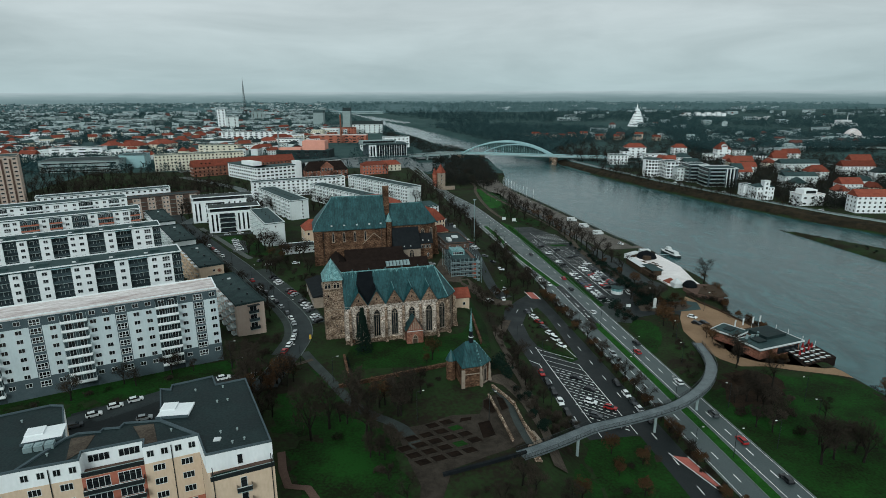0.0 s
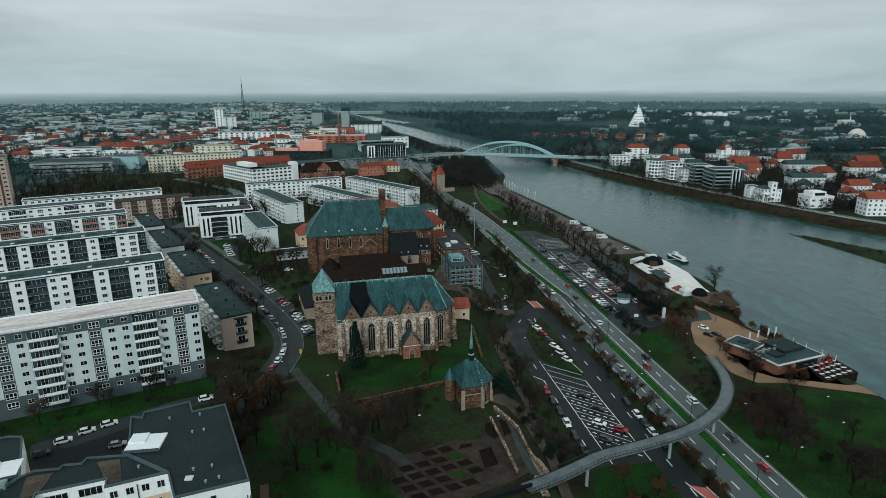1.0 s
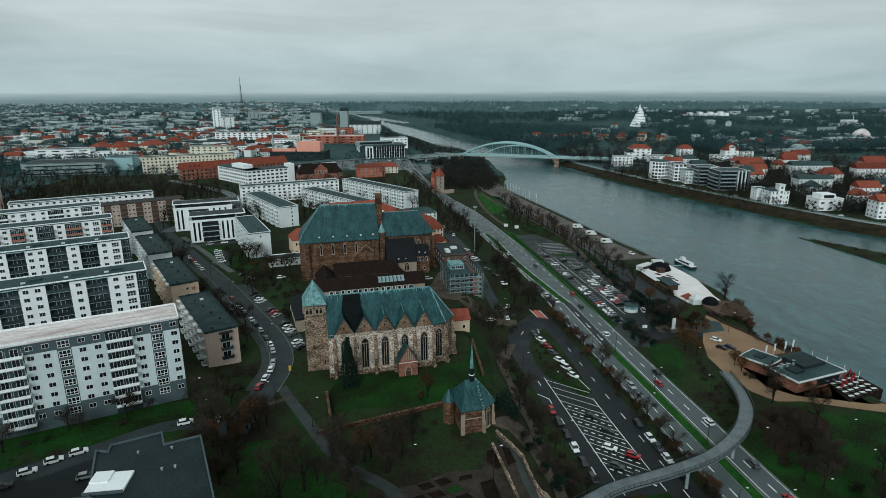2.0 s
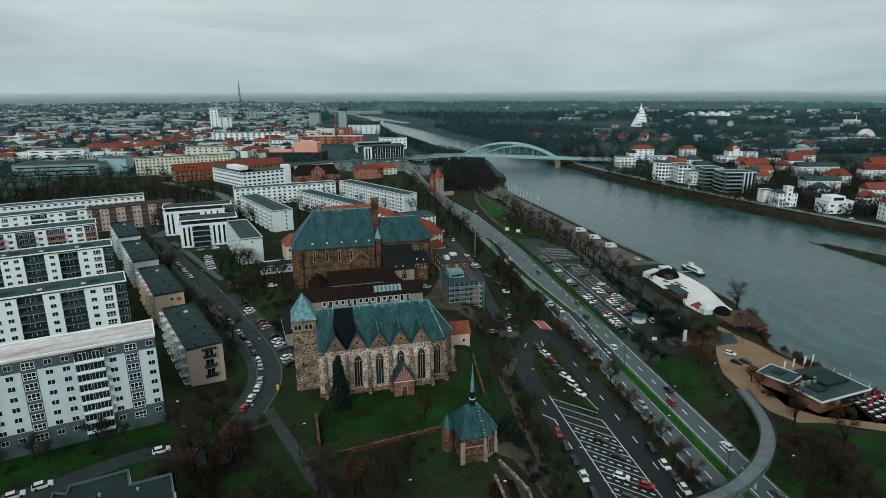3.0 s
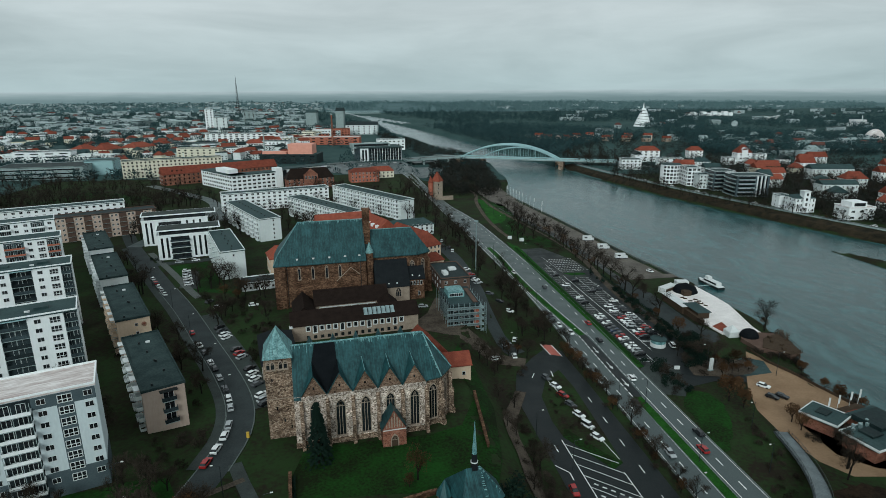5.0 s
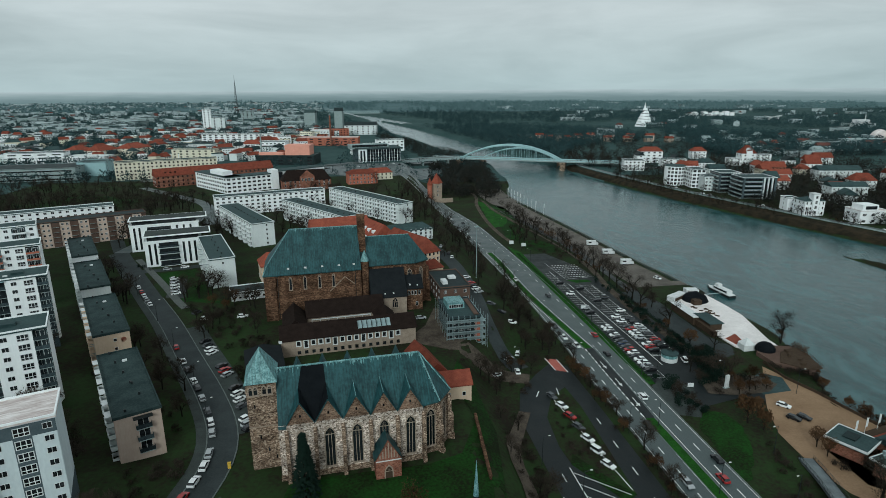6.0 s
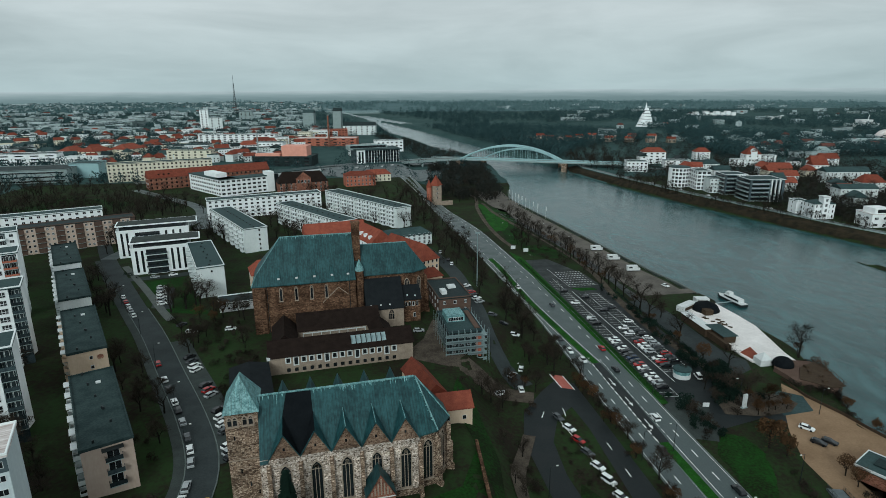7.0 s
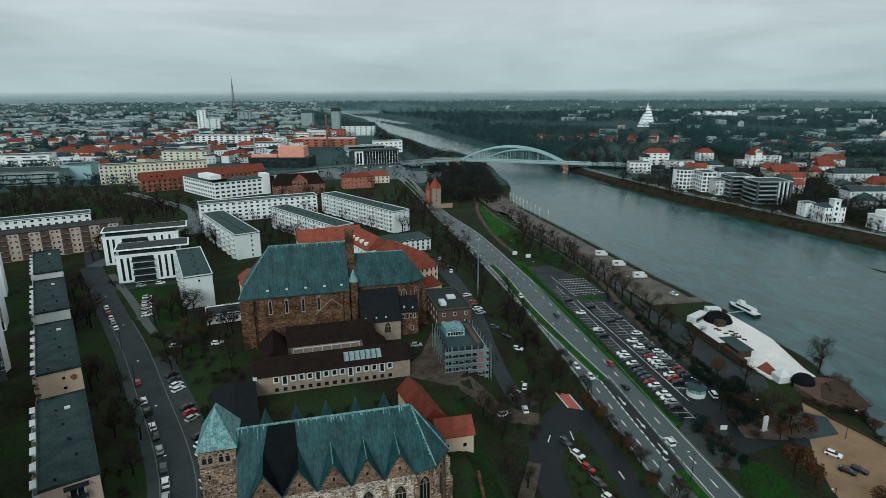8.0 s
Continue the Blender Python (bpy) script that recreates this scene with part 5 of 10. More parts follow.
def monastery_church():
    t = thing("church", "large brown quarry-stone monastery church with steep green copper roof", "church", frame_at(-22.8, 274.6, TERRACE, 6.0))
    L, W, E_, R = 34.0, 18.0, 17.6, 31.6
    part("nave_wall", Geo().box(0, 0, 0, L, W, E_), BROWN_STONE, t, "tall brown quarry-stone wall")
    part("west_pier", Geo().box(-0.7, -0.7, 0, 3.4, -0.003, E_ - 0.8), BROWN_STONE, t)
    g = Geo()
    c = [(-0.9, -0.9, E_ - 0.4), (L, -0.9, E_ - 0.4), (L, W + 0.9, E_ - 0.4), (-0.9, W + 0.9, E_ - 0.4)]
    knee = 1.6
    k = [(0.7, knee, E_ + 2.9), (L, knee, E_ + 2.9), (L, W - knee, E_ + 2.9), (0.7, W - knee, E_ + 2.9)]
    a, b = (9.2, W / 2, R), (L, W / 2, R)
    g.face([c[0], c[1], k[1], k[0]]).face([k[0], k[1], b, a]).face([c[2], c[3], k[3], k[2]]).face([k[2], k[3], a, b]).face([c[3], c[0], k[0], k[3]]).face([k[3], k[0], a])
    g.prism([p[:2] for p in c], E_ - 0.7, E_ - 0.4)
    part("roof", g, COPPER, t, "steep hipped roof of green copper")
    part("east_gable", Geo().face([(L, 0, E_), (L, W, E_), (L, W / 2, R - 0.1)]).face([(L - 0.5, W, E_), (L - 0.5, 0, E_), (L - 0.5, W / 2, R - 0.1)]), BROWN_STONE, t)
    part("ridge_cap", Geo().box(8.9, W / 2 - 0.2, R - 0.15, L, W / 2 + 0.2, R + 0.12), COPPER_PALE, t)
    for x in (8, 14, 20, 26, 31.5):
        d = Geo()
        d.box(x - 0.42, 0.25, E_ + 1.2, x + 0.42, 1.5, E_ + 1.9, 1)
        d.face([(x - 0.6, 0.1, E_ + 1.9), (x + 0.6, 0.1, E_ + 1.9), (x + 0.45, 2.6, E_ + 4.5), (x - 0.45, 2.6, E_ + 4.5)], 0)
        d.face([(x - 0.6, 0.1, E_ + 1.9), (x - 0.45, 2.6, E_ + 4.5), (x - 0.45, 1.2, E_ + 2.2)], 0).face([(x + 0.6, 0.1, E_ + 1.9), (x + 0.45, 1.2, E_ + 2.2), (x + 0.45, 2.6, E_ + 4.5)], 0)
        part("dormer", d, [COPPER, WHITE], t)
    slit = lancet_geo(0.75, 4.6, 1, 0.08).mesh("lancet_window", [DRESSED, GLASS])
    for x in (8.5, 13.6, 18.8, 23.8):
        part("window", slit, None, t, at=pose(x, 0, 11.2))
    part("drainpipe", Geo().tube((4.0, -0.14, 0), (4.0, -0.14, E_ - 0.5), 0.09, 0.09), DARK_METAL, t)
    part("drainpipe", Geo().tube((31.8, -0.14, 0), (31.8, -0.14, E_ - 0.5), 0.09, 0.09), DARK_METAL, t)
    # scar of a lost roof on the wall
    for s in (-1, 1):
        part("old_roofline", Geo().tube((28.0, -0.03, 14.6), (28.0 + s * (5.6 if s < 0 else 3.4), -0.03, 9.4 if s < 0 else 11.6), 0.14, 0.14, 5), DRESSED, t)
    slope = Vector((0, -(W / 2 - knee), -(R - E_ - 2.9)))
    part("pale_runoff", runoff((9.3, W / 2, R + 0.02), (33.6, W / 2, R + 0.02), slope, 60, 1.6, 11), COPPER_PALE, t, "pale weathered streaks on the copper")
    part("hip_cap", Geo().tube((0.7, knee, E_ + 2.95), (9.2, W / 2, R + 0.05), 0.16, 0.16, 6).tube((-0.9, -0.9, E_ - 0.35), (0.7, knee, E_ + 2.95), 0.16, 0.16, 6), COPPER_PALE, t)
    # stair turret
    part("stair_turret", Geo().tube((35.6, 1.6, 0), (35.6, 1.6, E_ + 2.0), 1.5, 1.5, 8), BROWN_STONE, t)
    part("turret_roof", Geo().tube((35.6, 1.6, E_ + 2.0), (35.6, 1.6, E_ + 6.2), 1.75, 0.05, 8), COPPER_PALE, t)
    part("chimney_turret", Geo().box(33.9, 5.6, E_ - 2, 36.6, 8.4, 35.6).box(33.7, 5.4, 35.6, 36.8, 8.6, 36.1), BROWN_STONE, t, "dark stone bell turret above the chancel arch")
    # choir
    cx0, cy0, cy1, CR = 36.0, 3.2, 14.8, 27.0
    plan = [(L, cy0), (55.0, cy0), (60.0, cy0 + 3.2), (60.0, cy1 - 3.2), (55.0, cy1), (L, cy1)]
    part("choir_wall", Geo().prism(plan, 0, E_ - 0.6), BROWN_STONE, t)
    eave = [(L, cy0 - 0.8), (55.3, cy0 - 0.8), (60.9, cy0 + 2.9), (60.9, cy1 - 2.9), (55.3, cy1 + 0.8), (L, cy1 + 0.8)]
    z, m = E_ - 0.4, (cy0 + cy1) / 2
    p0, p1 = (L, m, CR), (53.6, m, CR)
    g = Geo()
    g.face([(*eave[0], z), (*eave[1], z), p1, p0]).face([(*eave[4], z), (*eave[5], z), p0, p1])
    for q, r in ((1, 2), (2, 3), (3, 4)):
        g.face([(*eave[q], z), (*eave[r], z), p1])
    g.prism(eave, z - 0.3, z)
    part("choir_roof", g, COPPER, t)
    part("ridge_cap", Geo().box(L, m - 0.2, CR - 0.12, 53.6, m + 0.2, CR + 0.12), COPPER_PALE, t)
    win = lancet_geo(1.6, 8.0).mesh("lancet_window", [DRESSED, GLASS])
    but = buttress_geo(1.0, 1.5, 14.0).mesh("buttress", [BROWN_STONE])
    part("window", win, None, t, at=pose(52.8, cy0, 6.5))
    for p, q in zip(plan[1:], plan[2:4]):
        yaw = math.degrees(math.atan2(q[1] - p[1], q[0] - p[0]))
        part("window", win, None, t, at=pose((p[0] + q[0]) / 2, (p[1] + q[1]) / 2, 6.5, 0, 0, yaw))
        part("buttress", but, None, t, at=pose(p[0], p[1], 0, 0, 0, yaw - 20))
    part("buttress", but, None, t, at=pose(60.0, cy0 + 3.2, 0, 0, 0, 60))
    # sacristy and chapter house under slate roofs
    part("sacristy_wall", Geo().box(37.4, -5.2, 0, 50.0, cy0 - 0.01, 7.0), DRESSED, t, "pale sandstone sacristy")
    part("sacristy_roof", Geo().face([(36.9, -5.6, 6.9), (50.3, -5.6, 6.9), (50.3, cy0 - 0.85, 16.0), (36.9, cy0 - 0.85, 16.0)]).face([(36.9, -5.6, 6.9), (36.9, cy0 - 0.85, 16.0), (36.9, cy0 - 0.85, 6.9)])
         .face([(50.3, -5.6, 6.9), (50.3, cy0 - 0.85, 6.9), (50.3, cy0 - 0.85, 16.0)]).box(36.9, -5.6, 6.7, 50.3, cy0 - 0.85, 6.89), SLATE, t, "dark slate lean-to roof")
    part("window", lancet_geo(1.9, 3.6), [DRESSED, GLASS], t, at=pose(45.6, -5.2, 2.8))
    part("annex_wall", Geo().box(50.4, -2.4, 0, 56.6, cy0 - 0.01, 8.6), BROWN_STONE, t)
    part("annex_roof", Geo().face([(50.4, -2.8, 8.5), (57.0, -2.8, 8.5), (57.0, cy0 - 0.85, 12.6), (50.4, cy0 - 0.85, 12.6)]).box(50.4, -2.8, 8.3, 57.0, cy0 - 0.85, 8.49), SLATE, t)
    for x in (51.4, 52.7, 54.0, 55.3):
        put_window(t, x, -2.4, 6.0, 0.8, 1.7, 1)
    put_window(t, 54.4, -2.4, 1.6, 0.9, 1.7, 1)
    for x, y, z in ((38.6, -1, 10.9), (41.2, -1.6, 10.4), (38.6, -4.4, 8.2), (42.0, -4.4, 8.2), (45.2, -4.4, 8.2), (52.0, -1.2, 9.9), (54.8, -1.5, 9.6)):
        part("skylight", Geo().box(x - 0.25, y - 0.3, z - 0.5, x + 0.25, y + 0.3, z + 0.12), WHITE, t)
    return t


monastery_church()


def cloister():
    t = thing("cloister_building", "two-storey sandstone cloister wing with white windows and dark brown tiled roof", "building", frame_at(-14.4, 242.6, TERRACE, 7.5))
    L, D, E_, R = 43.0, 9.0, 5.6, 9.2
    part("wall", Geo().box(0, 0, 0, L, D, E_), DRESSED, t)
    part("roof", gable_roof_geo(0, 0, L, D, E_, R - E_), BROWN_TILE, t)
    for i in range(15):
        x = 5.4 + i * 2.26
        big = i in (1, 5, 9, 13)
        put_window(t, x, 0, 3.2 if not big else 2.4, 1.65, 2.0 if not big else 2.9, 1, bar=0.3)
        put_window(t, x, 0, 0.5, 1.2, 1.3, 1, frame_mat=DRESSED)
    slope = (R - E_) / (D / 2 + 0.4)
    for i in range(7):
        x = 24.3 + i * 1.55
        part("skylight", Geo().face([(x, 1.0, E_ + 1.4 * slope + 0.05), (x + 1.3, 1.0, E_ + 1.4 * slope + 0.05), (x + 1.3, 3.4, E_ + 3.8 * slope + 0.05), (x, 3.4, E_ + 3.8 * slope + 0.05)])
             .box(x - 0.06, 1.0, E_ + 1.2 * slope, x, 3.4, E_ + 3.8 * slope + 0.1), STEEL, t)
    part("gutter_end", Geo().box(-0.6, -0.5, E_ - 0.6, 0.4, 0.4, E_ + 0.2), WHITE, t)
    # wings round the court
    part("west_wing", Geo().box(1, D + 0.3, 0, 8.5, 26.0, 4.6), DRESSED, t)
    part("west_roof", gable_roof_geo(1, D + 0.3, 8.5, 26.0, 4.6, 4.0, along="y"), BROWN_TILE, t)
    part("north_wing", Geo().box(8.8, 19.5, 0, 36.0, 25.6, 4.6), DRESSED, t)
    part("north_roof", Geo().face([(8.6, 18.9, 4.7), (36.4, 18.9, 4.7), (36.4, 26.0, 8.8), (8.6, 26.0, 8.8)]).face([(8.6, 18.9, 4.7), (8.6, 26.0, 8.8), (8.6, 26.0, 4.7)]).face([(36.4, 18.9, 4.7), (36.4, 26.0, 4.7), (36.4, 26.0, 8.8)]), BROWN_TILE, t)
    part("east_wing", Geo().box(32.0, D + 0.3, 0, 38.6, 19.2, 4.4), DRESSED, t)
    part("east_roof", gable_roof_geo(32.0, D + 0.3, 38.6, 19.2, 4.4, 3.2, along="y"), BROWN_TILE, t)
    g = Geo()
    for i in range(8):
        g.box(10.4 + i * 2.9, 18.6, 0, 10.6 + i * 2.9, 18.8, 4.4)
    g.box(10.4, 18.6, 4.1, 31.0, 18.8, 4.4)
    part("arcade", g, WHITE, t, "pale posts of the court's arcade")
    return t


cloister()


def small_chapel():
    t = thing("chapel", "small brown stone Gothic chapel with copper roof and thin spire", "chapel", frame_at(26.4, 147.6, 8.0, 8.0))
    plan = [(0, 0), (5.2, 0), (8.6, 2.6), (8.6, 7.0), (5.2, 9.6), (0, 9.6)]
    H, R = 7.0, 12.5
    part("wall", Geo().prism([p for p in plan], -1.5, H), BROWN_STONE, t)
    eave = [(-0.5, -0.5), (5.5, -0.5), (9.2, 2.3), (9.2, 7.3), (5.5, 10.1), (-0.5, 10.1)]
    a, b = (2.2, 4.8, R), (5.0, 4.8, R)
    g = Geo()
    g.face([(*eave[0], H), (*eave[1], H), b, a]).face([(*eave[1], H), (*eave[2], H), b]).face([(*eave[2], H), (*eave[3], H), b]).face([(*eave[3], H), (*eave[4], H), b])
    g.face([(*eave[4], H), (*eave[5], H), a, b]).face([(*eave[5], H), (*eave[0], H), a]).prism(eave, H - 0.25, H)
    part("roof", g, COPPER, t, "green copper hipped roof")
    part("pale_runoff", runoff((*eave[1], H + 0.05), (*b[:2], R + 0.03), (-0.8, 0.1, 0.0), 16, 1.2, 21).add(runoff((*eave[2], H + 0.05), (*b[:2], R + 0.03), (-0.5, -0.6, -0.2), 14, 1.0, 22)), COPPER_PALE, t)
    part("ridge_turret", Geo().box(3.25, 4.3, R - 1.4, 4.35, 5.3, R + 1.2).tube((3.8, 4.8, R + 1.2), (3.8, 4.8, R + 3.0), 0.62, 0.5, 8), SLATE, t)
    part("spire", Geo().tube((3.8, 4.8, R + 3.0), (3.8, 4.8, R + 9.9), 0.5, 0.03, 8), COPPER_PALE, t, "thin pale copper spire")
    part("collar", Geo().tube((3.8, 4.8, R + 1.15), (3.8, 4.8, R + 1.35), 0.75, 0.75, 8), WHITE, t)
    win = lancet_geo(1.3, 5.0, 2).mesh("lancet_window", [DRESSED, GLASS])
    but = buttress_geo(0.6, 0.7, 5.6).mesh("buttress", [DRESSED])
    for p, q in ((plan[1], plan[2]), (plan[2], plan[3])):
        yaw = math.degrees(math.atan2(q[1] - p[1], q[0] - p[0]))
        part("window", win, None, t, at=pose((p[0] + q[0]) / 2, (p[1] + q[1]) / 2, 1.0, 0, 0, yaw))
        part("buttress", but, None, t, at=pose(p[0], p[1], 0, 0, 0, yaw - 20))
        part("buttress", but, None, t, at=pose(q[0], q[1], 0, 0, 0, yaw + 20))
    part("stair_tower", Geo().tube((-1.6, 6.5, -1.5), (-1.6, 6.5, H - 0.4), 1.4, 1.4, 8), BROWN_STONE, t)
    part("stair_roof", Geo().tube((-1.6, 6.5, H - 0.4), (-1.6, 6.5, H + 2.6), 1.7, 0.1, 8), COPPER, t)
    part("corner_pier", Geo().box(-0.5, -0.4, -1.5, 0.5, -0.003, H - 1), DRESSED, t)
    part("string_course", Geo().box(-0.05, -0.12, 4.4, 5.2, -0.003, 4.65), DRESSED, t)
    return t


small_chapel()


# ---- roads, car parks, lawns ----
def road_details():
    piece("median", ribbon([(90.5, 10), (90.6, 110), (90.4, 170), (89.9, 206)], -1.3, 1.3, 0.16), VERGE, "narrow grass median between the carriageways", "median", "structure")
    piece("median", ribbon([(90.2, 252), (86.6, 289), (84.6, 318), (83.7, 362), (82.4, 380)], -1.2, 1.2, 0.16), VERGE, "narrow grass median between the carriageways", "median", "structure")
    for a, b in ((-1.55, -1.3), (1.3, 1.55)):
        piece("kerb", ribbon([(90.5, 10), (90.6, 110), (90.4, 170), (89.9, 206)], a, b, 0.2, cross=1, thick=0.2), KERB, "pale kerb stones along the median", "kerb", "structure")
        piece("kerb", ribbon([(90.2, 252), (86.6, 289), (84.6, 318), (83.7, 362), (82.4, 380)], a, b, 0.2, cross=1, thick=0.2), KERB, "pale kerb stones along the median", "kerb", "structure")
    for a, b in ((-8.6, -8.3), (8.1, 8.4)):
        piece("kerb", ribbon(ROAD, a, b, 0.2, cross=1, thick=0.2), KERB, "kerb stones along the road", "kerb", "structure")
    piece("turning_lane", ribbon([(89.9, 206), (90.4, 230), (90.2, 252)], -1.6, 1.6, 0.10), DARK_ASPHALT, "dark asphalt turning lane", "road", "structure")
    line = curve_points(ROAD, 1.0)
    lines = Geo()

    def stroke(i0, i1, off, wide=0.16, dz=0.115):
        for i in range(i0, min(i1, len(line) - 1)):
            d = line[i + 1] - line[i]
            s = Vector((d.y, -d.x)).normalized()
            a, b = line[i], line[i + 1]
            lines.face([(*(a + s * (off - wide)), land(*(a + s * off)) + dz), (*(a + s * (off + wide)), land(*(a + s * off)) + dz), (*(b + s * (off + wide)), land(*(b + s * off)) + dz), (*(b + s * (off - wide)), land(*(b + s * off)) + dz)])

    for off in (-5.0, 4.8):
        for i in range(0, len(line), 9):
            stroke(i, i + 3, off)
    for off in (-1.9, 1.9):
        stroke(0, 197, off, 0.11)
    for off in (-7.9, 7.8):
        stroke(0, len(line), off, 0.09)
    for i in range(197, 243, 3):
        stroke(i, i + 2, -1.9, 0.2)
        stroke(i, i + 2, 1.9, 0.1)
    for y in (214, 226, 238):
        lines.box(90.1, y, 0.115, 90.4, y + 3.4, 0.12).face([(89.6, y, 0.12), (90.9, y, 0.12), (90.25, y - 1.8, 0.12)])
    for off in (-1.9, 1.9):
        edge = curve_points([(90.2, 252), (86.6, 289), (84.6, 318), (83.7, 362), (82.4, 380)], 2.0)
        for a, b in zip(edge, edge[1:]):
            s = Vector((b.y - a.y, a.x - b.x)).normalized()
            lines.face([(*(p + s * (off + w)), land(*(p + s * off)) + 0.115) for p, w in ((a, -0.11), (a, 0.11), (b, 0.11), (b, -0.11))])
    piece("road_marking", lines, LINE, "white lane lines and arrows on the asphalt", "road marking", "structure")


road_details()


def west_car_park():
    poly = [(71.6, 104), (71.6, 130.5), (57.4, 130.5), (55.4, 150), (54.4, 190), (54.0, 212), (58.0, 226), (66, 236), (73, 243), (78, 240), (78.6, 215), (79.2, 150), (79.4, 104)]
    drape("car_park", poly, DARK_ASPHALT, 0.07, 6, "dark asphalt car park and access lanes beside the road", "car park")
    drape("verge", [(61, 189), (60.4, 197), (61.6, 210.6), (66.3, 221), (72.4, 226.5), (73.2, 215), (72.7, 200), (72.2, 186), (71.8, 177), (68.5, 174.6)], EARTH, 0.14, 5, "dark grassy island in the car park", "verge")
    drape("verge", [(60.9, 189.4), (68.4, 174.4), (71.9, 176.6), (69.0, 181), (62.6, 193.5)], LAWN, 0.17, 5, "green grass edge of the car park island", "verge")
    g = Geo()

    def bar(a, b, wide=0.12, dz=0.2):
        a, b = Vector(a), Vector(b)
        s = Vector((b.y - a.y, a.x - b.x)).normalized() * wide
        g.face([(*(a - s), land(*a) + dz), (*(a + s), land(*a) + dz), (*(b + s), land(*b) + dz), (*(b - s), land(*b) + dz)])

    bar((60.0, 188), (61.1, 131))
    bar((70.4, 173), (71.2, 131))
    bar((66, 224), (71.5, 178), 0.1)
    for i in range(11):
        y = 186 - i * 4.2
        bar((60.3, y), (70.6, y - 9.5), 0.1)
        if y < 176:
            for j in range(6):
                x = 61.6 + j * 1.5
                mid = y - 2.1 - 0.922 * (x - 60.3)
                bar((x, mid), (x + 0.8, mid - 0.74), 0.22)
    for y in range(106, 215, 11):
        bar((75.2, y), (75.2, y + 3), 0.13)
        if 131 < y < 190:
            bar((57.4, y), (57.4, y + 3), 0.13)
    bar((62, 222), (63.6, 225), 0.14)
    bar((69.5, 226), (69.0, 222), 0.14)
    bar((54.8, 178), (57.2, 175), 0.14)
    piece("road_marking", g, LINE, "white bay lines and hatching of the car park", "road marking", "structure")
    drape("red_crossing", [(72.6, 246.5), (76.0, 245.0), (76.6, 236.0), (73.4, 237.6)], RED_PAINT, 0.12, 4, "red painted lane crossing edged in white", "road marking")
    for a, b in (((72.4, 246.6), (73.2, 237.5)), ((76.1, 245.1), (76.8, 235.8))):
        a, b = Vector(a), Vector(b)
        s = Vector((0.16, 0))
        piece("road_marking", Geo().face([(*(a - s), land(*a) + 0.13), (*(a + s), land(*a) + 0.13), (*(b + s), land(*b) + 0.13), (*(b - s), land(*b) + 0.13)]), LINE, "white edge line of the red crossing", "road marking", "structure")
    drape("red_crossing", [(75.5, 121), (79.0, 119.5), (80.6, 108), (79.8, 108)], RED_PAINT, 0.12, 4, "red painted wedge where the lane begins", "road marking")
    piece("road_marking", ribbon([(75.2, 122), (79.5, 107)], -0.13, 0.13, 0.14, cross=1), LINE, "white edge line of the red wedge", "road marking", "structure")
    piece("road_marking", ribbon([(79.2, 120), (81.0, 107)], -0.13, 0.13, 0.14, cross=1), LINE, "white edge line of the red wedge", "road marking", "structure")


west_car_park()


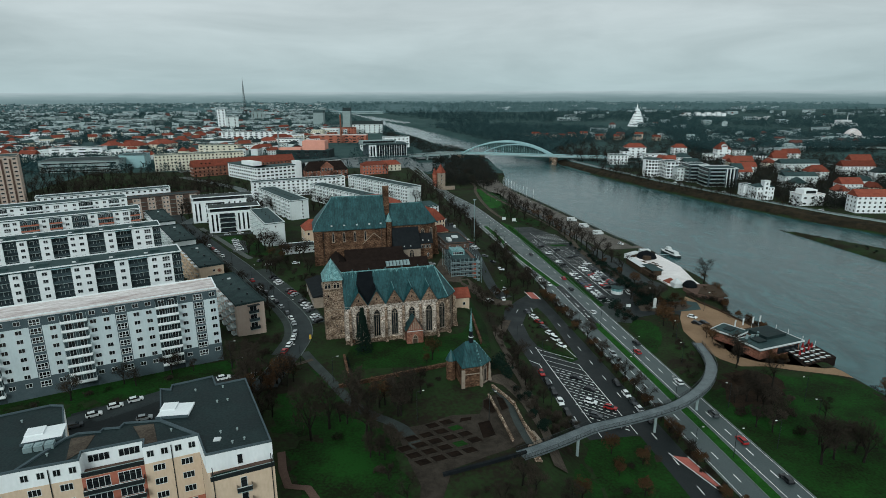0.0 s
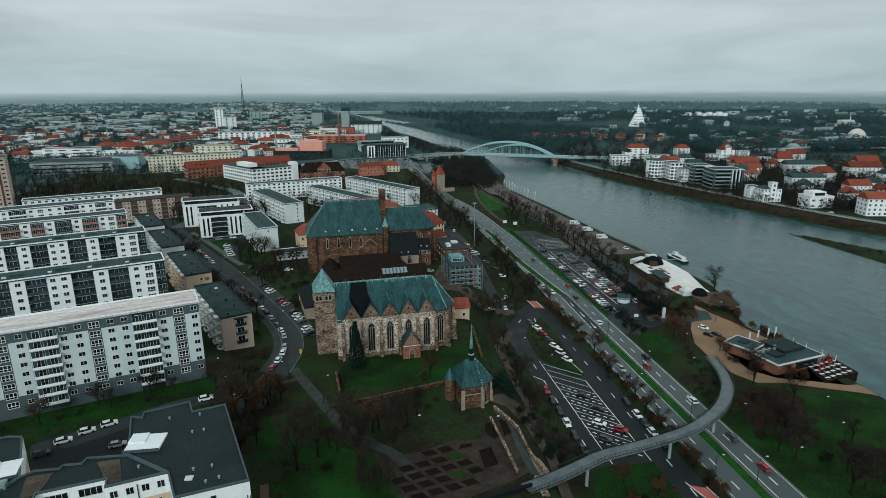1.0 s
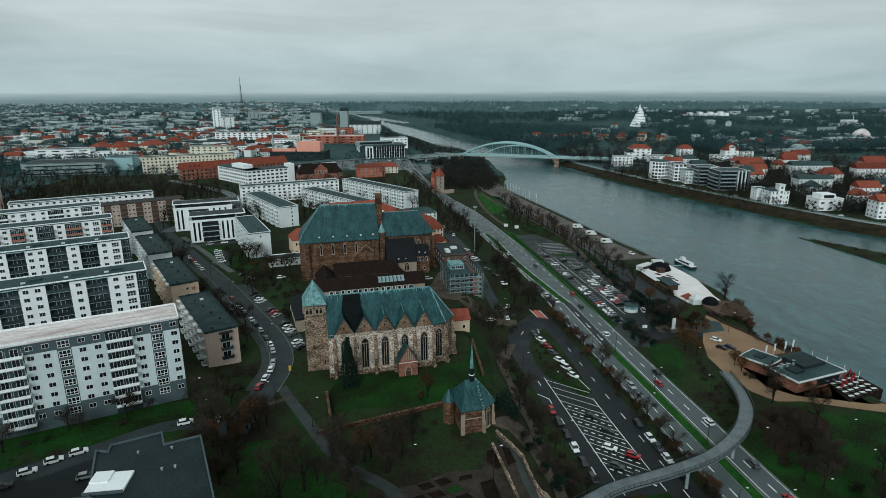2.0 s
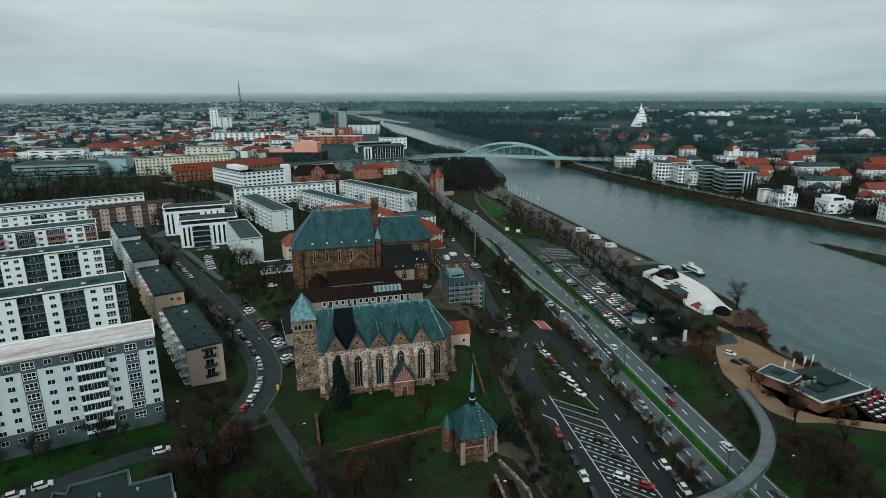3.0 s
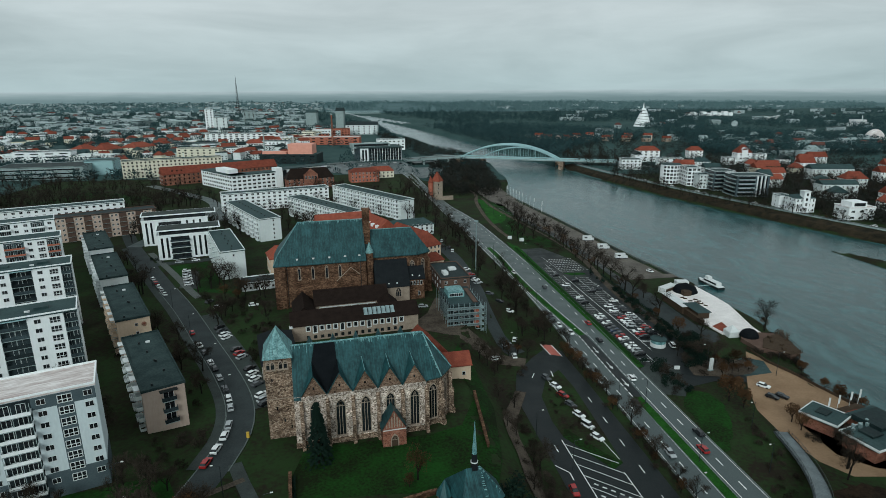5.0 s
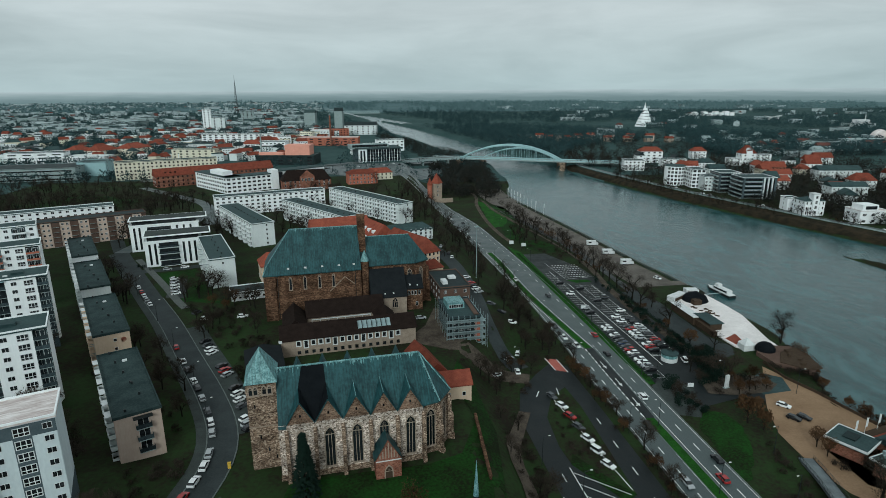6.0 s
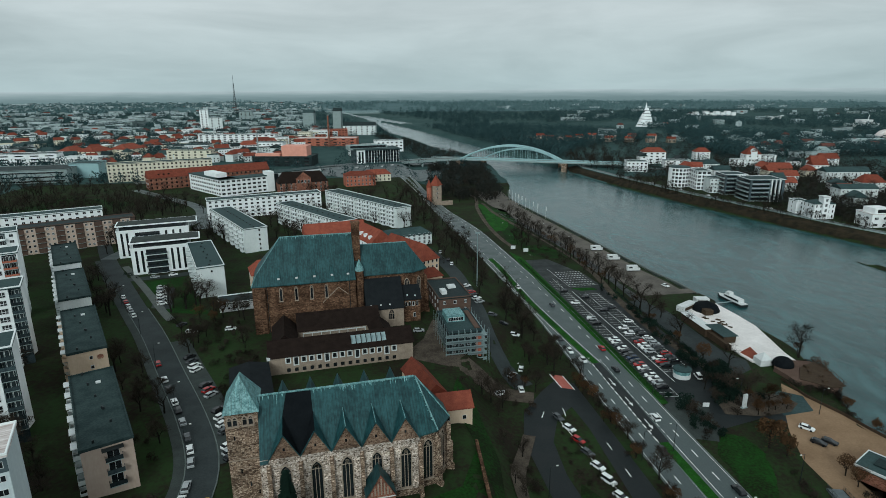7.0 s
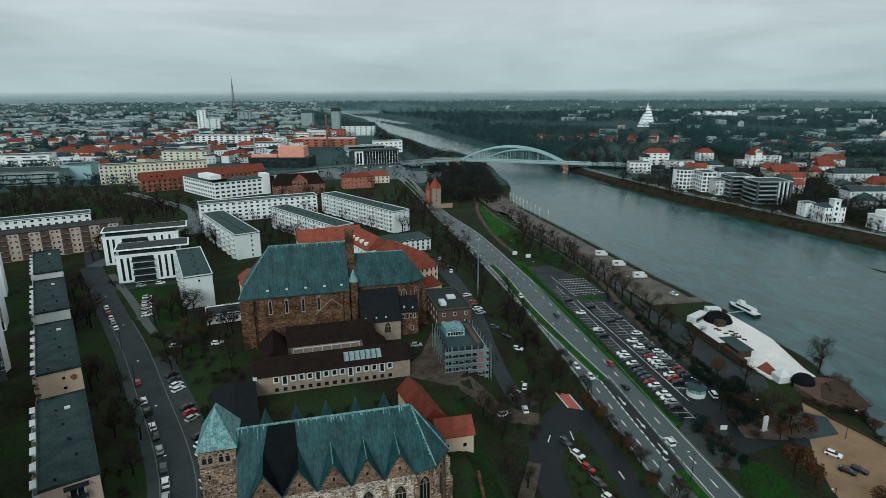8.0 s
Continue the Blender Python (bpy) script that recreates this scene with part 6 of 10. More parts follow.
def east_car_park():
    drape("car_park", [(101.4, 216), (112, 221), (122.5, 236), (126, 262), (125.5, 310), (123, 345), (113, 374), (100.2, 374)], DARK_ASPHALT, 0.07, 6, "dark asphalt riverside car park with marked bays", "car park")
    g = Geo()

    def bar(x0, y0, x1, y1, wide=0.08):
        a, b = Vector((x0, y0)), Vector((x1, y1))
        s = Vector((b.y - a.y, a.x - b.x)).normalized() * wide
        g.face([(*(a - s), 0.12), (*(a + s), 0.12), (*(b + s), 0.12), (*(b - s), 0.12)])

    for i in range(44):
        y = 228 + i * 2.55
        bar(101.7, y, 106.3, y - 0.6)
    bar(106.4, 226, 105.0, 342)
    for i in range(30):
        y = 244 + i * 2.55
        bar(109.8, y, 114.5, y - 0.4)
        bar(114.6, y, 119.2, y - 0.4)
    bar(109.8, 236, 107.8, 322, 0.12)
    bar(114.6, 244, 113.0, 320)
    bar(119.2, 244, 118.0, 318)
    bar(110, 243, 119.4, 242.4, 0.12)
    for i in range(7):
        for j in range(9):
            bar(109.2 + j * 1.5, 331 + i * 3.2, 110.2 + j * 1.5, 331.4 + i * 3.2, 0.24)
    bar(107.2, 356, 109, 328)
    bar(109, 328, 124, 330)
    piece("road_marking", g, LINE, "white parking bay lines", "road marking", "structure")
    drape("verge", [(108.5, 326.5), (119, 325.5), (120, 322.5), (112, 322.0)], VERGE, 0.16, 4, "small green island in the car park", "verge")
    drape("verge", [(98.6, 224), (101.2, 224), (100.4, 378), (96.0, 392), (95.8, 378)], VERGE, 0.15, 5, "bright green verge between road and car park", "verge")
    drape("drive", [(98.6, 206.5), (104.5, 204.2), (107.7, 209.5), (112, 222), (103, 226), (99.2, 223)], PAVING, 0.10, 5, "dark paved drive from road to river", "pavement")
    drape("drive", [(107.2, 209), (124, 213), (131, 207), (133, 214), (128, 222), (122.6, 236), (112.5, 223)], DARK_ASPHALT, 0.09, 5, "paved forecourt by the river", "pavement")
    drape("plaza", [(130, 213), (140, 214), (143, 222), (138, 226), (131, 222)], GREY_ROOF, 0.14, 4, "round blue-grey paved plaza", "pavement")
    drape("lawn", [(99.4, 186), (102.0, 200.5), (106.6, 206), (111.0, 206.5), (112.6, 200), (110.6, 192), (107.4, 186), (103.6, 181), (99.4, 177)], LAWN, 0.12, 4, "green lawn inside the ramp's curve", "lawn", loose=1.0)
    drape("verge", [(99.2, 155), (99.2, 171.5), (105, 173), (109, 179), (112, 190), (113, 203), (116.6, 204), (118.4, 190), (115, 179), (108.4, 166), (102.2, 155)], EARTH, 0.09, 4, "dark rough grass below the ramp", "verge")
    drape("verge", [(126.8, 173), (132, 165.9), (140, 162.9), (146, 168), (152.6, 172), (150, 189), (136, 191), (128, 186.4)], EARTH, 0.09, 4, "rough grass round the restaurant", "verge")
    drape("lawn", [(99.6, 20), (99.6, 150), (106, 150), (122, 160), (134, 155), (156, 140), (160, 20)], LAWN, 0.05, 8, "riverside lawn, patchy and worn", "lawn", loose=1.0)
    drape("verge", [(105, 140), (108, 150), (119, 162), (131, 153), (121, 141)], BED, 0.10, 6, "bare leaf-strewn slope under trees", "verge", loose=3.0)
    drape("gravel_area", [(142, 230), (133, 217), (126, 206), (120.5, 194), (119, 181), (120, 170), (123.8, 163.6), (131.8, 162.4), (139.5, 158.4), (150, 153.6), (154.5, 151), (157.5, 158), (150, 158.2), (140, 162.6), (132, 165.6), (126.5, 172), (127.5, 186), (136, 192), (150, 190), (146.5, 214)], SAND, 0.11, 4, "ochre gravel forecourt by the river", "gravel")
    piece("path", ribbon([(126, 240), (122.5, 275), (124, 310), (128, 350), (126, 400), (118, 450), (112, 500), (112, 540)], -1.5, 1.5, 0.1), PATH, "pale path along the row of trees", "path", "structure")
    piece("path", ribbon([(130, 240), (131, 275), (133, 310), (134, 350), (133, 400), (126, 450), (118, 500)], -2.6, 2.6, 0.1), DARK_ASPHALT, "promenade drive along the quay", "path", "structure")
    drape("lawn", [(100.0, 412), (104, 440), (100, 470), (104, 530), (110, 545), (124, 515), (124, 470), (118, 430), (108, 400)], LAWN, 0.06, 8, "riverside park lawn", "lawn")
    drape("lawn", [(99.6, 440), (108, 446), (115, 470), (113, 500), (109.6, 531), (105.2, 531), (104.4, 505), (100.6, 468)], VERGE, 0.10, 5, "fresh green lawn strip beside the park path", "lawn", loose=1.2)
    drape("lawn", [(104.6, 392), (108, 402), (119.5, 403), (124, 380), (116, 376), (107, 383)], LAWN, 0.10, 5, "green lawn between bare shrubs", "lawn", loose=1.5)
    drape("drive", [(127.6, 306), (133.4, 306), (138.2, 292), (138.0, 272), (137.8, 256), (141.4, 246), (139, 240), (128.6, 235), (126.6, 246)], STREET, 0.12, 5, "grey asphalt lane behind the riverside bar", "road")
    piece("path", ribbon([(100.5, 402), (98.6, 424), (98.5, 461), (102.6, 516), (108, 546), (110, 570), (102, 600)], -1.3, 1.4, 0.12), PATH, "winding pale park path", "path", "structure")
    piece("quay", ribbon([(152.5, 314), (152.0, 331), (149.0, 350), (146, 384), (139, 457), (134, 504), (129, 562), (130, 600)], -13.5, 12.0, 0.06, cross=6), QUAY, "brownish paved river quay", "quay", "structure")
    g = Geo()
    edge = [(165.2, 314), (164.6, 331), (161.3, 350), (158.0, 384), (151.0, 457), (146.0, 504), (141.5, 562), (150.0, 604)]
    pts = curve_points(edge, 6)
    for a, b in zip(pts, pts[1:]):
        d = (b - a).normalized()
        s = Vector((d.y, -d.x))
        p, q, r, u = a - s * 0.7, a + s * 0.3, b + s * 0.3, b - s * 0.7
        g.face([(*p, -1.25), (*q, -1.25), (*r, -1.25), (*u, -1.25)]).face([(*q, -6), (*r, -6), (*r, -1.25), (*q, -1.25)]).face([(*p, -2.0), (*p, -1.25), (*u, -1.25), (*u, -2.0)])
    piece("quay_wall", g, KERB, "stone quay wall along the river", "quay wall", "structure")


east_car_park()


def terrace_ground():
    drape("lawn", [(-18.5, 168), (-7.2, 152), (-5.5, 158.5), (-7, 171), (-5, 181.5), (25, 183), (33, 186), (39, 200), (43, 198), (40, 172), (36, 160), (24, 162), (-2, 163.2), (-8, 151)][:11] + [(36, 160), (24, 162), (0, 163.5), (-5.4, 156), (-6.6, 152.2), (-11, 153)], LAWN, 0.06, 5, "green lawn before the church", "lawn")
    drape("lawn", [(40, 172), (44, 198), (43, 220), (40, 235), (36, 222), (39, 200)], LAWN, 0.06, 5, "green lawn east of the church", "lawn")
    piece("path", ribbon([(-20.2, 178), (-17.0, 170.5), (-12.0, 160), (-8.2, 151.5), (-2, 140), (8, 130), (11, 121)], -1.5, 1.5, 0.11), PAVING, "grey path across the churchyard", "path", "structure")
    piece("path", ribbon([(-17, 172), (-24, 168), (-30, 166)], -0.8, 0.8, 0.17), PATH, "narrow pale path to the street", "path", "structure")
    drape("lawn", [(-42, 112), (-20, 136), (-16, 150), (-12, 155), (-20, 164), (-30, 158), (-44, 150), (-60, 140), (-62, 126)], EARTH, 0.05, 6, "rough grass between flats and street", "lawn")
    drape("lawn", [(-14, 100), (-12, 128), (-16, 146), (-9, 150), (-2, 138), (6, 120), (6, 90), (-10, 90)], LAWN, 0.05, 6, "dim green lawn under bare trees", "lawn", loose=3.0)
    drape("lawn", [(-48, 152), (-95, 140), (-110, 150), (-66, 168), (-45, 171), (-34, 176), (-30, 168), (-34, 160)], LAWN, 0.05, 6, "lawn before the white flats", "lawn")
    piece("road", ribbon([(-29, 156), (-27.5, 165), (-24.5, 176), (-22.2, 190), (-24.0, 204), (-31.0, 222), (-43.5, 248), (-58, 278), (-72, 304), (-90, 338), (-112, 380), (-130, 420)], -3.4, 3.4, 0.1), STREET, "curving residential street of grey asphalt", "road", "structure")
    piece("pavement", ribbon([(-24.5, 176), (-22.2, 190), (-24.0, 204), (-31.0, 222), (-43.5, 248), (-58, 278), (-72, 304), (-90, 338), (-112, 380)], -6.0, -3.6, 0.16), PAVING, "grey pavement along the street", "pavement", "structure")
    piece("kerb", ribbon([(-24.5, 176), (-22.2, 190), (-24.0, 204), (-31.0, 222), (-43.5, 248), (-58, 278), (-72, 304)], 3.4, 3.65, 0.2, cross=1, thick=0.15), KERB, "pale kerb along the street", "kerb", "structure")
    piece("kerb", ribbon([(-29, 160), (-24.5, 176), (-22.2, 190), (-24.0, 204), (-31.0, 222), (-43.5, 248), (-58, 278), (-72, 304)], -3.65, -3.4, 0.2, cross=1, thick=0.15), KERB, "pale kerb along the street", "kerb", "structure")
    piece("parking_bays", ribbon([(-23.2, 200), (-31.0, 222), (-43.5, 248), (-54, 270)], 3.7, 9.2, 0.12), PAVING, "grey paved parking bays beside the street", "car park", "structure")
    piece("pavement", ribbon([(-56.5, 292), (-62.0, 301), (-78.0, 330), (-99.0, 366)], -1.5, 1.5, 0.17), FLAGS, "pale flagstone pavement beside the street", "pavement", "structure")
    piece("road", ribbon([(-29, 156), (-34, 160), (-46, 158.5), (-60, 150), (-76, 143)], -2.6, 2.6, 0.14), STREET, "narrow drive to the yard", "road", "structure")
    drape("yard", [(-52, 136), (-50, 146), (-58, 153), (-76, 147), (-72, 132), (-60, 126)], DARK_ASPHALT, 0.12, 5, "asphalt yard with parked cars", "yard")
    piece("road", ribbon([(-92, 344), (-80, 346), (-66, 350), (-56, 362)], -2.8, 2.8, 0.14), STREET, "side street before the white modern flats", "road", "structure")
    drape("lawn", [(-84, 340), (-66, 345), (-52, 312), (-44, 296), (-60, 300), (-70, 318)], LAWN, 0.05, 6, "lawn between street and grey slab", "lawn")
    drape("yard", [(-74, 334), (-66, 330), (-60, 304), (-68, 306)], DARK_ASPHALT, 0.1, 5, "small asphalt car park on the lawn", "yard")
    drape("yard", [(30, 246), (25, 250), (33, 262), (38, 278), (41, 276), (38.5, 256), (46, 246), (56, 240), (64, 236), (62, 230), (46, 236)], PATH, 0.09, 5, "churned earth building yard", "yard")
    piece("road", ribbon([(62, 240), (55, 262), (56, 290), (55, 330), (50, 360), (40, 395)], -3.4, 3.4, 0.1), STREET, "lane behind the church with parked cars", "road", "structure")
    piece("path", ribbon([(56, 214), (50.5, 202), (47.4, 194), (46.7, 187), (47, 178.5), (46.2, 168), (46.8, 158), (46.4, 150), (45, 132), (43, 112)], -1.7, 1.7, 0.35), PATH, "worn path along the slope", "path", "structure")
    piece("path", ribbon([(35, 146), (37.2, 140), (37.0, 128), (37.6, 119)], -1.0, 1.0, 0.14), PAVING, "path beside the chapel wall", "path", "structure")
    drape("bare_ground", [(33, 151.5), (40, 156), (45, 152), (45.4, 136), (43, 128), (41.5, 140), (38, 148)], PATH, 0.07, 4, "trodden bare earth by the chapel", "ground")
    # formal garden
    drape("garden", [(6.3, 129.6), (13.4, 130.8), (21.1, 134.0), (28.3, 133.6), (32.0, 142.0), (36.4, 142.8), (38.4, 136), (38.3, 121), (32, 117.5), (26.5, 115.6), (17.7, 112.0), (14.2, 102), (9.6, 102), (10.3, 108), (8.6, 115.4)], GARDEN_FLOOR, 0.08, 4, "gravelled floor of a formal garden", "garden")
    edging = Geo()
    beds = [(0, 0), (1, 0), (-2, 1), (-1, 1), (0, 1), (1, 1), (-2, 2), (-1, 2), (0, 2), (1, 2), (-2, 3), (-1, 3), (0, 3), (1, 3), (-3, 4), (-2, 4), (-1, 4), (0, 4), (-3, 3), (-3, 2)]
    u, v = Vector((3.75, 1.0)), Vector((1.85, -2.85))
    rings = [[tuple(Vector((15.5, 129.8)) + u * (i + p) + v * (j + q)) for p, q in ((-0.4, 0.36), (0.4, 0.36), (0.4, -0.36), (-0.4, -0.36))] for i, j in beds]
    rings += [[(22.4, 130.2), (25.6, 130.8), (26.0, 132.4), (23.0, 132.2)], [(26.9, 122.4), (30.4, 123.4), (30.2, 130.2), (26.9, 129.4)], [(29.8, 136.4), (31.6, 133.0), (33.0, 134.2), (32.4, 140.6), (30.6, 140.2)], [(34.2, 134), (36.4, 135), (36.2, 140.4), (34.4, 141.6)]]
    for n, ring in enumerate(rings):
        drape("flower_bed", ring, LAWN if n in (5, 12) else DARK_SOIL, 0.16, 5, "grassed garden bed edged in stone" if n in (5, 12) else "bare dark brown flower bed", "flower bed", "")
        for p, q in zip(ring, ring[1:] + ring[:1]):
            p, q = Vector(p), Vector(q)
            w = Vector((q.y - p.y, p.x - q.x)).normalized() * 0.09
            z = land(*p) + 0.24
            edging.face([(*(p - w), z), (*(q - w), z), (*(q + w), z), (*(p + w), z)]).face([(*(p - w), z - 0.2), (*(q - w), z - 0.2), (*(q - w), z), (*(p - w), z)]).face([(*(p + w), z - 0.2), (*(p + w), z), (*(q + w), z), (*(q + w), z - 0.2)])
    piece("bed_edging", edging, GARDEN_FLOOR, "stone edging round the flower beds", "edging", "structure")
    drape("bare_ground", [(38.4, 127), (40.8, 126), (43.0, 119.0), (35.6, 116.0), (37.6, 119.5)], DRESSED, 0.12, 3, "pale stone steps and rubble by the footbridge", "ground")
    drape("lawn", [(-24.5, 152), (-13.6, 149.6), (-10, 140), (-12.4, 131), (-23.4, 133.2)], LAWN, 0.09, 5, "green lawn between hedges", "lawn", loose=3.0)
    drape("lawn", [(-19.0, 124.5), (-8.8, 127.6), (-2.6, 113.3), (-6.4, 104), (-14.0, 106)], LAWN, 0.09, 5, "green lawn between hedges", "lawn", loose=3.0)
    drape("lawn", [(44, 88), (44, 108), (54, 124), (57, 130), (71.4, 129.6), (71.4, 88)], LAWN, 0.06, 5, "green slope below the footbridge", "lawn", loose=1.5)
    piece("path", ribbon([(-20.6, 124), (-19.4, 117), (-17.6, 111.4), (-13.4, 110.2), (-10.6, 104.8)], -0.9, 0.9, 0.15), BROWN_WALL, "reddish-brown brick path round the flats", "path", "structure")
    # old walls
    def wall_line(a, b, tall, thick=0.5, mat=BROWN_STONE, label="old rubble wall along the churchyard"):
        a, b = Vector(a), Vector(b)
        d = b - a
        yaw = math.degrees(math.atan2(d.y, d.x))
        low = min(land(*a), land(*b)) - 0.8
        g = Geo().box(0, -thick / 2, low, d.length, thick / 2, max(land(*a), land(*b)) + tall).box(-0.1, -thick / 2 - 0.1, max(land(*a), land(*b)) + tall, d.length + 0.1, thick / 2 + 0.1, max(land(*a), land(*b)) + tall + 0.18)
        piece("garden_wall", g, mat, label, "wall", at=pose(a.x, a.y, 0, 0, 0, yaw), group="old churchyard walls")

    wall_line((-8.2, 152.6), (23.4, 161.6), 1.0)
    wall_line((-7.3, 171.5), (-5.7, 158.5), 1.2)
    for p, q in (((32.5, 142.0), (33.2, 131.5)), ((33.2, 131.5), (33.7, 120.2)), ((34.6, 147.0), (36.4, 142.4)), ((36.4, 142.4), (38.4, 136.4)), ((38.4, 136.4), (38.4, 128.1)), ((38.4, 128.1), (39.4, 120.6))):
        wall_line(p, q, 0.7, 0.4, RUBBLE, "low pale rubble wall of the garden")
    wall_line((15.5, 110.0), (35.5, 115.2), 0.7, 0.5, SLATE, "dark wall at the garden's foot")
    wall_line((39.0, 201.0), (37.5, 176.0), 0.8)
    wall_line((-4.0, 181.0), (-4.4, 181.9), 1.6)


terrace_ground()


def footbridge():
    line = [(34.0, 114.6, 8.8), (40.0, 117.0, 8.5), (46.0, 120.4, 7.7), (51.5, 123.8, 6.9), (57.0, 126.6, 6.4), (70, 129.8, 6.2), (82.0, 133.4, 6.2), (91.0, 138.4, 6.1), (99.0, 145.0, 5.6), (106.4, 154.0, 4.6), (112.0, 163.6, 3.0), (116.4, 173.4, 1.3), (119.4, 183.0, 0.25)]
    pts = curve_points(line, 1.5)
    t = thing("footbridge", "curved steel footbridge sweeping over the road with glassy grey deck", "bridge", pose(0, 0, 0))
    deck, rails, beam = Geo(), [Geo(), Geo()], Geo()
    rows = []
    for i, p in enumerate(pts):
        d = pts[min(i + 1, len(pts) - 1)] - pts[max(i - 1, 0)]
        s = Vector((d.y, -d.x, 0)).normalized()
        rows.append((p, s))
    for (p, s), (q, r) in zip(rows, rows[1:]):
        a, b, c, d = p - s * 1.75, p + s * 1.75, q + r * 1.75, q - r * 1.75
        up, dn = Vector((0, 0, 0)), Vector((0, 0, -0.45))
        deck.face([a, b, c, d]).face([a + dn, d + dn, c + dn, b + dn]).face([b, b + dn, c + dn, c]).face([a, d, d + dn, a + dn])
        for g, k in ((rails[0], -1.72), (rails[1], 1.72)):
            m, n = p + s * k, q + r * k
            for low_, high_ in ((0.0, 0.22), (0.42, 0.47), (0.64, 0.69), (0.86, 0.91), (1.04, 1.1)):
                g.face([m + Vector((0, 0, low_)), n + Vector((0, 0, low_)), n + Vector((0, 0, high_)), m + Vector((0, 0, high_))])
            g.tube(m, m + Vector((0, 0, 1.1)), 0.04, 0.04, 4)
            o = s * 0.06
            g.face([m - o + Vector((0, 0, 1.1)), m + o + Vector((0, 0, 1.1)), n + o + Vector((0, 0, 1.1)), n - o + Vector((0, 0, 1.1))])
        beam.tube(p + Vector((0, 0, -0.8)), q + Vector((0, 0, -0.8)), 0.4, 0.4, 8, cap=False)
    part("deck", deck, FOOT_DECK, t, "wet blue-grey walking deck")
    part("girder", beam, STEEL, t)
    for g in rails:
        part("railing", g, DARK_METAL, t)
    for i in (12, 28, 40, 52):
        if i < len(pts):
            p = pts[i]
            z = land(p.x, p.y)
            if p.z - z > 1.5:
                part("pillar", Geo().tube((p.x, p.y, z - 0.5), (p.x, p.y, p.z - 0.6), 0.38, 0.38, 10), CONCRETE, t)
    part("abutment", Geo().box(33.0, 112.4, 2.0, 38.6, 117.6, 8.3), RUBBLE, t)


footbridge()


# ---- by the river ----
def riverside():
    for corner, yaw, W, D, z, rear in (((130.8, 177.3), 28, 9.0, 9.8, 4.2, 0), ((131.9, 165.9), 13.2, 21.0, 10.2, 4.4, 4.6)):
        t = thing("pavilion", "flat-roofed riverside restaurant with white fascia and red brick walls", "building", frame_at(corner[0], corner[1], 0.1, yaw), "riverside pavilions")
        part("wall", Geo().box(1.0, 1.0, -1, W - 1.0, D - 1.0, z - 0.9), RED_BRICK, t)
        part("glazing", Geo().box(W * 0.45, 0.9, 0.6, W - 1.6, 0.99, z - 1.5), GLASS, t)
        part("roof", Geo().box(0.25, 0.25, z - 0.9, W - 0.25, D - 0.25, z - 0.15), GREY_ROOF, t, "grey flat roof")
        g = Geo()
        for b in ((0, 0, W, 0.25), (0, D - 0.25, W, D), (0, 0.25, 0.25, D - 0.25), (W - 0.25, 0.25, W, D - 0.25)):
            g.box(b[0], b[1], z - 0.55, b[2], b[3], z)
        part("fascia", g, WHITE, t, "white roof fascia")
        if rear:
            part("rear_wall", Geo().box(10.0, D + 0.01, -1, W - 0.6, D + rear, z - 0.9), RED_BRICK, t)
            part("rear_roof", Geo().box(9.6, D + 0.01, z - 0.9, W - 0.2, D + rear + 0.4, z - 0.2), GREY_ROOF, t)
            part("roof_storey", Geo().box(9.0, 5.4, z - 0.2, 18.6, 13.0, z + 0.9), BITUMEN, t, "dark raised roof light")
            part("roof_storey", Geo().box(4.0, 4.2, z - 0.2, 8.0, 8.0, z + 0.4), BITUMEN, t)
            for i in range(6):
                x, y = 3.0 + 1.3 * i, 8.4 + (i % 2)
                part("vent", Geo().box(x, y, z - 0.2, x + 0.7, y + 0.6, z + 0.5 + 0.3 * (i % 3)), STEEL, t)
        else:
            part("roof_light", Geo().box(W * 0.35, D * 0.4, z - 0.2, W * 0.75, D * 0.7, z + 0.2), BITUMEN, t)
    t = thing("river_stage", "red-floored roof terrace with white banners behind the restaurant", "terrace", pose(143.0, 184.5, 0, 0, 0, 13))
    part("platform", Geo().box(-6, -2, -1, 8, 5, 1.6), TIMBER, t)
    part("red_floor", Geo().box(-2.0, -1.6, 1.6, 4.5, 2.6, 1.75), RED_TILE, t)
    for x in (-5, -1, 4, 7.6):
        part("banner_pole", Geo().tube((x, 4.6, 0), (x, 4.6, 6.2), 0.06, 0.05, 6).box(x + 0.02, 4.56, 3.4, x + 0.75, 4.64, 6.0), WHITE, t)
    # terrace furniture
    table = thing("cafe_table", "white cafe table with benches on the river terrace", "table", pose(146.6, 162.0, 0.3), "terrace tables")
    part("tabletop", Geo().box(-0.85, -0.42, 0.7, 0.85, 0.42, 0.76), WHITE, table)
    for s in (-0.7, 0.7):
        part("bench", Geo().box(-0.85, s - 0.15, 0.4, 0.85, s + 0.15, 0.46), BROWN_WALL, table)
    for sx in (-0.8, 0.8):
        part("leg", Geo().box(sx - 0.04, -0.7, 0, sx + 0.04, 0.7, 0.7), DARK_METAL, table)
    rng = random.Random(5)
    for i in range(5):
        for j in range(4):
            if i or j:
                x, y = 146.6 + i * 2.6 + j * 0.15, 162.0 + j * 2.5 + i * 0.75
                copy_thing(table, pose(x, y, 0.3, 0, 0, rng.uniform(-14, 14)))
    shade = thing("parasol", "closed dark red parasol on a white pole", "parasol", pose(147.6, 166.6, 0.3), "terrace parasols")
    part("pole", Geo().tube((0, 0, 0), (0, 0, 2.9), 0.05, 0.05, 6), WHITE, shade)
    part("canopy", Geo().tube((0, 0, 1.0), (0, 0, 2.9), 0.42, 0.1, 8), PAINT_RED, shade)
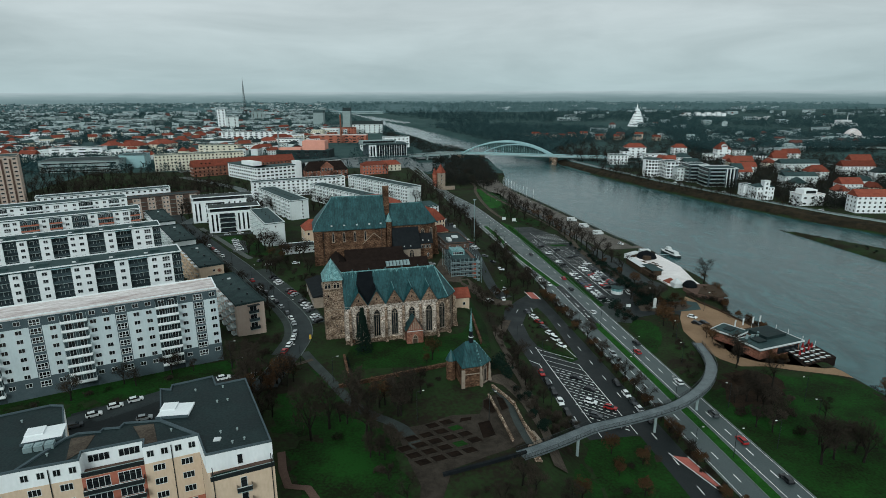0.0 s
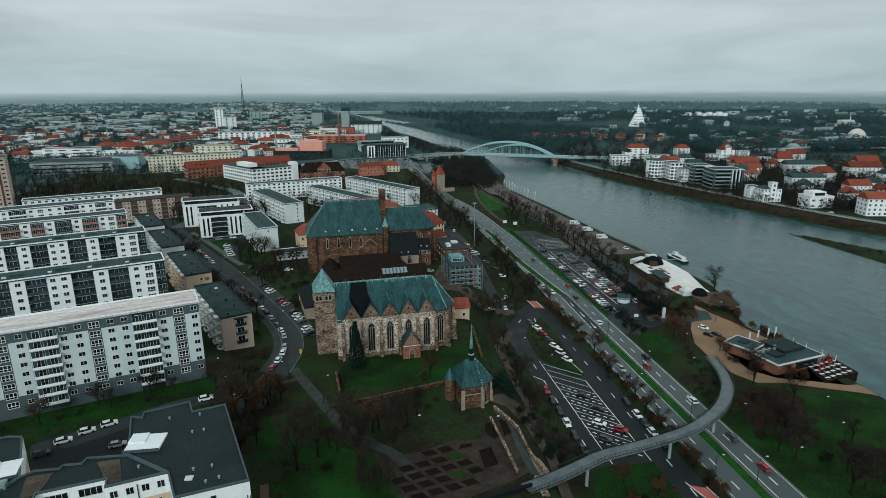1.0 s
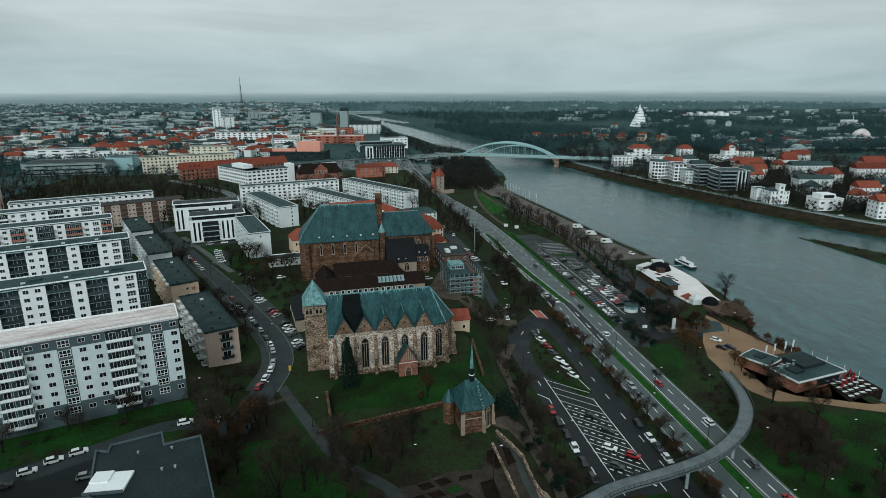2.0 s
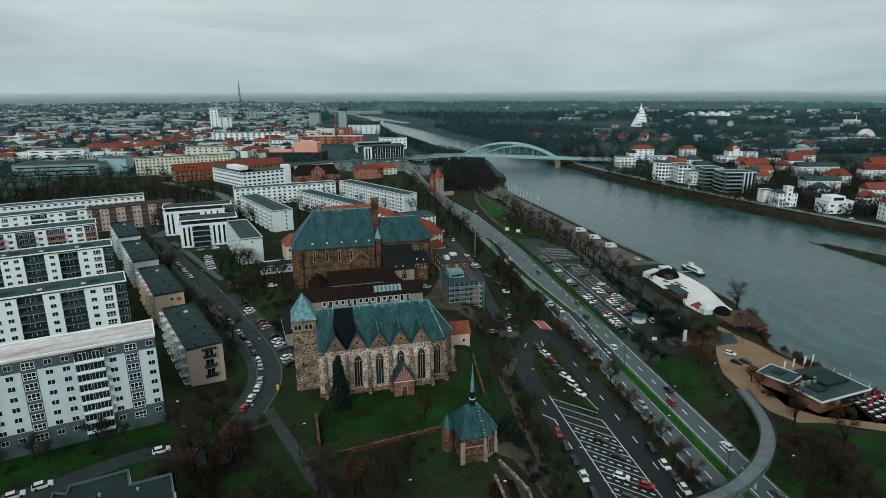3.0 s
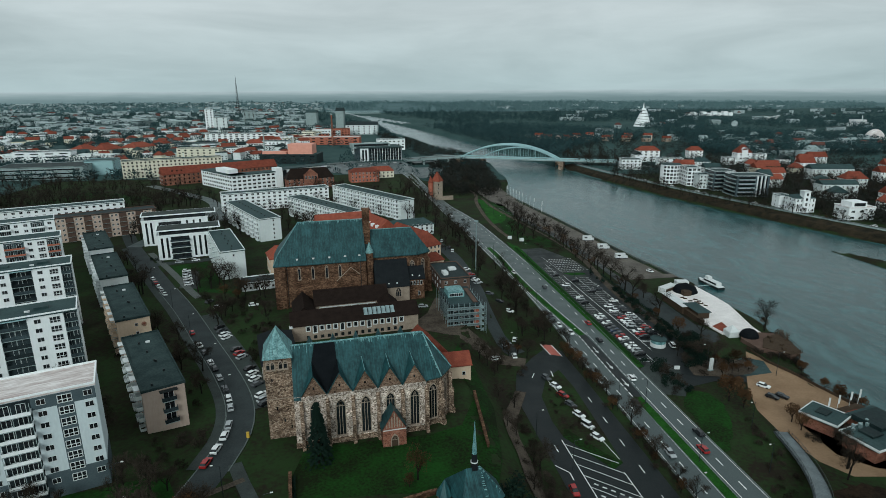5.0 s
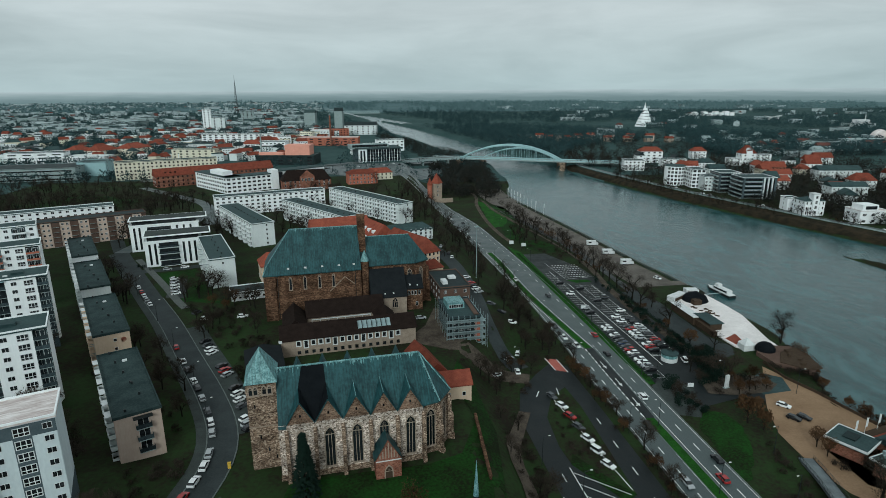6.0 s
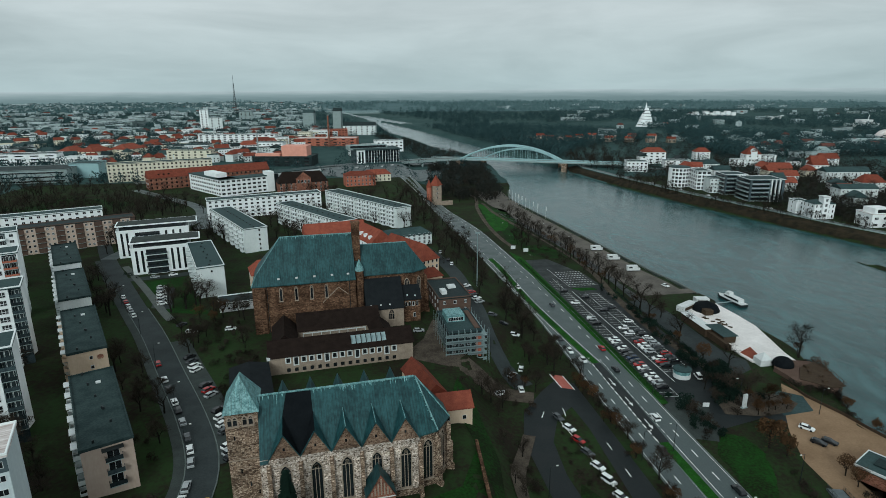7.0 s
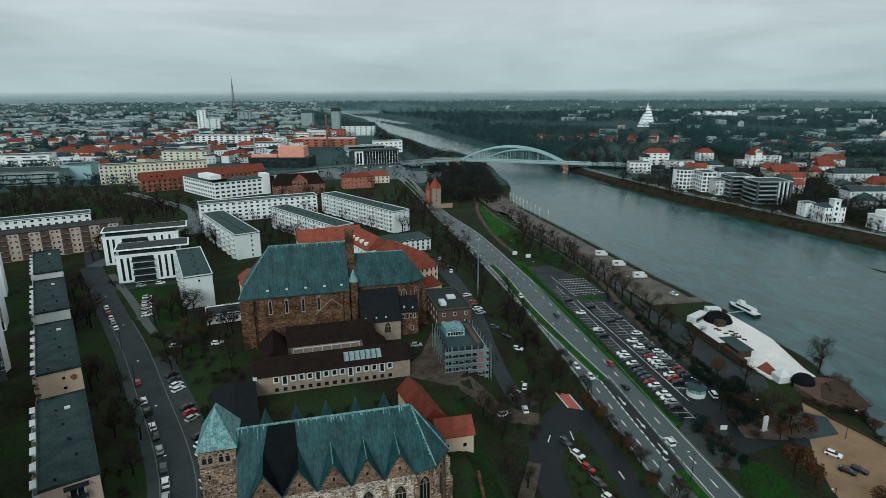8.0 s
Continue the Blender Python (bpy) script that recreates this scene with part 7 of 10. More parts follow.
    for x, y in ((150.6, 168.4), (153.4, 169.6), (153.0, 172.0), (156.0, 171.4), (157.0, 174.0)):
        copy_thing(shade, pose(x, y, 0.3))
    piece("terrace_deck", Geo().prism([(144.4, 160.2), (160.4, 165.0), (160.2, 177.5), (153.4, 173.0), (146.0, 168.2)], -3.0, 0.3), BROWN_TILE, "reddish-brown timber terrace by the water", "deck", "structure")
    # event ground on the water's edge
    t = thing("beach_bar", "white-decked riverside bar with long dark-roofed hut", "building", pose(0, 0, 0))
    part("deck", Geo().prism([(142.5, 244.5), (149, 243.2), (157.5, 243), (158, 249), (163.5, 272), (163.5, 284), (162.7, 297), (150, 294), (139.5, 284), (141.5, 256)], -3.5, 0.5), PALE_SAND, t, "pale sanded deck")
    part("hut_wall", Geo().box(138.9, 266.5, 0, 142.2, 283.2, 3.0).box(139.6, 254.0, 0, 141.0, 266.5, 2.2), TIMBER, t)
    part("hut_roof", Geo().box(138.6, 266.2, 3.0, 142.5, 283.5, 3.2), WHITE, t, "white flat hut roof")
    part("bar_wall", Geo().box(141.4, 259.2, 0, 146.2, 269.6, 3.1), TIMBER, t)
    part("bar_roof", Geo().box(140.9, 258.6, 3.1, 146.7, 270.2, 3.35), GREY_ROOF, t, "grey sheet roof of the bar")
    part("red_floor", Geo().prism([(143.6, 246.2), (147.6, 247.8), (149.0, 255.0), (142.8, 251.6)], 0.5, 0.56), RED_TILE, t)
    part("tent_top", Geo().tube((154.3, 291.0, 0.4), (154.3, 291.0, 2.6), 5.6, 4.4, 14).tube((154.3, 291.0, 2.6), (154.3, 291.0, 4.4), 4.4, 0.4, 14), TARP, t, "dark round tent")
    part("tent_porch", Geo().box(150.2, 284.6, 0.4, 153.6, 287.4, 2.6), TIMBER, t)
    for x, y, w, d, turn in ((147.2, 293.6, 10.0, 3.4, 30), (157.2, 299.2, 5.6, 3.6, -8)):
        part("cabin", Geo().box(-w / 2, -d / 2, 0.2, w / 2, d / 2, 2.6), WHITE, t, at=pose(x, y, 0, 0, 0, turn))
        part("cabin_opening", Geo().box(-w * 0.4, -d / 2 - 0.04, 0.6, w * 0.4, -d / 2, 2.0), TIMBER, t, at=pose(x, y, 0, 0, 0, turn))
    part("party_tent", Geo().box(143.2, 241.4, 0, 147.6, 245.2, 2.2).tube((145.4, 243.3, 2.2), (145.4, 243.3, 4.2), 3.0, 0.1, 4), WHITE, t, "small white peaked tent")
    rng = random.Random(15)
    for i in range(14):
        part("bench", Geo().box(-0.8, -0.2, 0.5, 0.8, 0.2, 0.95), TIMBER, t, at=pose(rng.uniform(147.5, 153), rng.uniform(272, 283), 0, 0, 0, rng.uniform(0, 180)))
    g = Geo()
    for i in range(26):
        k = i / 25
        x, y = 158.2 + 5.3 * min(1, k * 2.2), 246 + 50 * k
        g.tube((x, y, 0.4), (x, y, 1.5), 0.05, 0.05, 5)
    part("fence_posts", g, TIMBER, t)
    t = thing("river_bastion", "dark brick bastion with timber terrace above the river", "building", pose(0, 0, 0))
    part("wall", Geo().prism([(145.8, 229.4), (154, 223.4), (157.0, 224.2), (158.8, 231), (160, 240), (150, 243), (145.4, 238)], -6, 1.5), BROWN_WALL, t)
    part("terrace", Geo().prism([(147.5, 229.0), (153.6, 222.6), (158.0, 223.0), (160.0, 231), (160.6, 239), (153, 236)], 1.5, 1.8), TIMBER, t)
    rings = [(3.3 * math.cos(a), 2.8 * math.sin(a)) for a in [math.pi / 2 * i / 5 for i in range(6)]]
    g = Geo()
    for (r0, z0), (r1, z1) in zip(rings, rings[1:]):
        g.tube((149.4, 239.0, 1.5 + z0), (149.4, 239.0, 1.5 + z1), r0, max(r1, 0.05), 14, cap=False)
    part("dome", g, TARP, t, "dark dome-like hood")
    g = Geo()
    for p, q in (((153.6, 222.6), (158.0, 223.0)), ((158.0, 223.0), (160.0, 231.0)), ((160.0, 231.0), (160.6, 239.0))):
        p, q = Vector(p), Vector(q)
        for i in range(7):
            c = p + (q - p) * i / 6
            g.box(c.x - 0.05, c.y - 0.05, 1.8, c.x + 0.05, c.y + 0.05, 2.8)
        g.tube((*p, 2.8), (*q, 2.8), 0.06, 0.06, 5)
    part("railing", g, TIMBER, t)
    for i in range(4):
        part("terrace_table", Geo().box(-0.8, -0.4, 1.8, 0.8, 0.4, 2.5), TIMBER, t, at=pose(153.5 + 1.4 * (i % 2), 226 + 3.2 * i, 0, 0, 0, 30 * i))
    t = thing("kiosk", "round white kiosk with green glass in the car park", "kiosk", pose(113.8, 239.0, 0.1))
    part("wall", Geo().tube((0, 0, 0), (0, 0, 1.4), 2.7, 2.7, 18), WHITE, t)
    part("glazing", Geo().tube((0, 0, 1.4), (0, 0, 2.6), 2.6, 2.6, 18), COPPER_PALE, t)
    part("roof", Geo().tube((0, 0, 2.6), (0, 0, 2.85), 2.9, 2.9, 18), GREY_ROOF, t)
    drape("traffic_island", [(115.5, 221.8), (114.1, 216.1), (123.7, 213.5), (133.0, 214.4), (138.6, 218.3), (136.2, 223.7), (126.9, 227.8), (119, 226)], PATH, 0.2, 4, "gravel island with trees by the forecourt", "island")
    piece("fence", ribbon([(143.8, 232.2), (143.5, 221.3), (145.0, 216.1), (147.2, 207.9), (150.2, 190)], -0.05, 0.05, 1.0, cross=1, thick=0.9), TIMBER, "low timber fence at the gravel's edge", "fence")
    # passenger boat
    t = thing("boat", "white passenger boat moored in the river", "boat", pose(178.5, 309, WATER_Z, 0, 0, 96), "")
    part("hull", Geo().prism([(-8, -1.9), (5.5, -1.9), (9, 0), (5.5, 1.9), (-8, 1.9)], -0.6, 1.1), DARK_METAL, t, "dark hull")
    part("deck", Geo().prism([(-7.9, -1.8), (5.4, -1.8), (8.7, 0), (5.4, 1.8), (-7.9, 1.8)], 1.1, 1.4), WHITE, t)
    part("cabin", Geo().box(-6, -1.5, 1.4, 3.4, 1.5, 2.9), WHITE, t)
    for s in (-1.53, 1.5):
        part("cabin_window", Geo().box(-5.6, s, 1.9, 3.0, s + 0.03, 2.6), GLASS, t)
    part("wheelhouse", Geo().box(0.5, -1.1, 2.9, 3.0, 1.1, 4.1), WHITE, t)
    part("gangway", Geo().box(-3, 2.0, 1.0, -2.2, 14, 1.15), STEEL, t)
    # campers on the quay
    van = thing("camper_van", "white camper van parked on the quay", "vehicle", pose(148.4, 392.1, -1.4, 0, 0, -10), "campers on the quay")
    part("body", Geo().prism([(-3.3, -1.1), (2.2, -1.1), (2.2, 1.1), (-3.3, 1.1)], 0.5, 3.0).prism([(2.2, -1.0), (3.5, -0.95), (3.5, 0.95), (2.2, 1.0)], 0.5, 1.7), WHITE, van)
    part("windscreen", Geo().face([(2.25, -0.9, 2.5), (3.2, -0.85, 1.7), (3.2, 0.85, 1.7), (2.25, 0.9, 2.5)]), GLASS, van)
    part("side_window", Geo().box(-2.4, -1.13, 1.7, -0.6, -1.1, 2.4), GLASS, van)
    for x in (-2.1, 2.4):
        for y in (-1.0, 1.0):
            part("wheel", Geo().tube((x, y - 0.12, 0.36), (x, y + 0.12, 0.36), 0.36, 0.36, 10), DARK_METAL, van)
    for x, y, r in ((149.8, 372.1, -8), (151.4, 351.5, -6)):
        copy_thing(van, pose(x, y, -1.4, 0, 0, r))
    flag = thing("flagpole", "tall white flagpole with furled flag on the quay", "flagpole", pose(146, 480, -1.4), "quay flags")
    part("pole", Geo().tube((0, 0, 0), (0, 0, 9), 0.09, 0.05, 6), WHITE, flag)
    part("flag", Geo().box(0.05, -0.02, 5.6, 0.5, 0.02, 8.8), WHITE, flag)
    for i in range(9):
        y = 492 + i * 8
        x = lerp_at(y, [(q[1], q[0]) for q in [(146.0, 470), (142, 504), (138, 562), (146, 604)]])
        copy_thing(flag, pose(x, y, -1.4, 0, 0, i * 37))
    for x, y in ((150.5, 183.0), (152.0, 178.5), (153.0, 172.5), (154.0, 168)):
        copy_thing(flag, pose(x, y, -1.2 if land(x, y) < -1 else 0.0, 0, 0, 20)).scale = (0.6, 0.6, 0.6)


riverside()


piece("road", ribbon([(-112, 380), (-104, 425), (-92, 470), (-104, 515), (-140, 560), (-175, 600)], -4, 4, 0.15, 8), ASPHALT, "street through the park to the office blocks", "road", "structure")
drape("lawn", [(-232, 520), (-176, 500), (-150, 535), (-212, 575)], LAWN, 0.12, 8, "park lawn between bare trees", "lawn")
drape("car_park", [(-88, 440), (-66, 446), (-70, 492), (-90, 486)], ASPHALT, 0.12, 8, "asphalt car park behind the flats", "car park")


# ---- trees, hedges ----
def bare_tree_geo(seed, tall, spread_, twigs=520, crown_low=0.3):
    """Trunk and limbs, and a haze of fine twigs."""
    rng = random.Random(seed)
    wood, fine = Geo(), Geo()
    tips = []

    def limb(p, d, length, r, depth):
        q = p + d * length
        wood.tube(p, q, r, r * 0.6, 5 if depth < 2 else 4, cap=False)
        if depth >= 3:
            tips.append((q, d))
            return
        for _ in range(4 if depth == 0 else 3):
            a = Vector((rng.gauss(0, 1), rng.gauss(0, 1), rng.gauss(0.35, 0.5)))
            e = (d * 1.0 + a.normalized() * (0.85 * spread_)).normalized()
            k = rng.uniform(0.45, 1.0) if depth == 0 else rng.uniform(0.6, 1.0)
            limb(p + d * length * k, e, length * rng.uniform(0.5, 0.72), r * 0.5, depth + 1)
        tips.append((q, d))

    limb(Vector((0, 0, -0.3)), Vector((rng.gauss(0, 0.05), rng.gauss(0, 0.05), 1)).normalized(), tall * 0.42, tall * 0.022 + 0.06, 0)
    for _ in range(twigs):
        q, d = tips[rng.randrange(len(tips))]
        a = Vector((rng.gauss(0, 1), rng.gauss(0, 1), rng.gauss(0.3, 0.8))).normalized()
        b = q + a * rng.uniform(0.02, 0.10) * tall
        e = (a + Vector((rng.gauss(0, 0.5), rng.gauss(0, 0.5), rng.gauss(0.2, 0.4)))).normalized() * rng.uniform(0.05, 0.11) * tall
        s = e.orthogonal().normalized() * 0.0042 * tall
        fine.face([b - s, b + s, b + e])
        fine.face([b + e * 0.3 - s, b + e * 0.3 + s, b + e * 0.5 + a.cross(e) * 0.6])
    return wood, fine


def leafy_geo(seed, rx, ry, rz, n, size, cz=None):
    """Clumps of small leaf blades within an uneven body."""
    rng = random.Random(seed)
    g = Geo()
    lumps = [(Vector((rng.uniform(-0.6, 0.6) * rx, rng.uniform(-0.6, 0.6) * ry, (cz or rz) + rng.uniform(-0.5, 0.5) * rz)), rng.uniform(0.35, 0.6)) for _ in range(9)]
    for i in range(n):
        c, k = lumps[i % 9]
        d = Vector((rng.gauss(0, 1), rng.gauss(0, 1), rng.gauss(0, 1))).normalized() * rng.uniform(0.55, 1.0) * k
        p = c + Vector((d.x * rx, d.y * ry, d.z * rz))
        u = Vector((rng.gauss(0, 1), rng.gauss(0, 1), rng.gauss(0, 1))).normalized()
        w = u.orthogonal().normalized()
        s = size * rng.uniform(0.6, 1.4)
        g.face([p - w * s * 0.5, p + u * s, p + w * s * 0.5])
    return g


def tree_kind(label, wood, crown, crown_mat, group, category="tree", name="tree"):
    t = thing(name, label, category, pose(0, 0, -200), group)
    part("trunk", wood, BARK, t)
    part("crown", crown, crown_mat, t)
    return t


TREES = {}
for n_, (tall_, wide_) in enumerate(((13, 1.0), (11, 1.15), (15, 0.9), (9, 1.1))):
    w_, f_ = bare_tree_geo(11 + n_, tall_, wide_, 1050)
    TREES["bare", n_] = tree_kind("bare winter tree with grey-brown twigs", w_, f_, TWIGS, "bare trees")
for n_, (tall_, wide_) in enumerate(((10, 1.0), (8, 1.2))):
    w_, f_ = bare_tree_geo(31 + n_, tall_, wide_, 300)
    TREES["russet", n_] = tree_kind("tree keeping withered russet leaves", w_, f_.add(leafy_geo(5 + n_, tall_ * 0.34, tall_ * 0.34, tall_ * 0.3, 900, 0.34, tall_ * 0.62)), RUSSET, "russet trees")
for n_, (tall_, wide_) in enumerate(((10, 2.1), (7, 1.6))):
    g_ = Geo()
    r_ = random.Random(3 + n_)
    for _ in range(900):
        z_ = r_.random() ** 0.8 * tall_
        a_ = r_.uniform(0, 6.283)
        rr_ = wide_ * (1 - z_ / tall_) * r_.uniform(0.5, 1.05) + 0.05
        p_ = Vector((rr_ * math.cos(a_), rr_ * math.sin(a_), z_))
        d_ = Vector((math.cos(a_), math.sin(a_), -0.3)) * 0.5
        s_ = Vector((-math.sin(a_), math.cos(a_), 0)) * 0.22
        g_.face([p_ - s_, p_ + d_, p_ + s_])
    TREES["conifer", n_] = tree_kind("dark green columnar conifer by the wall", Geo().tube((0, 0, -0.3), (0, 0, tall_ * 0.8), 0.22, 0.05, 6), g_, EVERGREEN, "conifers")
for n_ in range(2):
    TREES["bush", n_] = tree_kind("leafless tangled brown winter shrub", Geo().tube((0, 0, -0.2), (0.2, 0, 1.0), 0.08, 0.04, 5), leafy_geo(50 + n_, 2.2, 2.0, 1.3, 620, 0.3), TWIGS, "shrubs", "shrub", "shrub")
    TREES["evergreen", n_] = tree_kind("dense rounded dark evergreen shrub", Geo().tube((0, 0, -0.2), (0.1, 0, 1.0), 0.08, 0.04, 5), leafy_geo(60 + n_, 2.4, 2.2, 1.7, 900, 0.32), EVERGREEN, "evergreen shrubs", "shrub", "shrub")

PLANTED = [0]
PLACED = set()
FAR_PLANTS = []


def plant(kind, x, y, scale=1.0, n=None):
    PLANTED[0] += 1
    rng = random.Random(PLANTED[0] * 7 + 1)
    kinds = [k for k in TREES if k[0] == kind]
    proto = TREES[kinds[rng.randrange(len(kinds)) if n is None else n]]
    s = scale * rng.uniform(0.82, 1.18)
    m = pose(x, y, land(x, y), rng.uniform(-2, 2), rng.uniform(-2, 2), rng.uniform(0, 360))
    key = kinds[rng.randrange(len(kinds)) if n is None else n]
    if proto.name in PLACED and (y > 236 or (kind in ("bush", "evergreen") and (y > 142 or y < 105)) or x > 230):
        FAR_PLANTS.append((key, m @ Matrix.Diagonal((s, s, s, 1))))
        return
    if proto.name not in PLACED:
        PLACED.add(proto.name)
        proto.matrix_basis = m
        c = proto
    else:
        c = copy_thing(proto, m)
    c.scale = (s, s, s * rng.uniform(0.9, 1.1))


def scatter(kind, poly, count, scale=1.0, seed=0, gap=3.0):
    """Plants spread over an outline, no two close together."""
    rng = random.Random(seed)
    xs, ys = [p[0] for p in poly], [p[1] for p in poly]
    done = []
    for _ in range(count * 30):
        if len(done) >= count:
            break
        x, y = rng.uniform(min(xs), max(xs)), rng.uniform(min(ys), max(ys))
        inside, k = False, len(poly)
        for i in range(k):
            (x1, y1), (x2, y2) = poly[i], poly[(i + 1) % k]
            if (y1 > y) != (y2 > y) and x < (x2 - x1) * (y - y1) / (y2 - y1) + x1:
                inside = not inside
        if inside and all((x - a) ** 2 + (y - b) ** 2 > gap * gap for a, b in done):
            done.append((x, y))
            plant(kind if isinstance(kind, str) else kind[rng.randrange(len(kind))], x, y, scale)


def along(kind, a, b, count, scale=1.0, wobble=1.0, seed=0):
    rng = random.Random(seed)
    for i in range(count):
        k = i / max(1, count - 1)
        plant(kind, a[0] + (b[0] - a[0]) * k + rng.uniform(-wobble, wobble), a[1] + (b[1] - a[1]) * k + rng.uniform(-wobble, wobble), scale)


# the strip between road and car park, northwards to the red-roofed tower
along("bare", (80.6, 120), (81.0, 250), 17, 0.62, 0.8, 1)
scatter("bush", [(79.4, 110), (82, 110), (82, 240), (79.6, 240)], 26, 0.55, 2, 2.0)
scatter("bare", [(66, 255), (81, 250), (82, 330), (74, 400), (64, 380), (62, 300)], 26, 0.7, 3, 4.0)
scatter("bush", [(63, 250), (81, 250), (82, 330), (74, 400), (62, 380), (60, 300)], 22, 0.6, 4, 3.0)
scatter("bare", [(70, 400), (73, 400), (64, 470), (50, 540), (40, 540), (56, 460)], 22, 0.8, 5, 4.0)
# avenue by the quay
along("russet", (126.5, 248), (127.5, 300), 4, 0.7, 0.8, 6)
for p_ in ((132.8, 243.0, 1.0), (127.6, 265.2, 0.95), (131.9, 286.4, 1.05), (127.2, 287.1, 1.0), (127.6, 296.0, 1.05), (128.2, 312.4, 1.1), (128.6, 322.0, 1.0)):
    plant("bare", *p_)
along("bare", (129, 330), (131, 420), 14, 0.95, 1.2, 7)
along("russet", (126, 330), (126, 420), 9, 0.8, 1.0, 8)
scatter("evergreen", [(120, 244), (126, 244), (126, 330), (121, 330)], 18, 0.7, 9, 2.5)
scatter("bush", [(112, 375), (130, 345), (128, 400), (105, 400)], 26, 0.8, 10, 2.5)
scatter("bare", [(100, 395), (118, 395), (128, 440), (122, 450), (112, 440)], 16, 0.85, 11, 4.0)
scatter("bare", [(110, 545), (92, 545), (85, 600), (95, 680), (140, 700), (146, 620), (130, 575), (124, 530)], 62, 0.7, 12, 4.0)
scatter("bush", [(110, 520), (85, 560), (85, 680), (150, 690), (140, 600), (126, 540)], 34, 0.7, 13, 3.5)
scatter("bare", [(120, 440), (134, 420), (130, 480), (126, 520), (118, 520)], 16, 0.8, 14, 4.0)
# around the ramp and the lawns by the river
for p_ in ((115.6, 200, "russet", 1.35), (117.5, 196, "russet", 1.0), (113, 181, "bush", 0.9), (121.5, 163, "bare", 0.95), (124.5, 166.5, "bare", 0.75), (133, 216, "russet", 0.7), (160.8, 246.0, "bare", 1.15), (162.4, 248.5, "russet", 0.8), (130.8, 220.7, "russet", 0.8), (106.5, 223.2, "evergreen", 1.2),
           (104, 221, "evergreen", 0.95), (106.5, 219, "bush", 1.1), (102.5, 227, "evergreen", 0.7), (123, 234, "evergreen", 1.3), (126, 231, "evergreen", 1.3), (125, 240, "evergreen", 1.0), (129, 222, "evergreen", 1.2), (115, 240, "bare", 0.5)):
    plant(p_[2], p_[0], p_[1], p_[3])
scatter(("russet", "bush"), [(147, 213), (152, 188), (156, 190), (152, 218)], 12, 0.6, 15, 2.0)
scatter("bush", [(152, 195), (157, 178), (160, 182), (156, 214)], 10, 0.8, 16, 2.5)
scatter("bush", [(101, 150), (106, 158), (114, 174), (117, 188), (114, 192), (109, 178), (101, 164)], 16, 0.6, 17, 2.4)
scatter(("bush", "bare"), [(108, 100), (107, 148), (122, 158), (140, 130), (140, 100)], 12, 0.7, 18, 4.0)
# churchyard, slope, garden
plant("conifer", -1.5, 175.5, 1.35, 0)
plant("conifer", -0.6, 176.4, 1.1, 0)
plant("evergreen", 39.5, 158, 1.5)
plant("evergreen", 41.5, 156, 1.2)
scatter(("bare", "bush"), [(-22, 128), (-12, 132), (-6, 146), (6, 128), (4, 116), (-8, 128)], 9, 0.85, 19, 4.0)
scatter("bush", [(-6, 150), (20, 159), (23, 152), (12, 140), (0, 140)], 7, 0.6, 20, 4.0)
scatter("bare", [(-4, 140), (12, 146), (20, 150), (8, 134)], 4, 0.85, 21, 5.0)
plant("russet", 20.0, 166.5, 0.95)
plant("russet", 18.0, 164.4, 0.6)
scatter(("bush", "russet"), [(42, 100), (42, 112), (52, 120), (70, 118), (72, 90), (44, 88)], 15, 0.6, 23, 3.5)
scatter(("bush", "bare"), [(44, 122), (46, 200), (52, 205), (53, 125)], 34, 0.55, 24, 3.0)
scatter(("bush", "evergreen"), [(40, 150), (46, 150), (46, 128), (42, 128)], 12, 0.7, 25, 2.6)
scatter(("bare", "bush"), [(46, 205), (52, 210), (66, 238), (60, 250), (46, 236), (42, 222)], 12, 0.6, 26, 3.0)
scatter("bush", [(40, 236), (60, 232), (62, 228), (44, 226)], 4, 0.6, 27, 2.5)
scatter(("bush", "evergreen"), [(-10, 228), (20, 234), (30, 240), (26, 226), (-6, 220)], 22, 0.6, 28, 3.0)
scatter("bush", [(62.5, 192), (63, 212), (70, 218), (71, 196), (68, 180)], 22, 0.45, 29, 1.8)
# between the flats
scatter(("bare", "bush"), [(-34, 160), (-29, 190), (-34, 192), (-42, 186), (-42, 172), (-40, 164)], 16, 0.75, 30, 3.0)
scatter("russet", [(-32, 158), (-24, 158), (-24, 150), (-34, 150)], 5, 0.8, 31, 3.5)
scatter(("bare", "bush"), [(-30, 150), (-46, 140), (-40, 134), (-22, 138)], 14, 0.7, 32, 3.0)
scatter(("bush", "bare"), [(-50, 168), (-90, 152), (-92, 148), (-50, 163)], 9, 0.6, 33, 4.0)
scatter("bare", [(-40, 205), (-30, 208), (-50, 250), (-66, 282), (-72, 280), (-54, 236)], 11, 0.7, 34, 4.0)
scatter("bare", [(-46, 186), (-62, 210), (-88, 255), (-96, 250), (-66, 200)], 20, 0.8, 35, 4.0)
scatter(("bare", "bush"), [(-46, 262), (-24, 262), (-30, 292), (-52, 290)], 26, 0.75, 36, 3.5)
scatter("russet", [(-46, 286), (-36, 286), (-36, 296), (-50, 298)], 4, 0.8, 37, 3.5)
scatter("bare", [(-78, 296), (-88, 330), (-104, 350), (-98, 320), (-86, 296)], 14, 0.8, 38, 4.0)
scatter("bare", [(-60, 300), (-44, 300), (-48, 312), (-60, 325)], 8, 0.8, 39, 4.0)
scatter("bare", [(-118, 390), (-60, 400), (-60, 440), (-130, 430)], 40, 0.9, 40, 5.0)
scatter("bare", [(-30, 400), (0, 400), (-40, 460), (-70, 460)], 24, 0.9, 41, 5.0)
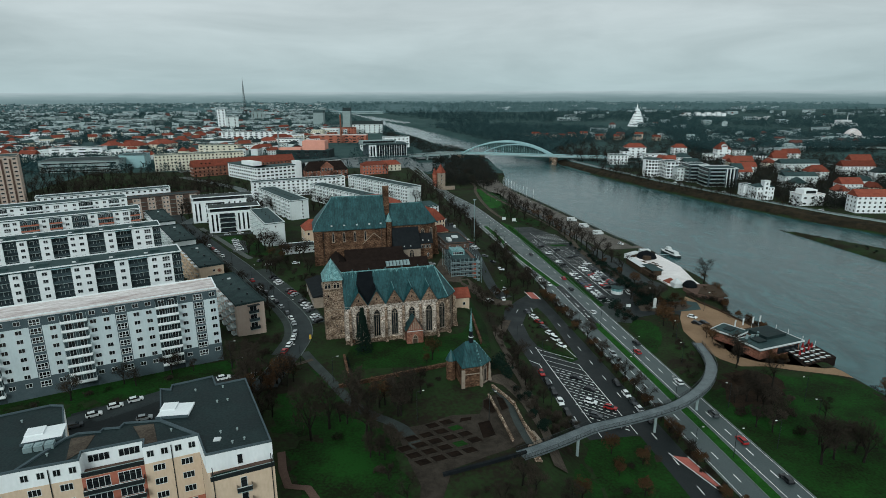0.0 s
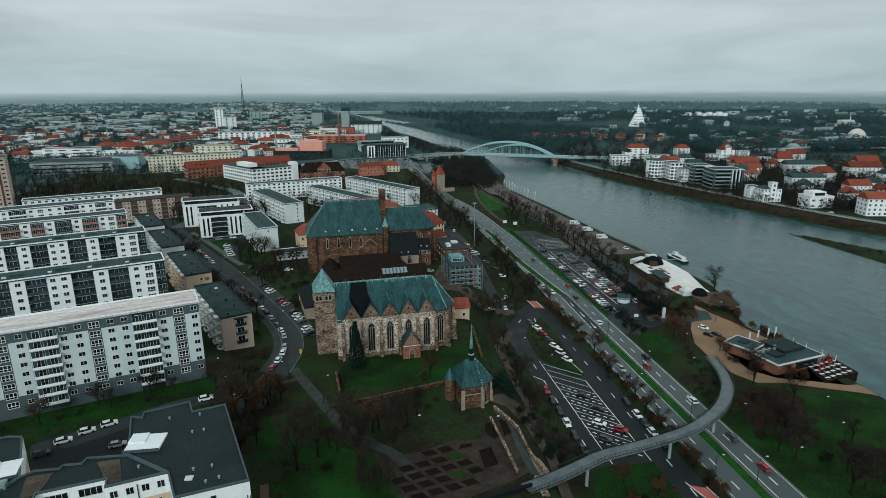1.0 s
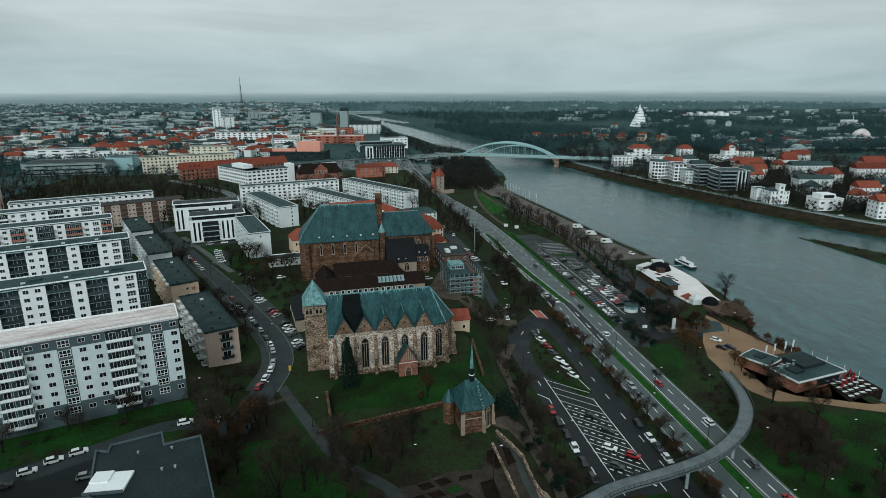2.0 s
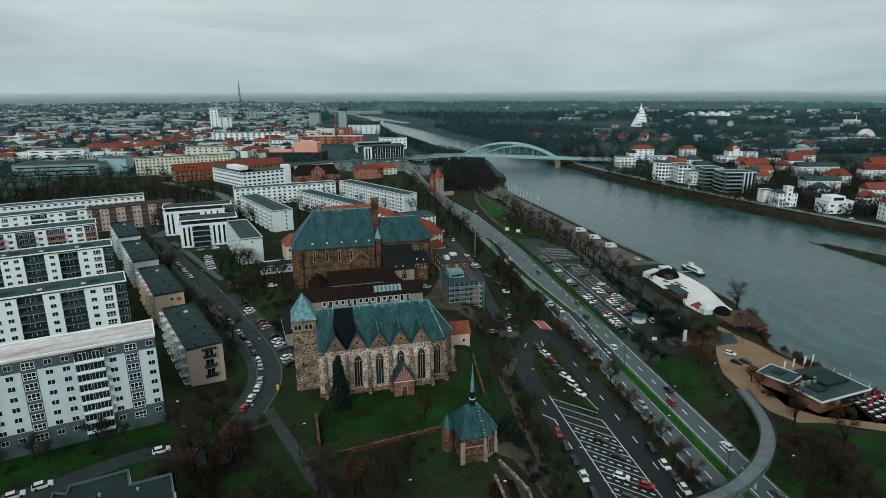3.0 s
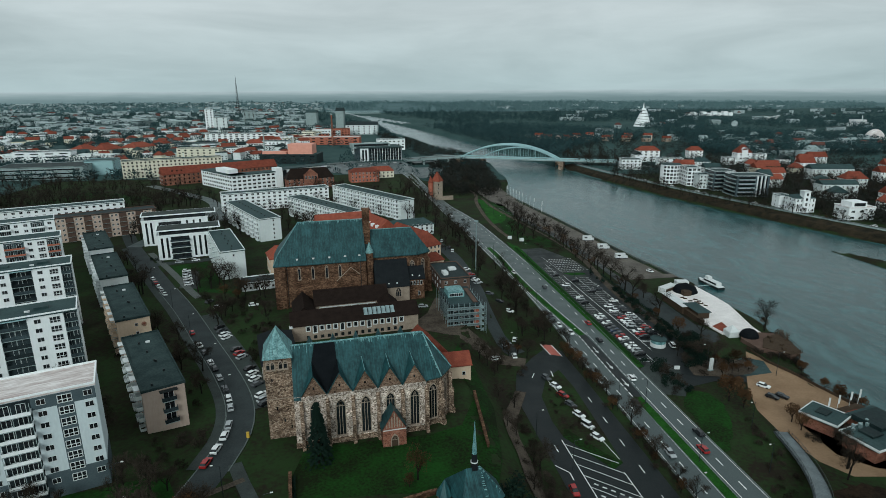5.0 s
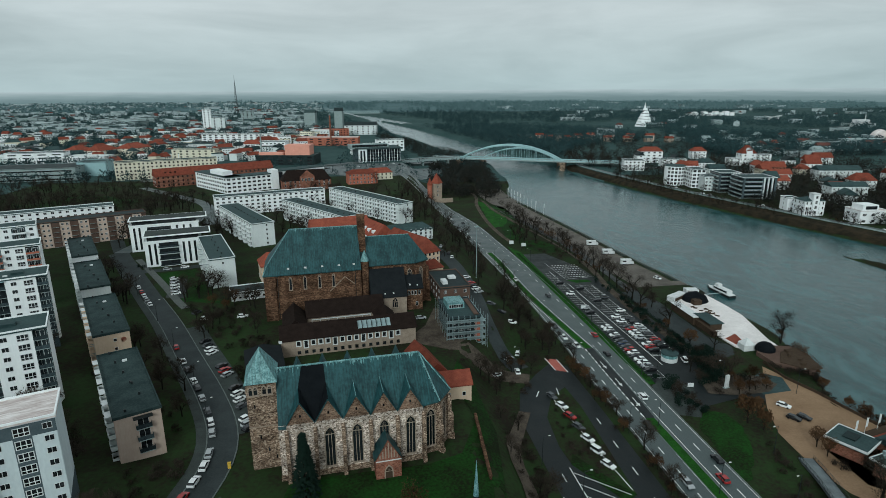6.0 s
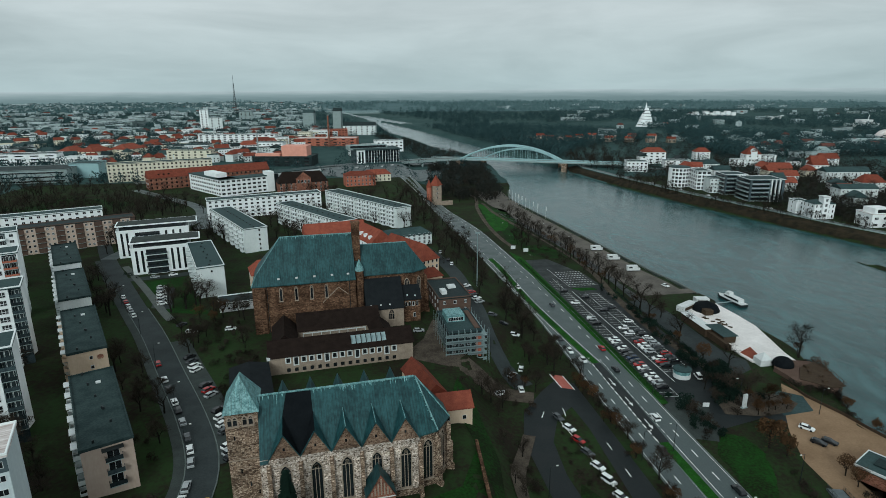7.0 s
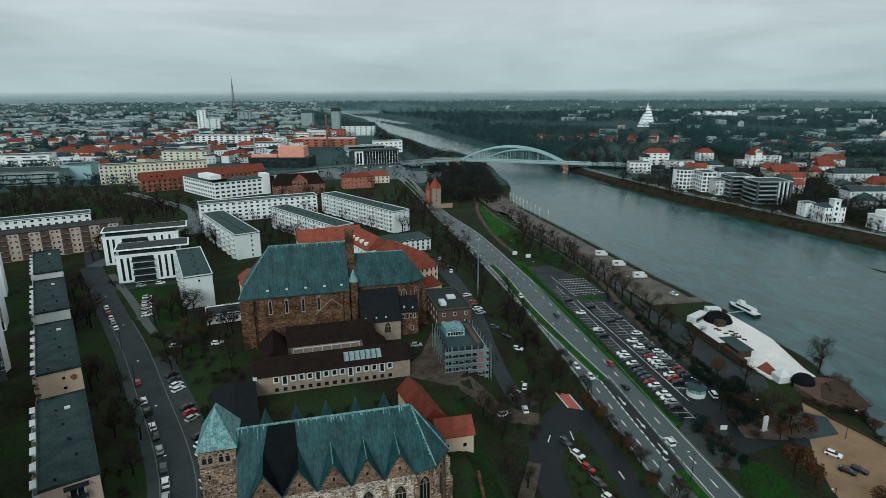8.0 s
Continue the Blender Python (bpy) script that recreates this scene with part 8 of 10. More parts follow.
scatter("bare", [(-200, 440), (-120, 450), (-100, 520), (-200, 540), (-320, 520)], 90, 1.0, 42, 6.0)
scatter("bare", [(10, 400), (50, 430), (20, 470), (0, 480), (-20, 470)], 16, 0.9, 43, 5.0)
scatter("bare", [(46, 430), (62, 430), (40, 520), (0, 540), (10, 500)], 26, 0.9, 44, 5.0)
scatter(("bare", "bush", "bush"), [(-20, 420), (20, 395), (60, 440), (66, 520), (40, 600), (0, 570), (-30, 500)], 110, 0.85, 46, 4.0)
scatter(("bare", "bush"), [(40, 345), (62, 330), (66, 400), (56, 420), (44, 400)], 34, 0.8, 47, 3.2)
scatter("evergreen", [(-84, 346), (-90, 342), (-94, 352), (-90, 358)], 5, 0.6, 45, 2.0)


def hedge_row(a, b, tall=0.9, wide=1.0, seed=0, mat=None):
    rng = random.Random(seed)
    a, b = Vector(a), Vector(b)
    n = int((b - a).length * 26)
    g = Geo()
    for _ in range(n):
        k = rng.random()
        p = a + (b - a) * k
        x, y = p.x + rng.uniform(-0.5, 0.5) * wide, p.y + rng.uniform(-0.5, 0.5) * wide
        z = land(x, y) + tall * math.sqrt(rng.random())
        u = Vector((rng.gauss(0, 1), rng.gauss(0, 1), rng.gauss(0, 1))).normalized() * 0.3
        w = u.orthogonal().normalized() * 0.16
        q = Vector((x, y, z))
        g.face([q - w, q + u, q + w])
    return piece("hedge", g, mat or HEDGE, "clipped green hedge beside the car park", "hedge", group="hedges")


hedge_row((100.2, 226), (99.4, 300), 0.8, 1.6, 1)
hedge_row((99.4, 300), (97.6, 376), 0.8, 1.6, 2)
hedge_row((126.5, 244), (126.5, 320), 1.1, 1.6, 3, EVERGREEN)
hedge_row((-6.6, 171), (-5.0, 158), 0.8, 0.8, 4, EVERGREEN)

# thicker growth on the slopes and in the churchyard's lower corner
scatter(("bush", "bare"), [(-4, 98), (-2, 116), (2, 128), (7, 118), (8, 92)], 10, 0.7, 70, 3.5)
scatter("bare", [(2, 132), (10, 146), (22, 150), (14, 138)], 2, 0.95, 71, 5.0)
scatter(("russet", "bush"), [(60, 124), (71, 127), (71, 118), (56, 116)], 6, 0.6, 72, 2.5)
scatter("bush", [(46, 128), (53, 128), (53, 196), (48, 196)], 26, 0.7, 73, 2.4)
scatter(("bush", "bare"), [(100, 130), (112, 156), (122, 160), (128, 150), (118, 120)], 16, 0.8, 74, 3.5)
scatter("bush", [(-46, 196), (-34, 206), (-60, 250), (-70, 244)], 12, 0.6, 75, 3.5)
scatter("bush", [(-26, 228), (-16, 232), (-20, 262), (-34, 258)], 18, 0.8, 76, 3.0)
scatter(("bare", "bush"), [(112, 226), (124, 240), (128, 226), (118, 214)], 10, 0.7, 77, 3.0)

# the park and gardens between the flats and the office blocks
scatter("bare", [(-300, 470), (-205, 455), (-120, 470), (-92, 480), (-100, 545), (-160, 585), (-235, 650), (-330, 620)], 230, 0.85, 90, 4.5)
scatter(("evergreen", "bush"), [(-280, 480), (-120, 475), (-100, 540), (-230, 620)], 60, 1.1, 91, 5)
scatter("bare", [(-75, 500), (-10, 520), (0, 560), (-60, 555)], 20, 0.8, 92, 5)

# hedge mass and shrubs between the car park and the gravel
scatter("evergreen", [(124.3, 242.7), (129.8, 243.5), (125.1, 228.1), (121.0, 222.2), (115.9, 223.0), (121.2, 231.4)], 20, 1.15, 93, 1.7)
scatter(("evergreen", "bush"), [(120, 240), (126, 246), (127, 300), (123.5, 300)], 28, 0.75, 94, 2.0)
scatter(("bush", "evergreen"), [(99.5, 206), (107, 204), (110, 216), (104, 222)], 16, 0.7, 95, 1.8)
scatter(("bush", "russet"), [(120, 213), (134, 214), (136, 221), (124, 224)], 9, 0.5, 96, 2.4)
# brown growth between road and car park
scatter(("bush", "russet"), [(78.8, 100), (82, 100), (82, 246), (77.6, 246), (78.6, 200)], 62, 0.5, 97, 1.7)
scatter("bare", [(66, 250), (80, 248), (82, 330), (72, 400), (62, 380), (61, 300)], 18, 0.8, 98, 3.5)
scatter(("russet", "bush"), [(54, 236), (72, 236), (74, 250), (58, 256)], 5, 0.6, 99, 2.6)
# dense trees of the churchyard's lower corner and by the garden
scatter(("bare", "russet"), [(-10, 134), (-8, 144), (2, 146), (8, 134), (2, 126)], 4, 1.0, 100, 4.0)
scatter(("bush", "bare"), [(16, 94), (18, 103), (34, 106), (42, 106), (42, 90)], 16, 0.6, 101, 3.0)
scatter(("bare", "russet"), [(-30, 146), (-18, 158), (-22, 164), (-36, 158)], 8, 0.85, 102, 3.0)
# west bank south of the terrace, and the lawn by the river
scatter(("bush", "russet"), [(124, 176), (127, 176), (130, 186), (126, 188)], 6, 0.6, 107, 1.8)
scatter(("bush", "bush", "russet"), [(132, 164.6), (143, 167.0), (143, 163.4), (134, 162.6)], 7, 0.5, 108, 1.6)
scatter(("bush", "russet"), [(154, 150), (160, 150), (164, 60), (158, 60)], 34, 0.6, 103, 2.4)
scatter("bare", [(104, 60), (108, 140), (150, 138), (156, 60)], 7, 0.85, 104, 5.0)
scatter("bush", [(144, 232), (146, 224), (154, 218), (157, 222), (150, 226)], 12, 0.8, 105, 1.8)
scatter(("bush", "russet"), [(158, 228), (162, 226), (165, 244), (160, 246)], 10, 0.6, 106, 1.8)


# ---- vehicles, street lamps ----
def paint(name, c):
    return material(name, tuple(v * 0.92 for v in c), c, 0.6, 0.25, 0.0, 4, spec=0.6)


PAINTS = {"white": paint("white_car_paint", (0.78, 0.79, 0.79)), "silver": paint("silver_car_paint", (0.36, 0.38, 0.39)), "black": paint("black_car_paint", (0.012, 0.013, 0.015)),
          "grey": paint("dark_grey_car_paint", (0.055, 0.06, 0.065)), "red": paint("red_car_paint", (0.33, 0.02, 0.02)), "blue": paint("dark_blue_car_paint", (0.02, 0.035, 0.07))}
LIGHT_GLASS = material("lamp_glass", (0.55, 0.55, 0.52), (0.7, 0.7, 0.67), 2.0, 0.2)


def car_kind(colour, wagon=0.0):
    t = thing("car", colour + " parked car with dark windows", "car", pose(0, 0, -50), "parked cars")
    side = [(-2.2, 0.32), (-1.75, 0.22), (1.8, 0.22), (2.2, 0.35), (2.22, 0.62), (2.05, 0.78), (1.15, 0.93), (-2.0, 0.98), (-2.2, 0.85)]
    body = Geo()
    n = len(side)
    for i in range(n):
        (x0, z0), (x1, z1) = side[i], side[(i + 1) % n]
        body.face([(x0, -0.88, z0), (x0, 0.88, z0), (x1, 0.88, z1), (x1, -0.88, z1)][::-1])
    body.face([(x, -0.88, z) for x, z in side]).face([(x, 0.88, z) for x, z in side][::-1])
    rear, top = -2.05 - wagon * 0.05, 1.46 + wagon * 0.25
    base, up = [(rear, 0.96), (1.1, 0.93)], [(-1.55 - wagon * 0.4, top), (0.15 + wagon * 0.3, top)]
    g = Geo()
    b = [(base[0][0], -0.82, base[0][1]), (base[1][0], -0.82, base[1][1]), (base[1][0], 0.82, base[1][1]), (base[0][0], 0.82, base[0][1])]
    u = [(up[0][0], -0.64, up[0][1]), (up[1][0], -0.64, up[1][1]), (up[1][0], 0.64, up[1][1]), (up[0][0], 0.64, up[0][1])]
    for i in range(4):
        j = (i + 1) % 4
        g.face([b[i], b[j], u[j], u[i]])
    part("glazing", g, GLASS, t)
    body.box(up[0][0] - 0.05, -0.68, top - 0.02, up[1][0] + 0.08, 0.68, top + 0.05)
    part("body", body, PAINTS[colour], t)
    for x in (-1.35, 1.38):
        for y in (-0.82, 0.82):
            w = part("wheel", Geo().tube((x, y - 0.1, 0.31), (x, y + 0.1, 0.31), 0.31, 0.31, 9).tube((x, y + 0.1, 0.31), (x, y - 0.1, 0.31), 0.31, 0.31, 9), TARP, t)
    return t


CARS = {c: car_kind(c) for c in PAINTS}
CARS["van"] = car_kind("white", 1.6)
CARS["van"]["label"] = "white delivery van with dark windows"
CAR_USED = set()


def park(colour, x, y, yaw, z=None):
    proto = CARS[colour]
    zz = (land(x, y) if z is None else z) + 0.12
    m = pose(x, y, zz, 0, 0, yaw)
    c = proto
    if colour not in CAR_USED:
        CAR_USED.add(colour)
        proto.matrix_basis = m
    else:
        c = copy_thing(proto, m)
    c.scale = (0.86, 0.86, 0.84)


def park_all():
    rng = random.Random(9)

    for i, c in enumerate(["white", "white", "grey", "white", "black", "grey", "blue", "grey", "red", "white", "grey", "white", "white", "silver", "black"]):
        park(c, 103.9, 268.5 - i * 2.55, 176 + rng.uniform(-3, 3))
    for y, c in ((284, "black"), (289, "silver"), (307, "white"), (322, "black")):
        park(c, 103.7, y, 176)
    for y, c in ((278, "white"), (273, "white"), (267.5, "grey"), (265, "red"), (262.3, "white"), (259.8, "white"), (257.2, "silver"), (251.5, "white"), (249, "red"), (246.3, "black"), (297, "black")):
        park(c, 112.2, y, 175 + rng.uniform(-3, 3))
    for y, c in ((275, "grey"), (271.5, "black"), (268, "white"), (265.4, "silver"), (262.8, "silver"), (260, "grey"), (254.6, "red"), (252, "grey"), (249.2, "black"), (284, "white"), (300, "grey")):
        park(c, 117.0, y, 355 + rng.uniform(-3, 3))
    park("black", 110.5, 313, 175)
    park("van", 118.5, 237.5, 80)
    for i, c in enumerate(["white", "red", "grey", "white", "van", "white"]):
        park(c, 67.6 + i * 0.4, 215.4 - i * 5.6, -62)
    park("grey", 66.4, 221, -70)
    for i, c in enumerate(["red", "black", "black", "white", "black", "grey"]):
        park(c, 56.0, 168 - i * 6.1, -88 + rng.uniform(-3, 3))
    for x, y, c in ((69.4, 144.5, "red"), (65.0, 148.5, "white"), (67.5, 155.5, "black"), (66, 163, "black"), (63.5, 141, "grey"), (67.4, 136, "black")):
        park(c, x, y, -36)
    for y, c in ((158, "black"), (151, "white"), (146.6, "grey"), (142, "white"), (136.5, "black")):
        park(c, 77.3, y, -88)
    for x, y, yaw, c in ((94.2, 178.5, 92, "red"), (97.2, 185.5, 92, "black"), (93.2, 217, 90, "white"), (94.6, 246, 90, "black"), (92.9, 306, 90, "grey"), (96.6, 262, 90, "red"), (81.6 + 3, 261.5, -90, "white"), (86.6, 254, -90, "white"), (84.6, 272, -90, "black"),
                          (96.8, 124, 90, "red"), (97, 137, 90, "grey"), (97.3, 108, 90, "black"), (97, 156, 92, "white"), (85, 178, -90, "silver"), (84.6, 330, -88, "white"), (80.5, 455, 98, "grey"), (74, 470, -82, "white"), (87.5, 202, -90, "black")):
        park(c, x, y, yaw)
    street = curve_points([(-24.5, 176), (-22.2, 190), (-24.0, 204), (-31.0, 222), (-43.5, 248), (-58, 278), (-72, 304), (-90, 338), (-112, 380)], 1.0)
    for i, c in zip((3, 8, 13, 18, 27, 33, 39, 46, 53, 58, 66, 72, 84, 132, 138, 144, 150, 157), ["red", "white", "white", "silver", "silver", "white", "grey", "silver", "black", "white", "grey", "white", "red", "white", "silver", "white", "red", "white"]):
        if i + 1 < len(street):
            d = street[i + 1] - street[i]
            s = Vector((d.y, -d.x)).normalized()
            p = street[i] - s * 2.4
            park(c, p.x, p.y, math.degrees(math.atan2(d.y, d.x)))
    bays = curve_points([(-23.2, 200), (-31.0, 222), (-43.5, 248), (-54, 270)], 1.0)
    for i, c in zip((2, 5, 8, 14, 17, 20, 23, 32, 35, 38, 49, 52, 55, 58), ["black", "silver", "white", "grey", "white", "white", "black", "silver", "red", "black", "white", "white", "grey", "black"]):
        d = bays[i + 1] - bays[i]
        s = Vector((d.y, -d.x)).normalized()
        p = bays[i] + s * 6.6
        park(c, p.x, p.y, math.degrees(math.atan2(d.y, d.x)) - 62)
    for x, y, yaw, c in ((-69.9, 145.6, 25, "white"), (-65.7, 148.3, 25, "white"), (-61.4, 150.4, 25, "white"), (-56.9, 143, 15, "silver"), (-73, 142, 25, "grey"), (-41, 160, 20, "white"), (-33.5, 163, 75, "white"),
                          (58.6, 293, 20, "silver"), (58.2, 297, 20, "white"), (57.8, 300.5, 20, "black"), (57.4, 304, 20, "red"), (56.8, 312, 20, "white"), (61, 281, -30, "grey"), (64, 276, -30, "black"), (67, 271, -30, "white"), (55.6, 345, 80, "white"), (55, 352, 80, "black"), (53, 366, 80, "silver"),
                          (60.4, 238, 85, "white"), (64, 251, 70, "white"), (60, 247, 40, "silver"), (53.5, 236, 20, "white"),
                          (131.2, 206, -52, "white"), (129.3, 199.5, -55, "black"), (132.4, 199.4, -55, "black"), (155.5, 326, -70, "white"),
                          (-71.5, 330, 20, "white"), (-70.4, 326, 20, "silver"), (-69, 321.6, 20, "white"), (-67.6, 317.5, 20, "white"), (-66.4, 313.6, 20, "silver"), (-65.0, 309.6, 20, "white"), (-79, 345.6, 12, "silver"), (-72, 348, 15, "white"),
                          (-51, 286, 60, "grey"), (-46, 279, 10, "white"), (-33, 279.5, 10, "white"), (-37, 301, 10, "white"), (32, 298 - 30, 0, "silver")):
        park(c, x, y, yaw)


park_all()


def lamp_kind():
    t = thing("street_lamp", "slender grey street lamp with pale head", "street lamp", pose(0, 0, -60), "street lamps")
    part("pole", Geo().tube((0, 0, -0.2), (0, 0, 8.0), 0.10, 0.06, 6), DARK_METAL, t)
    part("arm", Geo().tube((0, 0, 8.0), (1.5, 0, 8.3), 0.05, 0.04, 5), DARK_METAL, t)
    part("head", Geo().box(1.3, -0.12, 8.26, 1.85, 0.12, 8.38), LIGHT_GLASS, t)
    return t


def lamps():
    proto = lamp_kind()
    spots = [(90.4, y, 0 if i % 2 else 180) for i, y in enumerate(range(90, 205, 28))] + [(80.9, y, 0) for y in range(120, 400, 40)] + [(99.3, y, 180) for y in range(230, 400, 42)] + [(107.6, y, 0) for y in range(235, 330, 24)]
    spots += [(61.6, 320, 0), (61.4, 240, 180), (53.4, 150, 0), (53.6, 190, 0), (58.6, 176, 0), (113, 186, 200), (105, 168, 200), (103.5, 140, 180), (128, 140, 180), (122, 128, 180), (104, 120, 180), (12, 133, 0), (30, 130, 0), (-10, 156, 0), (-40.5, 168, 0), (-36.5, 158, 0), (-20, 166, 180),
              (-27.6, 205, 20), (-36, 226, 20), (-49, 252, 20), (-63, 280, 20), (-80, 310, 20), (136, 330, 180), (136, 360, 180), (134, 395, 180), (130, 430, 180), (112, 440, 0), (106, 470, 0), (109, 500, 0), (100, 430, 0), (140, 212, 0), (121.5, 221, 180)]
    first = True
    for x, y, yaw in spots:
        m = pose(x, y, land(x, y), 0, 0, yaw)
        if first:
            proto.matrix_basis, first = m, False
        else:
            copy_thing(proto, m)
    t = thing("light_mast", "tall slim floodlight mast", "mast", pose(62.6, 318, land(62.6, 318)))
    part("pole", Geo().tube((0, 0, -0.3), (0, 0, 24), 0.28, 0.14, 8), STEEL, t)
    part("head", Geo().box(-0.9, -0.2, 23.6, 0.9, 0.2, 24.2), STEEL, t)
    # information boards and kiosks by the road
    for x, y, z in ((103.0, 382, 4.6), (98.4, 392, 3.6)):
        t = thing("sign_board", "white sign board on two posts by the road", "sign", pose(x, y, land(x, y), 0, 0, -8), "sign boards")
        part("board", Geo().box(-1.3, -0.06, z - 2.0, 1.3, 0.06, z), WHITE, t)
        for s in (-1.1, 1.1):
            part("post", Geo().box(s - 0.06, -0.05, -0.2, s + 0.06, 0.05, z), DARK_METAL, t)
    for x, y in ((102.5, 288.5), (110.4, 220.0)):
        t = thing("sign_board", "white parking sign board on a short post", "sign", pose(x, y, land(x, y), 0, 0, -10), "sign boards")
        part("board", Geo().box(-0.9, -0.05, 0.6, 0.9, 0.05, 1.9), WHITE, t)
        part("post", Geo().box(-0.06, -0.04, -0.2, 0.06, 0.04, 0.6), DARK_METAL, t)
    t = thing("information_pillar", "tall white information pillar at the forecourt", "pillar", pose(121.4, 218.5, 0.1, 0, 0, 12))
    part("panel", Geo().box(-0.6, -0.3, 0.3, 0.6, 0.3, 4.4), WHITE, t)
    part("foot", Geo().box(-1.0, -0.45, -0.2, 1.0, 0.45, 0.3), CONCRETE, t)
    t = thing("yellow_post", "small yellow street cabinet on the pavement", "cabinet", pose(-19.0, 188, TERRACE + 0.1))
    part("box", Geo().box(-0.32, -0.26, 0.0, 0.32, 0.26, 1.35), YELLOW, t)
    part("lid", Geo().box(-0.36, -0.30, 1.35, 0.36, 0.30, 1.45), YELLOW, t)


lamps()


# ---- east bank ----
def east_bank():
    line = [(er + 19, y) for y, er in EAST_BANK if 150 < y < 760]
    piece("road", ribbon([(x, y) for x, y in line], -2.8, 2.8, 0.12), ASPHALT, "riverside road on the far bank", "road", "structure")
    piece("embankment_wall", ribbon([(x, y) for x, y in line], -4.6, -4.0, 0.7, cross=1, thick=2.0), CONCRETE, "low wall along the far bank road", "wall", "structure")
    piece("bank_slope", ribbon([(er + 7, y) for y, er in EAST_BANK if 100 < y < 800], -5.5, 5.0, 0.12, cross=6), BANK, "brown stony river bank with dead grass", "bank", "structure")
    B = 2.0

    def h(*a, **k):
        return house(*a, base=B, **k)

    t = h("villa", "cubic white modern villa on the far bank", (338.5, 404), -4, 19, 14, 10.5, 2, WHITE_WALL, WHITE_ROOF, front=3, left=2, win=(2.6, 1.6, 3), group="far bank villas")
    part("upper_floor", Geo().box(2, 1, 8.6, 13, 11, 12.4), WHITE_WALL, t)
    part("glazing", Geo().box(4, 0.95, 9.4, 12, 1.0, 11.6), GLASS, t)
    t = h("villa", "white Italianate villa with square corner tower", (321.5, 433), -6, 14.5, 13, 12.6, 3, WHITE_WALL, GREY_ROOF, kind="hip", rise=2.2, hip=5, front=5, left=3, win=(1.0, 1.8, 1), group="far bank villas")
    part("tower", Geo().box(5, -1.0, 0, 9.6, 4.4, 15.4), WHITE_WALL, t)
    for k in range(4):
        put_window(t, 7.3, -1.0, 1.5 + 3.6 * k, 1.6, 2.0, 2)
    part("cornice", Geo().box(4.6, -1.4, 15.3, 10.0, 4.8, 15.8), WHITE, t)
    h("villa", "white gabled house on the far bank", (323, 452), -6, 8, 9, 11, 3, WHITE_WALL, GREY_ROOF, front=1, left=1, win=(0.9, 1.4, 1), group="far bank villas")
    for corner, W, D, top in (((319.4, 498.8), 27, 22, 19.0), ((318, 528.8), 18, 20, 19.0)):
        t = h("apartment_building", "modern glass and white flats facing the river", corner, -8, W, D, top, 5, GREY_WALL, GREY_ROOF, rim=WHITE_WALL, group="far bank flats")
        for k in range(5):
            part("window_band", Geo().box(-0.06, 1.0, 0.6 + 3.4 * k, 0, D - 1, 2.9 + 3.4 * k), GLASS, t)
            part("window_band", Geo().box(W * 0.05, -0.06, 0.6 + 3.4 * k, W * 0.55, 0, 2.9 + 3.4 * k), GLASS, t)
            part("balcony", balcony_mesh(D - 3, 1.3, [STEEL, WHITE_WALL], 0.9, "steel"), None, t, at=pose(0, D / 2, 0.5 + 3.4 * k, 0, 0, -90))
            part("balcony", balcony_mesh(W * 0.5, 1.3, [STEEL, WHITE_WALL], 0.9, "steel"), None, t, at=pose(W * 0.3, 0, 0.5 + 3.4 * k))
        for i in range(3):
            part("stair_window", Geo().box(W * (0.66 + 0.11 * i), -0.06, 1, W * (0.66 + 0.11 * i) + 1.4, 0, 16), GLASS, t)
            part("fin", Geo().box(W * (0.60 + 0.12 * i), -1.2, 0, W * (0.60 + 0.12 * i) + 0.7, 0, 17.2), WHITE_WALL, t, "white upright fin")
    t = thing("apartment_building", "white rounded tower block of flats by the river", "building", frame_at(305.5, 581, B, 0), "far bank flats")
    part("wall", Geo().tube((0, 0, -2), (0, 0, 17.6), 9.2, 9.2, 16), WHITE_WALL, t)
    part("roof", Geo().tube((0, 0, 17.6), (0, 0, 18.2), 9.6, 9.6, 16), GREY_ROOF, t)
    for a in range(-150, 10, 20):
        for k in range(5):
            x, y = 9.18 * math.cos(radians(a)), 9.18 * math.sin(radians(a))
            put_window(t, x, y, 0.9 + 3.4 * k, 2.2, 2.2, 2, a + 90)
    h("apartment_building", "white five-storey flats with grey balconies", (309.6, 557.5), -10, 12, 18, 18.6, 5, WHITE_WALL, GREY_ROOF, front=3, left=4, win=(2.8, 2.1, 2), group="far bank flats")
    h("hotel", "long pale building with flat roof behind trees", (312, 541), -10, 16, 14, 14.5, 4, PALE_GREY, GREY_ROOF, front=5, win=(1.4, 1.5, 2), group="far bank flats")
    h("apartment_building", "white stepped flats at the bridge", (301, 678), -12, 22, 14, 13.0, 3, WHITE_WALL, GREY_ROOF, front=5, left=3, win=(2.0, 1.8, 2), group="far bank flats")
    h("apartment_building", "white flats with red hipped roof", (351, 742), -12, 27, 16, 16.0, 4, WHITE_WALL, RED_TILE, kind="hip", rise=5, hip=6, front=7, win=(1.6, 1.6, 2), group="far bank houses")
    h("apartment_building", "long white terrace with grey roof", (357, 700), -12, 28, 12, 10.5, 3, WHITE_WALL, GREY_ROOF, front=8, win=(1.4, 1.5, 2), group="far bank houses")
    t = h("villa", "white villa with red roof and rounded gable", (461, 706), -10, 17, 15, 15, 3, WHITE_WALL, RED_TILE, kind="hip", rise=9, hip=7, front=4, left=3, win=(1.2, 1.8, 2), group="far bank houses")
    part("gable", Geo().box(5, -0.5, 0, 12, 0, 16).tube((8.5, -0.5, 16), (8.5, 3, 16), 3.5, 3.5, 12), WHITE_WALL, t)
